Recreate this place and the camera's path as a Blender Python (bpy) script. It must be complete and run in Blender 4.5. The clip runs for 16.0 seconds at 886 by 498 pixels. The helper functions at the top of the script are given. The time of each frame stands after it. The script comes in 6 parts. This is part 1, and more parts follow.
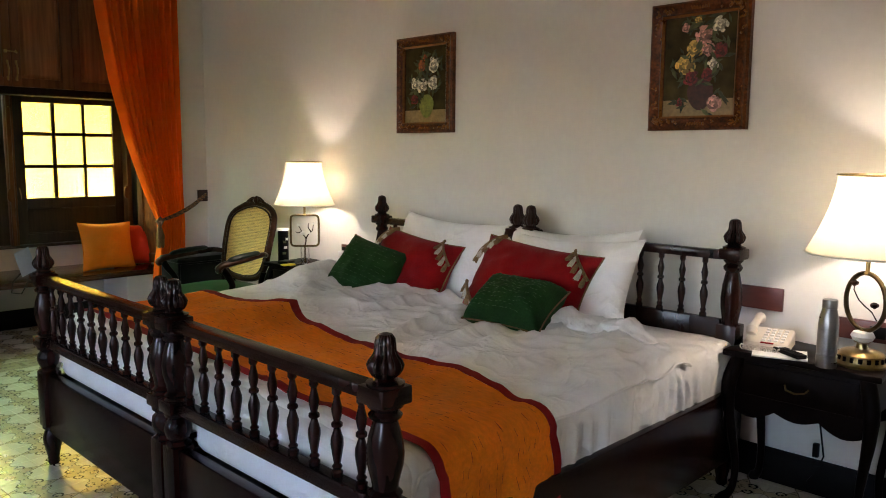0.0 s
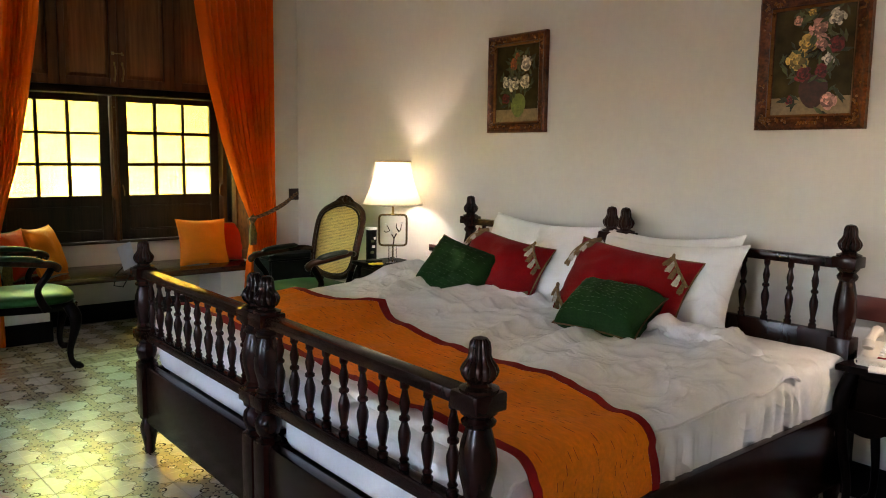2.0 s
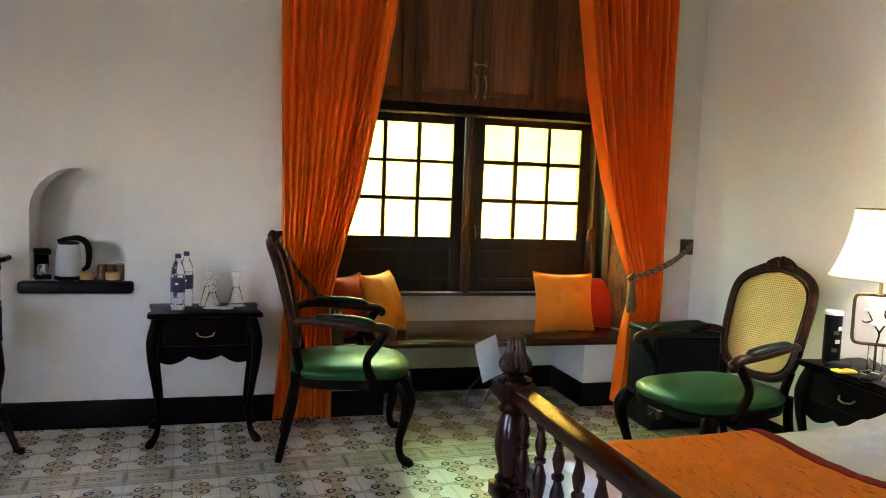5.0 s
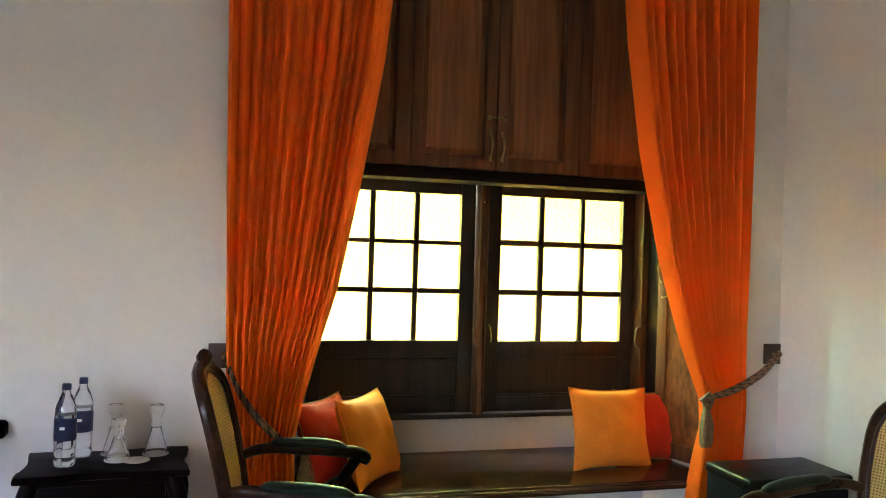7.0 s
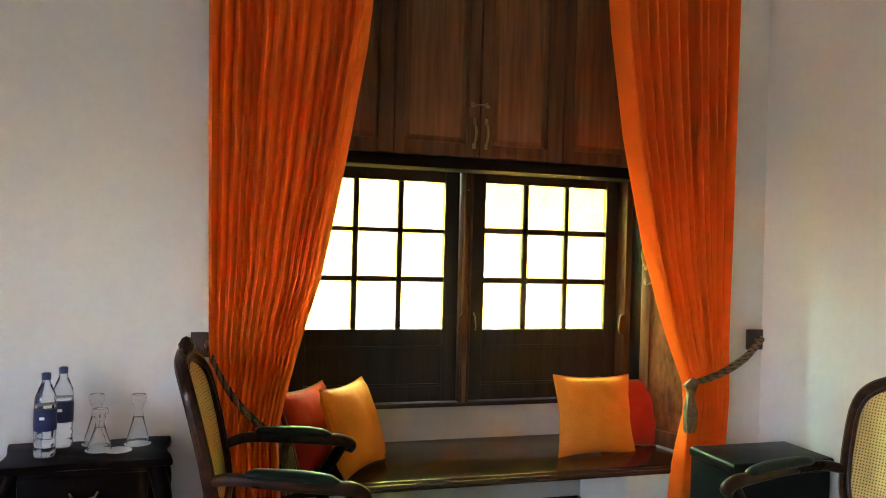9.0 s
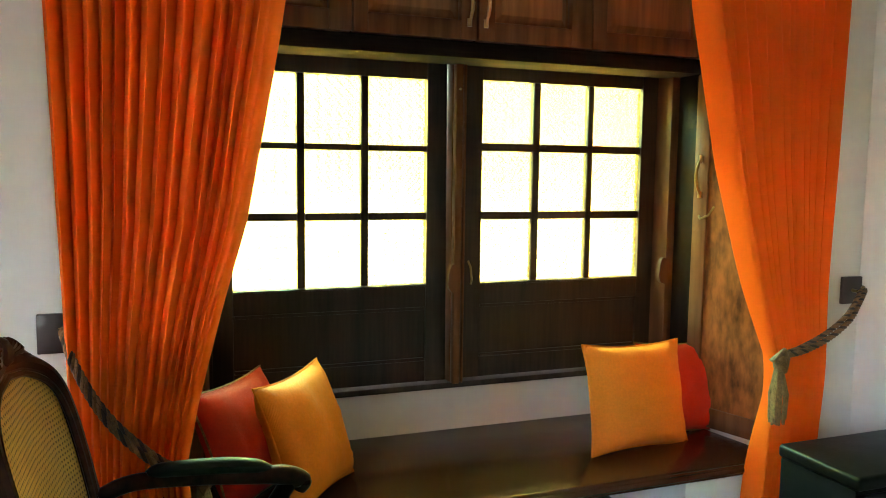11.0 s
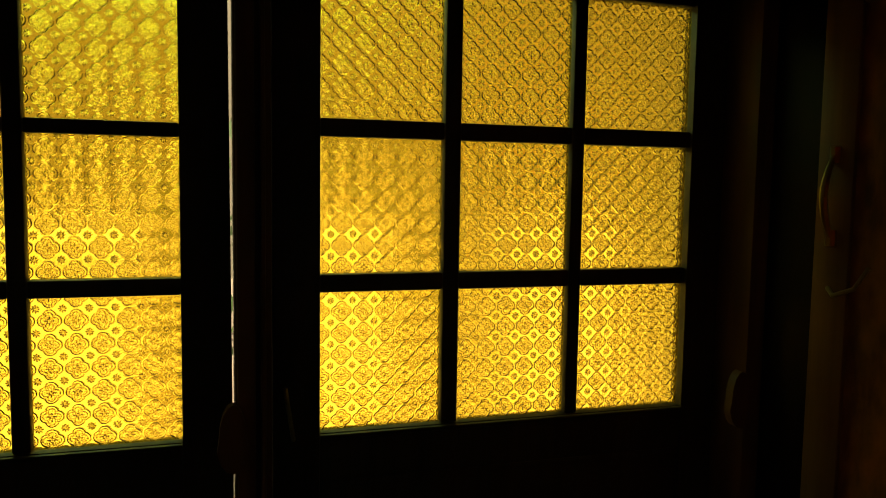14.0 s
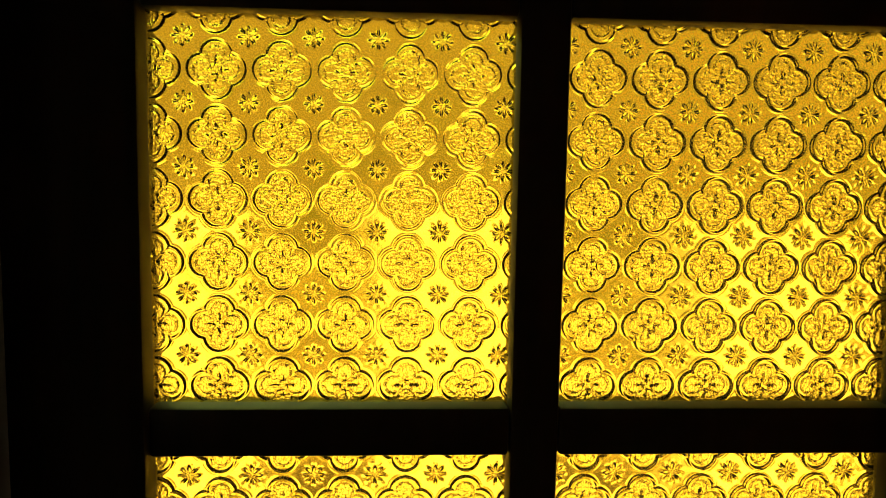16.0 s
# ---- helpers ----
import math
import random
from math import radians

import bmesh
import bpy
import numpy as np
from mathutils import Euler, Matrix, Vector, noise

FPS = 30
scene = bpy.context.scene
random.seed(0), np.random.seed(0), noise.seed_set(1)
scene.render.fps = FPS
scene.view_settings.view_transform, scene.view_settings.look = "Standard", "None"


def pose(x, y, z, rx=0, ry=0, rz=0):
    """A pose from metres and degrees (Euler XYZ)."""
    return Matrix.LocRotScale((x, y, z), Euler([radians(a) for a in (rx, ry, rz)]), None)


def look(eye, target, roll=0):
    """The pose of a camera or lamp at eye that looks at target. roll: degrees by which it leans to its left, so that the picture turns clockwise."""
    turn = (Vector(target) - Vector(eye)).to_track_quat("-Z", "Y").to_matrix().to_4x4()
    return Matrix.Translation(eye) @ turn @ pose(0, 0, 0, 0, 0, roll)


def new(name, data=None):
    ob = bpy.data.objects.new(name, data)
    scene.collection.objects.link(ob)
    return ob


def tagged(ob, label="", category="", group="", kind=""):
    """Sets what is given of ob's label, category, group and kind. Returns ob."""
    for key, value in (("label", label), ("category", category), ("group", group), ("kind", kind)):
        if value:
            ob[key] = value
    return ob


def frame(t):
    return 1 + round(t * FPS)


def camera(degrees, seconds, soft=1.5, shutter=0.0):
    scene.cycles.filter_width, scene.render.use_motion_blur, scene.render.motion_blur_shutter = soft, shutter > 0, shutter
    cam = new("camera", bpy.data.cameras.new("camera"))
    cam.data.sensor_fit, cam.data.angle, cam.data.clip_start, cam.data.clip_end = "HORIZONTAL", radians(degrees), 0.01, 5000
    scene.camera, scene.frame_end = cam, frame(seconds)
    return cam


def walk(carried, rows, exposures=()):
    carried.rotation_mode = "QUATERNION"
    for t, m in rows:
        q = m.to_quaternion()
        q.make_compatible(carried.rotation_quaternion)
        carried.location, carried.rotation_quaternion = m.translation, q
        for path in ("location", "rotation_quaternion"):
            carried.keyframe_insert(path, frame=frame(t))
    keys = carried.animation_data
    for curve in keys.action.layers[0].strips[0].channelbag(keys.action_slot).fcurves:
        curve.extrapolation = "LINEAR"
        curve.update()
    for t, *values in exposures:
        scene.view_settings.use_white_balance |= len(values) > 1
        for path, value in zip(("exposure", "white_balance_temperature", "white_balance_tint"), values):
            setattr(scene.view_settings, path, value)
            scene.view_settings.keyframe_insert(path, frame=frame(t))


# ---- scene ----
cam = camera(59.8, 16.0, soft=1.0)
PATH = [
    (0, (-1.935, -6.868, 1.434), (-0.52, -5.476, 1.189), 0.5),
    (0.5, (-1.907, -6.861, 1.439), (-0.52, -5.442, 1.189), 0.6),
    (1, (-1.923, -6.846, 1.431), (-0.543, -5.419, 1.192), 0.7),
    (1.5, (-1.922, -6.839, 1.43), (-0.569, -5.385, 1.191), 0.7),
    (2, (-1.915, -6.798, 1.425), (-0.659, -5.261, 1.181), 0.8),
    (2.5, (-1.801, -6.643, 1.418), (-0.729, -4.972, 1.176), 1.0),
    (3, (-1.71, -6.434, 1.405), (-0.817, -4.658, 1.188), 1.5),
    (3.5, (-1.693, -6.121, 1.41), (-0.953, -4.275, 1.202), 1.7),
    (4, (-1.636, -5.787, 1.407), (-1.064, -3.88, 1.219), 2.4),
    (6.5, (-1.286, -4.115, 1.448), (-0.773, -2.185, 1.332), 2.0),
    (7, (-1.23, -3.9, 1.499), (-0.695, -1.973, 1.511), 1.9),
    (7.5, (-1.206, -4.004, 1.498), (-0.647, -2.089, 1.633), 2.8),
    (8, (-1.158, -4.111, 1.497), (-0.622, -2.19, 1.648), 2.9),
    (8.5, (-1.187, -4.058, 1.454), (-0.631, -2.139, 1.544), 2.2),
    (9, (-1.231, -3.885, 1.47), (-0.653, -1.971, 1.467), 1.6),
    (11.5, (-0.874, -2.473, 1.467), (-0.147, -0.621, 1.263), 0.7),
    (12, (-0.72, -2.191, 1.465), (0.037, -0.35, 1.271), 0.7),
    (12.5, (-0.587, -1.872, 1.46), (0.183, -0.032, 1.309), 0.4),
    (13, (-0.365, -1.659, 1.496), (0.36, 0.197, 1.315), 0.8),
    (13.5, (-0.172, -1.508, 1.491), (0.487, 0.372, 1.318), 0.8),
    (14, (-0.008, -1.315, 1.477), (0.572, 0.591, 1.307), 0.9),
    (14.5, (0.162, -1.108, 1.491), (0.599, 0.831, 1.265), 1.6),
    (15, (0.313, -0.926, 1.48), (0.588, 1.044, 1.267), 1.3),
    (15.5, (0.326, -0.681, 1.458), (0.523, 1.298, 1.249), 0.9),
    (16, (0.319, -0.464, 1.464), (0.444, 1.521, 1.257), 1.0),
]
walk(cam, [(t, look(eye, target, roll)) for t, eye, target, roll in PATH], [(0, 5.95, 7000, 22), (2.0, 6.05, 7300, 24), (2.5, 6.4, 7500, 26), (3.0, 6.55, 7500, 27), (4.0, 6.65, 7000, 24), (6.5, 6.8, 6500, 25), (9.0, 6.9, 6500, 26), (11.5, 6.9, 6300, 12), (12.0, 6.8, 6000, 8), (12.5, 5.8, 5200, 10), (13.0, 3.0, 4000, 16), (13.5, 2.1, 8500, 10), (14.0, 1.95, 11500, 8), (16.0, 2.25, 12000, 10)])

# ---- light ----
W0 = bpy.data.worlds.new("world")
scene.world = W0
W0.use_nodes = True
wn = W0.node_tree
sky = wn.nodes.new("ShaderNodeTexSky")
sky.sky_type, sky.sun_disc = "NISHITA", False
sky.sun_elevation, sky.sun_rotation = radians(58), radians(200)
wn.nodes["Background"].inputs["Strength"].default_value = 0.12
wn.links.new(sky.outputs["Color"], wn.nodes["Background"].inputs["Color"])


def lamp(name, kind, m, energy, colour, **kw):
    d = bpy.data.lights.new(name, kind)
    d.energy, d.color = energy, colour
    for k, v in kw.items():
        if k == "size":
            d.size = v
        if k == "size_y":
            d.shape, d.size_y = "RECTANGLE", v
        if k == "radius":
            d.shadow_soft_size = v
        if k == "angle":
            d.angle = v
    ob = new(name, d)
    ob.matrix_world = m
    return ob


LAMP_W = 0.19        # each bedside bulb
lamp("sun", "SUN", look((6, -6, 12), (0, 0, 0)), 5.0, (1, 0.95, 0.88), angle=radians(0.5))
lamp("window_daylight", "AREA", look((-0.7, 2.6, 3.10), (-0.1, -3.0, 0.0)), 6.5, (0.42, 1.0, 0.66), size=2.6, size_y=0.9)

# ---- materials ----


def mat(name, colour=(0.5, 0.5, 0.5), rough=0.5, metal=0.0, spec=0.5, scale=6.0, vary=0.12, bump=0.0, bscale=60.0, stretch=(1, 1, 1),
        sheen=0.0, trans=0.0, coat=0.0, colour2=None, rvary=0.08):
    """Base colour varied by two sizes of noise, fine bump, and gloss that varies a little."""
    m = bpy.data.materials.new(name)
    m.use_nodes = True
    nt = m.node_tree
    b = nt.nodes["Principled BSDF"]
    tc = nt.nodes.new("ShaderNodeTexCoord")
    mp = nt.nodes.new("ShaderNodeMapping")
    mp.inputs["Scale"].default_value = stretch
    nt.links.new(tc.outputs["Object"], mp.inputs["Vector"])
    n1 = nt.nodes.new("ShaderNodeTexNoise")
    n1.inputs["Scale"].default_value, n1.inputs["Detail"].default_value = scale, 4
    n2 = nt.nodes.new("ShaderNodeTexNoise")
    n2.inputs["Scale"].default_value, n2.inputs["Detail"].default_value = bscale, 5
    nt.links.new(mp.outputs["Vector"], n1.inputs["Vector"])
    nt.links.new(mp.outputs["Vector"], n2.inputs["Vector"])
    add = nt.nodes.new("ShaderNodeMath")
    add.operation = "MULTIPLY_ADD"
    add.inputs[1].default_value, add.inputs[2].default_value = 0.45, 0.0
    nt.links.new(n2.outputs["Fac"], add.inputs[0])
    sm = nt.nodes.new("ShaderNodeMath")
    sm.operation = "MULTIPLY_ADD"
    sm.inputs[1].default_value = 0.55
    nt.links.new(n1.outputs["Fac"], sm.inputs[0])
    nt.links.new(add.outputs[0], sm.inputs[2])
    ramp = nt.nodes.new("ShaderNodeValToRGB")
    c2 = colour2 or [c * (1 + vary) for c in colour]
    c1 = colour if colour2 else [c * (1 - vary) for c in colour]
    ramp.color_ramp.elements[0].position, ramp.color_ramp.elements[1].position = 0.35, 0.65
    ramp.color_ramp.elements[0].color, ramp.color_ramp.elements[1].color = (*c1, 1), (*c2, 1)
    nt.links.new(sm.outputs[0], ramp.inputs["Fac"])
    nt.links.new(ramp.outputs["Color"], b.inputs["Base Color"])
    rr = nt.nodes.new("ShaderNodeMapRange")
    rr.inputs["To Min"].default_value, rr.inputs["To Max"].default_value = max(0.02, rough - rvary), min(1, rough + rvary)
    nt.links.new(n1.outputs["Fac"], rr.inputs["Value"])
    nt.links.new(rr.outputs["Result"], b.inputs["Roughness"])
    b.inputs["Metallic"].default_value = metal
    b.inputs["Specular IOR Level"].default_value = spec
    b.inputs["Sheen Weight"].default_value = sheen
    b.inputs["Transmission Weight"].default_value = trans
    b.inputs["Coat Weight"].default_value = coat
    b.inputs["Coat Roughness"].default_value = 0.12
    if bump:
        bp = nt.nodes.new("ShaderNodeBump")
        bp.inputs["Strength"].default_value, bp.inputs["Distance"].default_value = bump, 0.004
        nt.links.new(sm.outputs[0], bp.inputs["Height"])
        nt.links.new(bp.outputs["Normal"], b.inputs["Normal"])
    return m


def math_node(nt, op, a, b=None, c=None):
    n = nt.nodes.new("ShaderNodeMath")
    n.operation = op
    for i, v in enumerate((a, b, c)):
        if v is None:
            continue
        if isinstance(v, (int, float)):
            n.inputs[i].default_value = v
        else:
            nt.links.new(v, n.inputs[i])
    return n.outputs[0]


def weave(m, per_metre, depth=0.35, dist=0.002):
    """Adds a fine woven relief to a cloth material."""
    nt = m.node_tree
    b = nt.nodes["Principled BSDF"]
    tc = nt.nodes.new("ShaderNodeTexCoord")
    w1 = nt.nodes.new("ShaderNodeTexWave")
    w1.bands_direction = "X"
    w2 = nt.nodes.new("ShaderNodeTexWave")
    w2.bands_direction = "Z"
    for w in (w1, w2):
        w.inputs["Scale"].default_value = per_metre / 3.0
        w.inputs["Distortion"].default_value = 1.5
        w.inputs["Detail"].default_value = 1
        nt.links.new(tc.outputs["Object"], w.inputs["Vector"])
    h = math_node(nt, "ADD", w1.outputs["Fac"], w2.outputs["Fac"])
    bp = nt.nodes.new("ShaderNodeBump")
    bp.inputs["Strength"].default_value, bp.inputs["Distance"].default_value = depth, dist
    nt.links.new(h, bp.inputs["Height"])
    nt.links.new(bp.outputs["Normal"], b.inputs["Normal"])
    return m


def cloth_through(m, share, tint):
    """Lets some light through a thin cloth, tinted deeper than the cloth itself."""
    nt = m.node_tree
    b = nt.nodes["Principled BSDF"]
    tr = nt.nodes.new("ShaderNodeBsdfTranslucent")
    tr.inputs["Color"].default_value = (*tint, 1)
    mx = nt.nodes.new("ShaderNodeMixShader")
    mx.inputs["Fac"].default_value = share
    nt.links.new(b.outputs[0], mx.inputs[1])
    nt.links.new(tr.outputs[0], mx.inputs[2])
    nt.links.new(mx.outputs[0], nt.nodes["Material Output"].inputs["Surface"])
    return m


M_PLASTER = mat("plaster", (0.68, 0.655, 0.61), 0.75, vary=0.03, scale=2.2, bump=0.25, bscale=28, spec=0.25)
M_CEIL = mat("ceiling_paint", (0.82, 0.81, 0.80), 0.8, vary=0.03, scale=1.5, bump=0.1, bscale=30)
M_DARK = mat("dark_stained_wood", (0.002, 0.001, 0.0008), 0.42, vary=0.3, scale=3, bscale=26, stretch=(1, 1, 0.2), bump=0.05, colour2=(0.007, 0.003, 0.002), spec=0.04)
M_BED = mat("mahogany", (0.007, 0.0025, 0.0016), 0.25, scale=3, bscale=30, stretch=(1, 1, 0.25), bump=0.04, colour2=(0.024, 0.006, 0.0035), coat=0.02, spec=0.2)
M_TEAK = mat("teak", (0.058, 0.021, 0.008), 0.5, scale=3.2, bscale=17, stretch=(2.4, 1, 0.14), bump=0.05, colour2=(0.15, 0.060, 0.023), spec=0.14)
M_PANEL = mat("teak_panel", (0.095, 0.037, 0.014), 0.45, scale=2.2, bscale=13, stretch=(3.0, 1, 0.2), bump=0.04, colour2=(0.28, 0.118, 0.046), spec=0.14)
# darker and duller than the window wood, for the head, transom and header
M_HEAD = mat("dark_matte_head_wood", (0.005, 0.003, 0.002), 0.75, scale=5, bscale=24, stretch=(0.2, 1, 3), bump=0.06, colour2=(0.014, 0.008, 0.005), spec=0.08)
M_FRAME = mat("window_wood", (0.010, 0.006, 0.004), 0.5, scale=5, bscale=24, stretch=(3, 1, 0.2), bump=0.08, colour2=(0.036, 0.020, 0.011), spec=0.3)
M_KNOT = mat("knotted_wood", (0.050, 0.012, 0.003), 0.45, scale=7, bscale=19, stretch=(2.4, 2.4, 0.9), bump=0.05, colour2=(0.27, 0.082, 0.018), spec=0.25)
M_BENCH = mat("polished_bench_wood", (0.030, 0.009, 0.005), 0.22, scale=3, bscale=24, stretch=(0.2, 2.5, 1), bump=0.03, colour2=(0.07, 0.022, 0.012), coat=0.08, spec=0.35)
M_CURTAIN = cloth_through(mat("orange_curtain", (0.93, 0.155, 0.008), 0.8, vary=0.04, scale=3, bscale=150, spec=0.08), 0.10, (0.95, 0.12, 0.005))
M_SHEET = weave(mat("white_cotton", (0.83, 0.82, 0.80), 0.8, vary=0.03, scale=5, bscale=120, sheen=0.2), 900, 0.15, 0.001)


def wrinkled(m, scale, depth):
    """Adds soft creases to bed linen."""
    nt = m.node_tree
    b = nt.nodes["Principled BSDF"]
    tc = nt.nodes.new("ShaderNodeTexCoord")
    n = nt.nodes.new("ShaderNodeTexNoise")
    n.inputs["Scale"].default_value, n.inputs["Detail"].default_value, n.inputs["Distortion"].default_value = scale, 3, 0.8
    nt.links.new(tc.outputs["Object"], n.inputs["Vector"])
    h = math_node(nt, "POWER", math_node(nt, "SUBTRACT", 1.0, math_node(nt, "MULTIPLY", math_node(nt, "ABSOLUTE", math_node(nt, "SUBTRACT", n.outputs["Fac"], 0.5)), 3.0)), 2.0)
    bp = nt.nodes.new("ShaderNodeBump")
    bp.inputs["Strength"].default_value, bp.inputs["Distance"].default_value = 0.45, depth
    nt.links.new(h, bp.inputs["Height"])
    nt.links.new(b.inputs["Normal"].links[0].from_socket, bp.inputs["Normal"])
    nt.links.new(bp.outputs["Normal"], b.inputs["Normal"])
    return m


M_SHEET = wrinkled(M_SHEET, 3.6, 0.022)
M_RUN = mat("orange_runner", (0.86, 0.205, 0.006), 0.75, vary=0.16, scale=5, bscale=90, bump=0.3, spec=0.15, stretch=(1, 0.3, 1))
M_RED = weave(mat("red_velvet", (0.23, 0.003, 0.004), 0.8, vary=0.18, scale=6, bscale=140, sheen=0.06, spec=0.15), 600, 0.25, 0.001)
M_BORDER = mat("red_border_cloth", (0.26, 0.006, 0.006), 0.75, vary=0.12, scale=8, bscale=140, bump=0.1, spec=0.15)
M_GREEN = weave(mat("green_cloth", (0.014, 0.046, 0.012), 0.8, vary=0.3, scale=9, bscale=120, spec=0.1), 260, 0.45, 0.002)
M_SATIN = mat("green_satin", (0.008, 0.058, 0.012), 0.42, vary=0.15, scale=5, bscale=90, bump=0.04, spec=0.22)
M_OCUSH = weave(mat("orange_cushion_cloth", (0.76, 0.215, 0.011), 0.7, vary=0.10, scale=7, bscale=120, spec=0.2), 420, 0.35, 0.0015)
M_RCUSH = weave(mat("red_cushion_cloth", (0.50, 0.03, 0.010), 0.7, vary=0.12, scale=7, bscale=120, spec=0.2), 420, 0.35, 0.0015)
M_CARVE = mat("carved_wood", (0.010, 0.0035, 0.002), 0.30, scale=6, bscale=40, bump=0.12, colour2=(0.045, 0.016, 0.007), spec=0.14)
M_ROPE = mat("rope", (0.17, 0.085, 0.028), 0.7, vary=0.45, scale=60, bscale=220, bump=0.3)
M_DARKROPE = mat("dark_rope_strand", (0.035, 0.020, 0.010), 0.7, vary=0.4, scale=60, bscale=220, bump=0.3)
M_BRASS = mat("old_brass", (0.30, 0.21, 0.09), 0.3, metal=1.0, vary=0.2, scale=12, bscale=80)
M_STEEL = mat("brushed_steel", (0.30, 0.29, 0.28), 0.3, metal=1.0, vary=0.08, scale=8, bscale=120, stretch=(1, 1, 8))
M_CHROME = mat("chrome", (0.6, 0.6, 0.6), 0.15, metal=1.0, vary=0.05)
M_PHONE = mat("ivory_plastic", (0.62, 0.56, 0.47), 0.4, vary=0.04)
M_BLACK = mat("black_plastic", (0.005, 0.005, 0.005), 0.42, vary=0.2, spec=0.08)
M_LEATHER = mat("black_leather", (0.005, 0.005, 0.004), 0.40, vary=0.2, scale=14, bscale=120, bump=0.2, spec=0.12)
M_WHITE = mat("white_plastic", (0.75, 0.75, 0.74), 0.35, vary=0.03)
M_PAPER = mat("paper", (0.75, 0.73, 0.68), 0.7, vary=0.03)
M_YELLOW = mat("yellow_card", (0.75, 0.55, 0.03), 0.6, vary=0.05)
M_GOLD = mat("bronzed_frame", (0.030, 0.008, 0.003), 0.35, metal=0.1, scale=22, bscale=90, bump=0.35, colour2=(0.19, 0.050, 0.012), spec=0.3)
M_GILT = mat("gilt_edge", (0.26, 0.095, 0.022), 0.30, metal=0.6, vary=0.3, scale=26, bscale=120, bump=0.2)
M_SKIRT = mat("black_skirting", (0.004, 0.0035, 0.003), 0.45, vary=0.25, scale=4, bump=0.05, spec=0.10)
M_PLATE = mat("dark_plate", (0.03, 0.012, 0.008), 0.3, vary=0.2)
M_REDWOOD = mat("red_brown_panel", (0.085, 0.018, 0.012), 0.3, vary=0.2, scale=4, bscale=30, stretch=(1, 0.3, 2))
M_BLUE = mat("blue_label", (0.008, 0.016, 0.075), 0.4, vary=0.1)
M_COAST = mat("coaster", (0.72, 0.71, 0.68), 0.6, vary=0.04)
M_TEAGLASS = mat("dark_amber_glass", (0.14, 0.055, 0.014), 0.15, vary=0.25, spec=0.6)
M_WICKER = mat("amber_ceramic", (0.44, 0.25, 0.08), 0.4, vary=0.15)
M_BRONZE = mat("dark_bronze", (0.10, 0.068, 0.030), 0.38, metal=0.9, vary=0.25, scale=14, bscale=80)
M_KETTLE = mat("frosted_plastic", (0.50, 0.54, 0.58), 0.35, vary=0.04)
M_PALETHREAD = mat("pale_tassel_thread", (0.46, 0.41, 0.33), 0.75, vary=0.3, scale=70, bscale=220, bump=0.2)
M_TASSEL = mat("tassel_thread", (0.20, 0.115, 0.04), 0.7, vary=0.5, scale=90, bscale=260, bump=0.3)


def clear_glass(name, tint=(1, 1, 1), rough=0.0):
    m = bpy.data.materials.new(name)
    m.use_nodes = True
    b = m.node_tree.nodes["Principled BSDF"]
    b.inputs["Base Color"].default_value = (*tint, 1)
    b.inputs["Roughness"].default_value = rough
    b.inputs["Transmission Weight"].default_value = 1
    b.inputs["IOR"].default_value = 1.45
    return m


M_GLASS = clear_glass("clear_glass")
M_BOTTLE = clear_glass("clear_plastic", (0.92, 0.95, 0.97), 0.05)


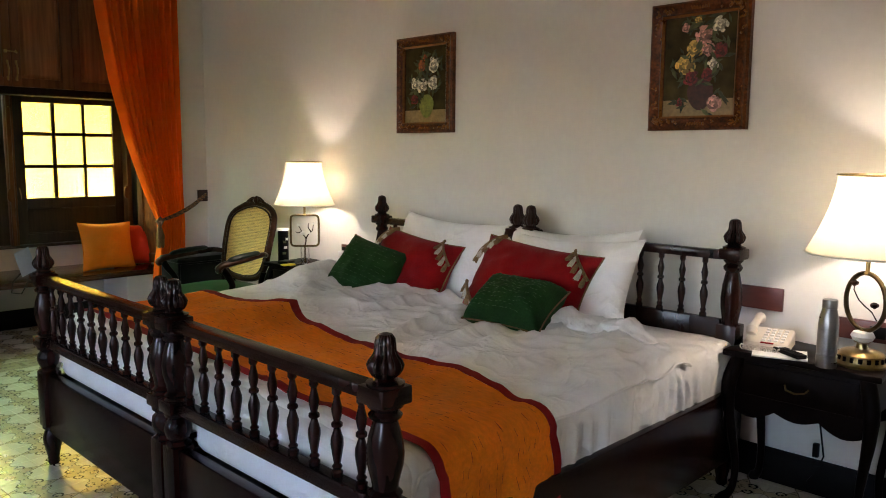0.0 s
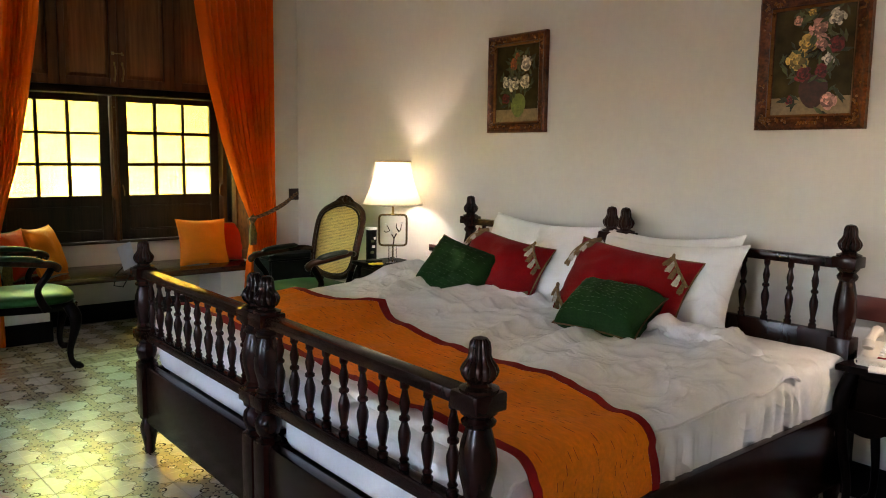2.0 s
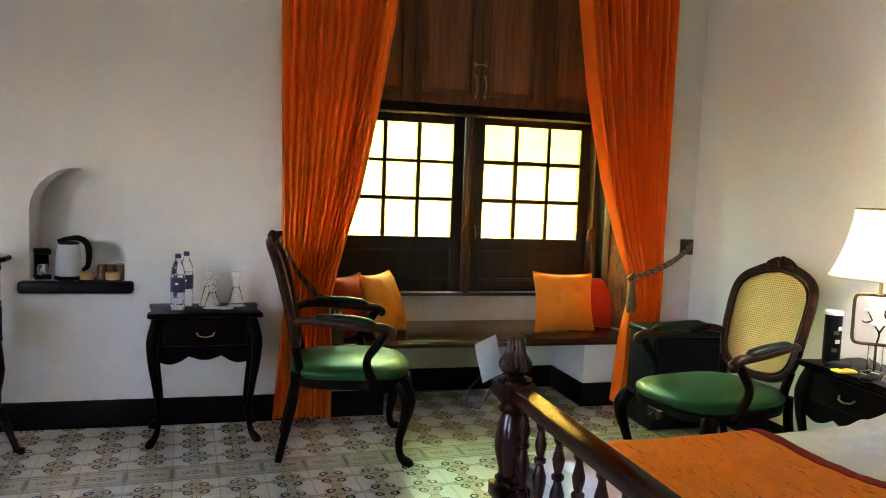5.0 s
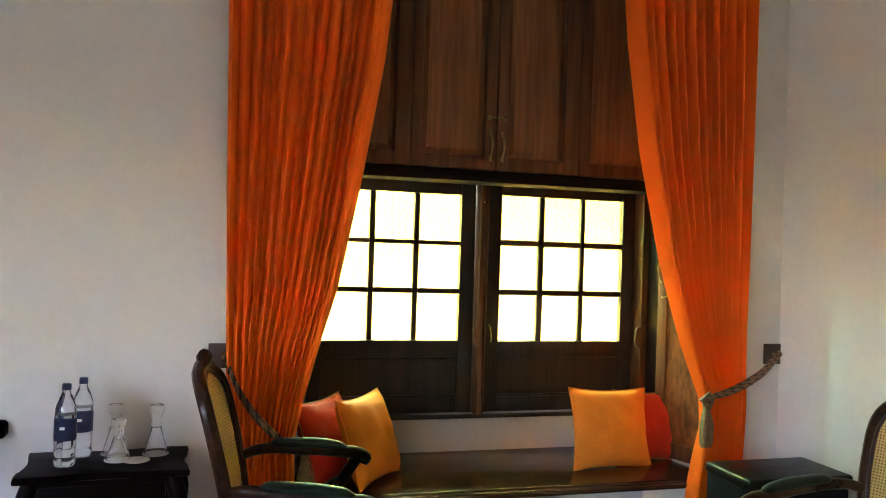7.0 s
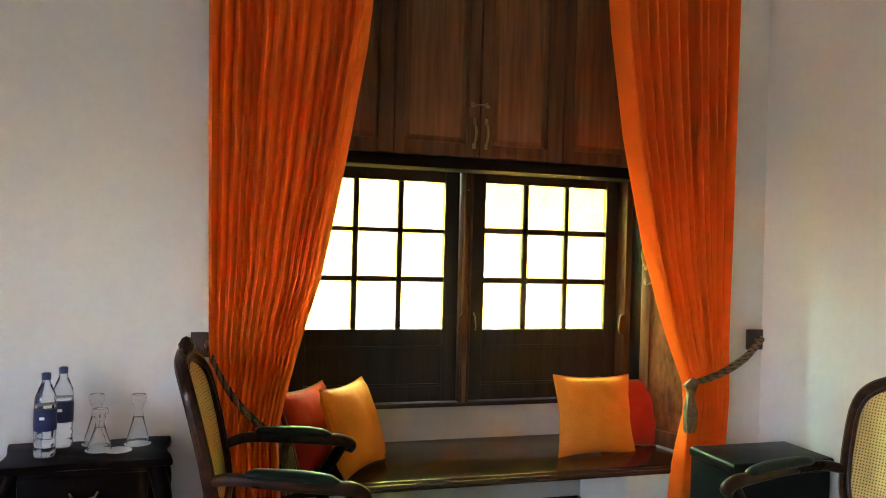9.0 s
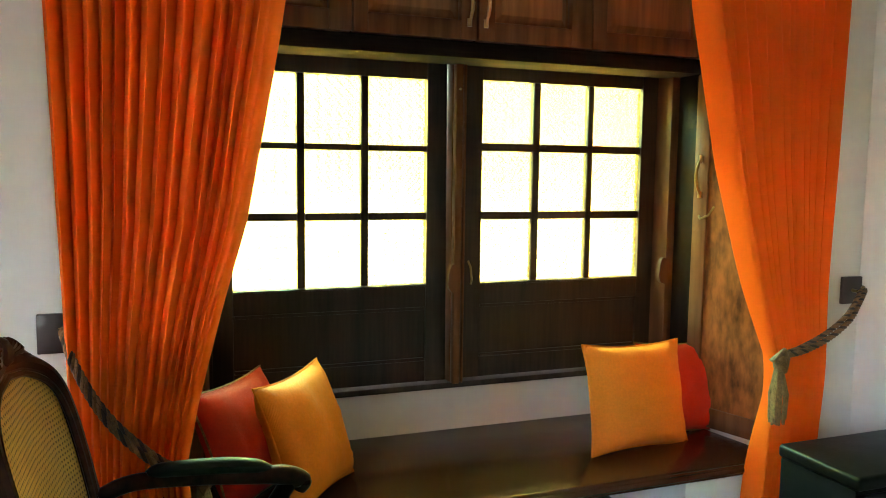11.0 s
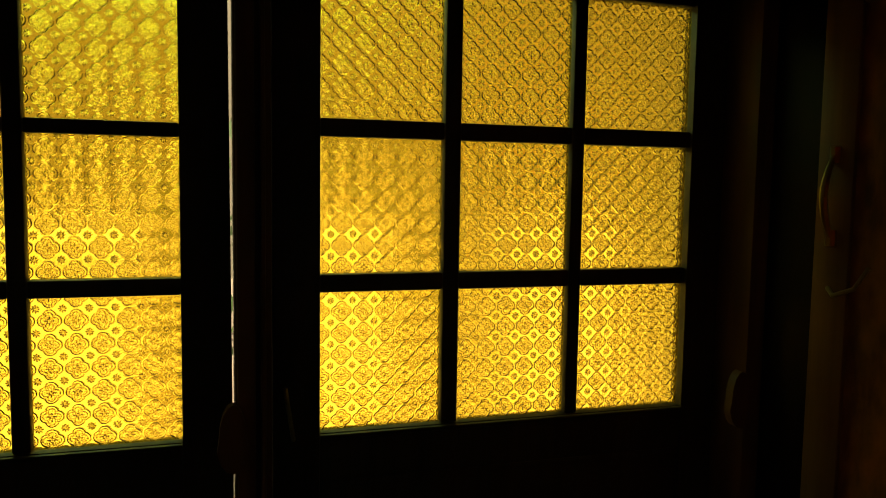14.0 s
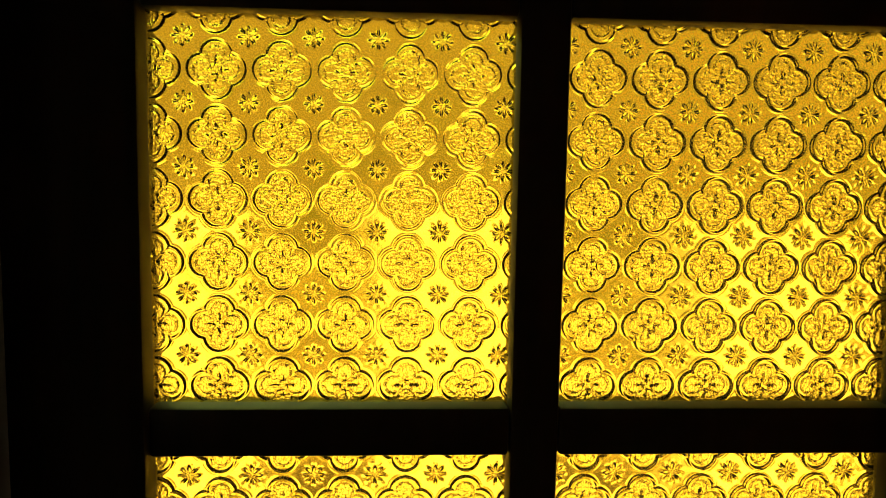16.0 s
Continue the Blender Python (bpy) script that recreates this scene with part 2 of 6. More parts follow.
def amber_glass():
    """Pressed amber glass: quatrefoils on a square lattice with small flowers between, as relief."""
    m = clear_glass("amber_pressed_glass", (1.0, 0.67, 0.10), 0.16)
    nt = m.node_tree
    tc = nt.nodes.new("ShaderNodeTexCoord")
    sp = nt.nodes.new("ShaderNodeSeparateXYZ")
    nt.links.new(tc.outputs["Object"], sp.inputs[0])
    P = 0.0385

    def cell(s, off):
        u = math_node(nt, "MULTIPLY_ADD", s, 1 / P, off)
        return math_node(nt, "ABSOLUTE", math_node(nt, "SUBTRACT", math_node(nt, "FRACT", u), 0.5))

    def length(a, b):
        return math_node(nt, "SQRT", math_node(nt, "ADD", math_node(nt, "MULTIPLY", a, a), math_node(nt, "MULTIPLY", b, b)))

    def ridge(d, w):
        q = math_node(nt, "DIVIDE", d, w)
        return math_node(nt, "POWER", 2.718, math_node(nt, "MULTIPLY", math_node(nt, "MULTIPLY", q, q), -1.0))

    X, Z = sp.outputs["X"], sp.outputs["Z"]
    qx, qz = cell(X, 0.0), cell(Z, 0.0)
    d1 = length(math_node(nt, "SUBTRACT", qx, 0.21), qz)
    d2 = length(qx, math_node(nt, "SUBTRACT", qz, 0.21))
    d = math_node(nt, "SUBTRACT", math_node(nt, "MINIMUM", d1, d2), 0.235)
    h = ridge(d, 0.036)
    inner = ridge(math_node(nt, "ADD", d, 0.10), 0.022)
    h = math_node(nt, "MULTIPLY_ADD", inner, 0.5, h)
    # cross of four petals in the middle
    arm = math_node(nt, "MINIMUM", qx, qz)
    far = math_node(nt, "MAXIMUM", qx, qz)
    petal = math_node(nt, "MULTIPLY", ridge(arm, 0.035), ridge(math_node(nt, "SUBTRACT", far, 0.13), 0.07))
    h = math_node(nt, "ADD", h, petal)
    # eight-petalled flower between four quatrefoils
    fx, fz = cell(X, 0.5), cell(Z, 0.5)
    fr = length(fx, fz)
    ang = math_node(nt, "ARCTAN2", fz, fx)
    star = math_node(nt, "ABSOLUTE", math_node(nt, "COSINE", math_node(nt, "MULTIPLY", ang, 4.0)))
    fl = math_node(nt, "MULTIPLY", math_node(nt, "POWER", star, 3.0), ridge(math_node(nt, "SUBTRACT", fr, 0.11), 0.06))
    h = math_node(nt, "ADD", h, fl)
    # stipple inside the quatrefoils
    vo = nt.nodes.new("ShaderNodeTexVoronoi")
    vo.inputs["Scale"].default_value = 620
    nt.links.new(tc.outputs["Object"], vo.inputs["Vector"])
    inside = math_node(nt, "LESS_THAN", d, -0.06)
    h = math_node(nt, "ADD", h, math_node(nt, "MULTIPLY", math_node(nt, "MULTIPLY", vo.outputs["Distance"], 0.5), inside))
    bp = nt.nodes.new("ShaderNodeBump")
    bp.inputs["Strength"].default_value, bp.inputs["Distance"].default_value = 1.0, 0.0013
    nt.links.new(h, bp.inputs["Height"])
    nt.links.new(bp.outputs["Normal"], nt.nodes["Principled BSDF"].inputs["Normal"])
    return m


M_AMBER = amber_glass()


def shade_cloth(name, colour, strength):
    """A lit lamp shade: thin silk that lets the bulb's light through."""
    m = bpy.data.materials.new(name)
    m.use_nodes = True
    nt = m.node_tree
    b = nt.nodes["Principled BSDF"]
    b.inputs["Base Color"].default_value = (0.9, 0.86, 0.76, 1)
    b.inputs["Roughness"].default_value = 0.8
    tr = nt.nodes.new("ShaderNodeBsdfTranslucent")
    tr.inputs["Color"].default_value = (0.72, 0.68, 0.58, 1)
    mx = nt.nodes.new("ShaderNodeMixShader")
    mx.inputs["Fac"].default_value = strength
    nt.links.new(b.outputs[0], mx.inputs[1])
    nt.links.new(tr.outputs[0], mx.inputs[2])
    nt.links.new(mx.outputs[0], nt.nodes["Material Output"].inputs["Surface"])
    return m


M_SHADE = shade_cloth("lamp_shade_silk", (1, 0.9, 0.7), 0.78)


def tile_material():
    """Cement tile: cream ground, dark scroll rings round each corner, thin lines; from the tile's own UV."""
    m = mat("cement_tile", (0.53, 0.50, 0.41), 0.22, vary=0.07, scale=3, bscale=40, bump=0.015, spec=0.38, rvary=0.05)
    nt = m.node_tree
    b = nt.nodes["Principled BSDF"]
    base = b.inputs["Base Color"].links[0].from_socket
    uv = nt.nodes.new("ShaderNodeUVMap")
    sp = nt.nodes.new("ShaderNodeSeparateXYZ")
    nt.links.new(uv.outputs[0], sp.inputs[0])

    def fold(s):
        return math_node(nt, "ABSOLUTE", math_node(nt, "SUBTRACT", s, 0.5))

    a, c = fold(sp.outputs["X"]), fold(sp.outputs["Y"])

    def dist(x, y, k=1.0):
        dx, dy = math_node(nt, "MULTIPLY", math_node(nt, "SUBTRACT", a, x), k), math_node(nt, "SUBTRACT", c, y)
        return math_node(nt, "SQRT", math_node(nt, "ADD", math_node(nt, "MULTIPLY", dx, dx), math_node(nt, "MULTIPLY", dy, dy)))

    def ring(x, y, r, w, k=1.0):
        return math_node(nt, "LESS_THAN", math_node(nt, "ABSOLUTE", math_node(nt, "SUBTRACT", dist(x, y, k), r)), w)

    def disc(x, y, r):
        return math_node(nt, "LESS_THAN", dist(x, y), r)

    def both(p, q):
        return math_node(nt, "MULTIPLY", p, q)

    def most(*ks):
        v = ks[0]
        for k in ks[1:]:
            v = math_node(nt, "MAXIMUM", v, k)
        return v

    # pointed leaf that reaches the tile's side edges
    lens = math_node(nt, "SUBTRACT", c, math_node(nt, "MULTIPLY", math_node(nt, "POWER", math_node(nt, "MAXIMUM", math_node(nt, "SUBTRACT", 0.49, a), 0.0), 0.75), 0.36))
    outer = math_node(nt, "GREATER_THAN", a, 0.20)
    line = both(math_node(nt, "LESS_THAN", math_node(nt, "ABSOLUTE", lens), 0.013), outer)
    # waist that runs on into the next tile
    waist = both(ring(0.235, 0.50, 0.155, 0.012), math_node(nt, "LESS_THAN", a, 0.20))
    thin = most(line, waist, ring(0.0, 0.0, 0.040, 0.012), disc(0.075, 0.0, 0.020), disc(0.0, 0.085, 0.020), both(ring(0.215, 0.0, 0.075, 0.010, 0.6), math_node(nt, "LESS_THAN", c, 0.05)), disc(0.0, 0.49, 0.020))
    # four bold scrolls, each open towards the middle
    curl = both(ring(0.165, 0.205, 0.092, 0.021), math_node(nt, "GREATER_THAN", math_node(nt, "ADD", a, c), 0.285))
    bold = most(curl, disc(0.120, 0.165, 0.032))
    s = most(bold, math_node(nt, "MULTIPLY", thin, 0.72))
    # slightly darker ground inside the motif
    field = most(both(math_node(nt, "LESS_THAN", lens, 0.0), outer), math_node(nt, "LESS_THAN", dist(0.0, 0.0, 1.15), 0.30), both(math_node(nt, "GREATER_THAN", dist(0.235, 0.50), 0.155), math_node(nt, "LESS_THAN", a, 0.12)))
    fx = nt.nodes.new("ShaderNodeMix")
    fx.data_type = "RGBA"
    nt.links.new(field, fx.inputs["Factor"])
    nt.links.new(base, fx.inputs["A"])
    fx.inputs["B"].default_value = (0.39, 0.345, 0.24, 1)
    base = fx.outputs["Result"]
    wear = nt.nodes.new("ShaderNodeTexNoise")
    wear.inputs["Scale"].default_value = 9
    tc = nt.nodes.new("ShaderNodeTexCoord")
    nt.links.new(tc.outputs["Object"], wear.inputs["Vector"])
    s = math_node(nt, "MULTIPLY", s, math_node(nt, "MULTIPLY_ADD", wear.outputs["Fac"], 0.3, 0.80))
    mx = nt.nodes.new("ShaderNodeMix")
    mx.data_type = "RGBA"
    nt.links.new(s, mx.inputs["Factor"])
    nt.links.new(base, mx.inputs["A"])
    mx.inputs["B"].default_value = (0.024, 0.019, 0.013, 1)
    nt.links.new(mx.outputs["Result"], b.inputs["Base Color"])
    return m


M_TILE = tile_material()


def band_material():
    """Border tile: two double lines along it and a small looped motif between thin bars."""
    m = mat("border_tile", (0.40, 0.37, 0.27), 0.18, vary=0.12, scale=5, bscale=40, bump=0.02)
    nt = m.node_tree
    b = nt.nodes["Principled BSDF"]
    base = b.inputs["Base Color"].links[0].from_socket
    uv = nt.nodes.new("ShaderNodeUVMap")
    sp = nt.nodes.new("ShaderNodeSeparateXYZ")
    nt.links.new(uv.outputs[0], sp.inputs[0])
    a = math_node(nt, "ABSOLUTE", math_node(nt, "SUBTRACT", sp.outputs["X"], 0.5))
    c = math_node(nt, "ABSOLUTE", math_node(nt, "SUBTRACT", sp.outputs["Y"], 0.5))

    def near(v, at, w):
        return math_node(nt, "LESS_THAN", math_node(nt, "ABSOLUTE", math_node(nt, "SUBTRACT", v, at)), w)

    def ring(x, r, w, k):
        dx = math_node(nt, "SUBTRACT", a, x)
        dy = math_node(nt, "MULTIPLY", c, k)
        return near(math_node(nt, "SQRT", math_node(nt, "ADD", math_node(nt, "MULTIPLY", dx, dx), math_node(nt, "MULTIPLY", dy, dy))), r, w)

    s = near(c, 0.42, 0.014)
    dia = math_node(nt, "ADD", math_node(nt, "MULTIPLY", a, 0.8), c)
    bars = math_node(nt, "MULTIPLY", math_node(nt, "MULTIPLY", math_node(nt, "GREATER_THAN", a, 0.44), 0.55), math_node(nt, "LESS_THAN", c, 0.26))
    for k in (near(c, 0.30, 0.012), near(dia, 0.13, 0.017), ring(0.21, 0.075, 0.016, 1.5), ring(0.0, 0.03, 0.016, 1.0), bars):
        s = math_node(nt, "MAXIMUM", s, k)
    mx = nt.nodes.new("ShaderNodeMix")
    mx.data_type = "RGBA"
    nt.links.new(math_node(nt, "MULTIPLY", s, 0.8), mx.inputs["Factor"])
    nt.links.new(base, mx.inputs["A"])
    mx.inputs["B"].default_value = (0.055, 0.043, 0.026, 1)
    nt.links.new(mx.outputs["Result"], b.inputs["Base Color"])
    return m


M_BAND = band_material()
M_GROUT = mat("grout", (0.10, 0.095, 0.08), 0.8, vary=0.15)
M_EARTH = mat("sunlit_sand", (0.115, 0.098, 0.07), 0.9, vary=0.2, scale=0.6, bscale=9, bump=0.3)
M_PATCHWHITE = mat("bright_patch_white", (0.80, 0.77, 0.68), 0.8, vary=0.08, scale=2, bscale=20, bump=0.2)
M_FACADE = mat("far_facade", (0.09, 0.08, 0.055), 0.8, vary=0.15, scale=0.8, bscale=8)
M_LEAF = mat("leaf", (0.035, 0.07, 0.02), 0.5, vary=0.35, scale=2)

# ---- mesh helpers ----


def finish(name, bm, material, smooth=True, auto=35):
    bmesh.ops.recalc_face_normals(bm, faces=bm.faces)
    me = bpy.data.meshes.new(name)
    bm.to_mesh(me)
    bm.free()
    for k in material if isinstance(material, (list, tuple)) else [material]:
        me.materials.append(k)
    if smooth:
        me.shade_smooth()
        me.set_sharp_from_angle(angle=radians(auto))
    return me


def part(name, bm, material, parent, label="", m=None, smooth=True, auto=35):
    ob = new(name, finish(name, bm, material, smooth, auto))
    ob.parent = parent
    if m is not None:
        ob.matrix_basis = m
    if label:
        tagged(ob, label)
    return ob


def thing(name, m, label, category, group="", kind=""):
    ob = new(name)
    ob.empty_display_size = 0.1
    ob.matrix_basis = m
    return tagged(ob, label, category, group, kind)


def solid(name, bm, material, label, category="", kind="", m=None, group="", auto=35):
    ob = new(name, finish(name, bm, material, True, auto))
    if m is not None:
        ob.matrix_basis = m
    return tagged(ob, label, category, group, kind)


def box(x0, x1, y0, y1, z0, z1, bevel=0.0, bm=None, seg=2):
    bm2 = bmesh.new()
    bmesh.ops.create_cube(bm2, size=1)
    for v in bm2.verts:
        v.co = Vector((x0 + (v.co.x + 0.5) * (x1 - x0), y0 + (v.co.y + 0.5) * (y1 - y0), z0 + (v.co.z + 0.5) * (z1 - z0)))
    if bevel:
        bmesh.ops.bevel(bm2, geom=bm2.edges[:], offset=bevel, segments=seg, affect="EDGES", profile=0.5)
    return join(bm, bm2)


def join(bm, other):
    if bm is None:
        return other
    me = bpy.data.meshes.new("tmp")
    other.to_mesh(me)
    other.free()
    bm.from_mesh(me)
    bpy.data.meshes.remove(me)
    return bm


def lathe(profile, n=20, at=(0, 0), bm=None, flutes=0, zf=(0, 0), depth=0.12, ends=True):
    bm = bm or bmesh.new()
    rings = []
    for r, z in profile:
        ring = []
        for i in range(n):
            a = 2 * math.pi * i / n
            k = 1.0
            if flutes and zf[0] <= z <= zf[1]:
                k = 1 - depth * (0.5 + 0.5 * math.cos(flutes * a)) ** 2
            ring.append(bm.verts.new((at[0] + r * k * math.cos(a), at[1] + r * k * math.sin(a), z)))
        rings.append(ring)
    for p, q in zip(rings, rings[1:]):
        for i in range(n):
            bm.faces.new((p[i], p[(i + 1) % n], q[(i + 1) % n], q[i]))
    if ends:
        bm.faces.new(rings[0][::-1])
        bm.faces.new(rings[-1])
    return bm


def sweep(points, radius, n=8, bm=None, closed=False, flat=1.0):
    """A round bar along points; radius is one number or one for each point."""
    bm = bm or bmesh.new()
    pts = [Vector(p) for p in points]
    rad = radius if isinstance(radius, (list, tuple)) else [radius] * len(pts)
    rings = []
    side = None
    for i, p in enumerate(pts):
        a = pts[i - 1] if (i or closed) else p
        b = pts[(i + 1) % len(pts)] if (i < len(pts) - 1 or closed) else p
        d = (b - a).normalized()
        if side is None:
            side = d.cross(Vector((0.13, 0.31, 0.94))).normalized()
        side = (side - d * side.dot(d)).normalized()
        up = d.cross(side)
        rings.append([bm.verts.new(p + (side * math.cos(2 * math.pi * k / n) + up * math.sin(2 * math.pi * k / n) * flat) * rad[i]) for k in range(n)])
    pairs = list(zip(rings, rings[1:])) + ([(rings[-1], rings[0])] if closed else [])
    for p, q in pairs:
        for k in range(n):
            bm.faces.new((p[k], p[(k + 1) % n], q[(k + 1) % n], q[k]))
    if not closed:
        bm.faces.new(rings[0][::-1])
        bm.faces.new(rings[-1])
    return bm


def curve(points, radii, k=5):
    """A smooth line through a few points, with radii that change along it."""
    P = [Vector(p) for p in points]
    out, rad = [], []
    for i in range(len(P) - 1):
        p0, p1, p2, p3 = P[max(0, i - 1)], P[i], P[i + 1], P[min(len(P) - 1, i + 2)]
        for n in range(k):
            t = n / k
            out.append(0.5 * ((2 * p1) + (p2 - p0) * t + (2 * p0 - 5 * p1 + 4 * p2 - p3) * t * t + (3 * p1 - p0 - 3 * p2 + p3) * t ** 3))
            rad.append(radii[i] + (radii[i + 1] - radii[i]) * t * t * (3 - 2 * t))
    return out + [P[-1]], rad + [radii[-1]]


def loft(sections, bm=None):
    """Joins rings of equal length with faces and closes the ends."""
    bm = bm or bmesh.new()
    rings = [[bm.verts.new(p) for p in s] for s in sections]
    n = len(rings[0])
    for p, q in zip(rings, rings[1:]):
        for k in range(n):
            bm.faces.new((p[k], p[(k + 1) % n], q[(k + 1) % n], q[k]))
    bm.faces.new(rings[0][::-1])
    bm.faces.new(rings[-1])
    return bm


def outline_slab(pts, z0, z1, bevel=0.0, bm=None):
    """A slab with the given plan outline."""
    b2 = bmesh.new()
    f = b2.faces.new([b2.verts.new((x, y, z0)) for x, y in pts])
    r = bmesh.ops.extrude_face_region(b2, geom=[f])
    for v in r["geom"]:
        if isinstance(v, bmesh.types.BMVert):
            v.co.z = z1
    if bevel:
        es = [e for e in b2.edges if abs(e.verts[0].co.z - e.verts[1].co.z) < 1e-6]
        bmesh.ops.bevel(b2, geom=es, offset=bevel, segments=2, affect="EDGES", profile=0.5)
    return join(bm, b2)


def fn_sheet(f, nu, nv, bm=None):
    """A sheet of quads from f(u, v), u and v from 0 to 1."""
    bm = bm or bmesh.new()
    g = [[bm.verts.new(f(i / nu, j / nv)) for j in range(nv + 1)] for i in range(nu + 1)]
    for i in range(nu):
        for j in range(nv):
            bm.faces.new((g[i][j], g[i + 1][j], g[i + 1][j + 1], g[i][j + 1]))
    return bm


def thicken(bm, t):
    bmesh.ops.recalc_face_normals(bm, faces=bm.faces)
    bmesh.ops.solidify(bm, geom=bm.faces[:], thickness=t)
    return bm


def lerp(table, v):
    """Straight-line reading of a small table of (key, value)."""
    for (a, p), (b, q) in zip(table, table[1:]):
        if v <= b:
            return p + (q - p) * max(0, (v - a)) / (b - a)
    return table[-1][1]


def cushion_point(u, v, w, h, t, seed, pinch, sag=0.0, side=1):
    """A point on one face of a stuffed cushion; u and v run from -1 to 1."""
    e = (1 - abs(u) ** 2.6) * (1 - abs(v) ** 2.6)
    th = t / 2 * max(0, e) ** 0.44
    x = u * w / 2 * (1 - pinch * (1 - v * v))
    z = v * h / 2 * (1 - pinch * (1 - u * u))
    k = noise.noise(Vector((u * 2.1 + seed, v * 2.1, side * 3 + seed)))
    k2 = noise.noise(Vector((u * 5 + seed, v * 5 + 3, side + seed)))
    # creases that run in from the corners
    cr = noise.noise(Vector((math.atan2(abs(v), abs(u) + 1e-6) * 9 + seed, side * 2.0, seed * 1.7)))
    th *= 1 + 0.16 * k + 0.10 * k2 + 0.16 * cr * min(1.0, abs(u * v) * 1.6)
    z -= sag * (1 - u * u) * (v + 1) / 2 * h
    return Vector((x, -side * th, z))


def cushion_mesh(w, h, t, seed=0, n=18, pinch=0.09, sag=0.0):
    """A stuffed cushion in the xz plane, t thick, with eared corners and soft creases."""
    bm = bmesh.new()
    for side in (1, -1):
        g = [[bm.verts.new(cushion_point(2 * i / n - 1, 2 * j / n - 1, w, h, t, seed, pinch, sag, side)) for j in range(n + 1)] for i in range(n + 1)]
        for i in range(n):
            for j in range(n):
                bm.faces.new((g[i][j], g[i + 1][j], g[i + 1][j + 1], g[i][j + 1]))
    bmesh.ops.remove_doubles(bm, verts=bm.verts, dist=0.0005)
    return bm


def cushion_edge(w, h, n=18, pinch=0.09, r=0.005, sag=0.0):
    pts = []
    for k in range(4 * n):
        s, q = divmod(k, n)
        a = 2 * q / n - 1
        u, v = [(a, -1), (1, a), (-a, 1), (-1, -a)][s]
        x = u * w / 2 * (1 - pinch * (1 - v * v))
        z = v * h / 2 * (1 - pinch * (1 - u * u)) - sag * (1 - u * u) * (v + 1) / 2 * h
        pts.append((x, 0, z))
    return sweep(pts, r, 6, closed=True)


# ---- the room ----
XR, XL, YW, YB, ZC = 1.44, -4.4, -0.635, -8.6, 4.3   # bed wall, far wall, window wall, back wall, ceiling
AX0, AX1 = -1.02, 1.15          # window recess at the wall's face
BX0, BX1 = -0.90, 1.03          # window recess at the shutters
YS = -0.22                      # plane of the shutters
ZT = 3.12                       # top of the recess


def structure(name, bm, material, label):
    return solid(name, bm, material, label, kind="structure")


def prism_xz(outline, y0, y1):
    bm = bmesh.new()
    f = bm.faces.new([bm.verts.new((x, y0, z)) for x, z in outline])
    r = bmesh.ops.extrude_face_region(bm, geom=[f])
    for v in r["geom"]:
        if isinstance(v, bmesh.types.BMVert):
            v.co.y = y1
    return bm


NX0, NX1, NZ0, NZ1 = -2.535, -2.065, 0.815, 1.418       # niche in the window wall


def window_wall():
    bm = bmesh.new()
    y1 = 0.06
    # left of the recess, with a round-headed niche cut out
    r = (NX1 - NX0) / 2
    arc = [(NX0 + r + r * math.cos(a), NZ1 - r + r * math.sin(a)) for a in [math.pi * k / 14 for k in range(15)]]
    ylo = YW + 0.24
    pts_left = [(XL - 0.2, 0), (NX0, 0)] + [(NX0, NZ0)] + [p for p in arc[::-1] if p[0] <= NX0 + r + 1e-6] + [(NX0 + r, ZC), (XL - 0.2, ZC)]
    pts_right = [(NX1, 0), (AX0, 0), (AX0, ZC), (NX0 + r, ZC)] + [p for p in arc[::-1] if p[0] >= NX0 + r - 1e-6] + [(NX1, NZ0)]
    under = [(NX0, 0), (NX1, 0), (NX1, NZ0), (NX0, NZ0)]
    for o in (pts_left, pts_right, under):
        bm = join(bm, prism_xz(o, YW, ylo))
    bm = box(XL - 0.2, BX0 - 0.12, ylo, y1 + 0.2, 0, ZC, 0, bm)
    # right of the recess and over it
    bm = box(AX1, XR + 0.3, YW, y1 + 0.2, 0, ZC, 0, bm)
    bm = box(AX0, AX1, YW, y1 + 0.2, ZT, ZC, 0, bm)
    # splayed sides of the recess
    for a, b, o in ((AX0, BX0, BX0 - 0.12), (AX1, BX1, AX1)):
        if a < 0:
            pts = [(a, YW), (b, YS), (b, y1 + 0.2), (o, y1 + 0.2), (o, YW + 0.24), (a, YW + 0.24)]
        else:
            pts = [(a, YW), (b, YS), (b, y1 + 0.2), (o, y1 + 0.2)]
        bm = outline_slab(pts, 0, ZT, 0, bm)
    bm = box(BX0, BX1, 0.03, y1 + 0.2, 1.955, ZT, 0, bm)
    # masonry under the window and the two low piers that carry the bench
    bm = box(BX0, BX1, 0.02, y1 + 0.2, 0.0, 0.645, 0, bm)
    bm = box(-0.75, 0.75, -0.12, 0.02, 0, 0.41, 0, bm)
    for pts in ([(0.71, YW + 0.02), (1.10, YW + 0.02), (1.03, -0.2), (1.03, 0.02), (0.72, 0.02)], [(-0.62, YW + 0.02), (-0.98, YW + 0.02), (-0.90, -0.2), (-0.90, 0.02), (-0.63, 0.02)]):
        bm = outline_slab(pts, 0, 0.41, 0, bm)
    return structure("wall_north", bm, M_PLASTER, "white plastered wall with a deep window recess and a niche")


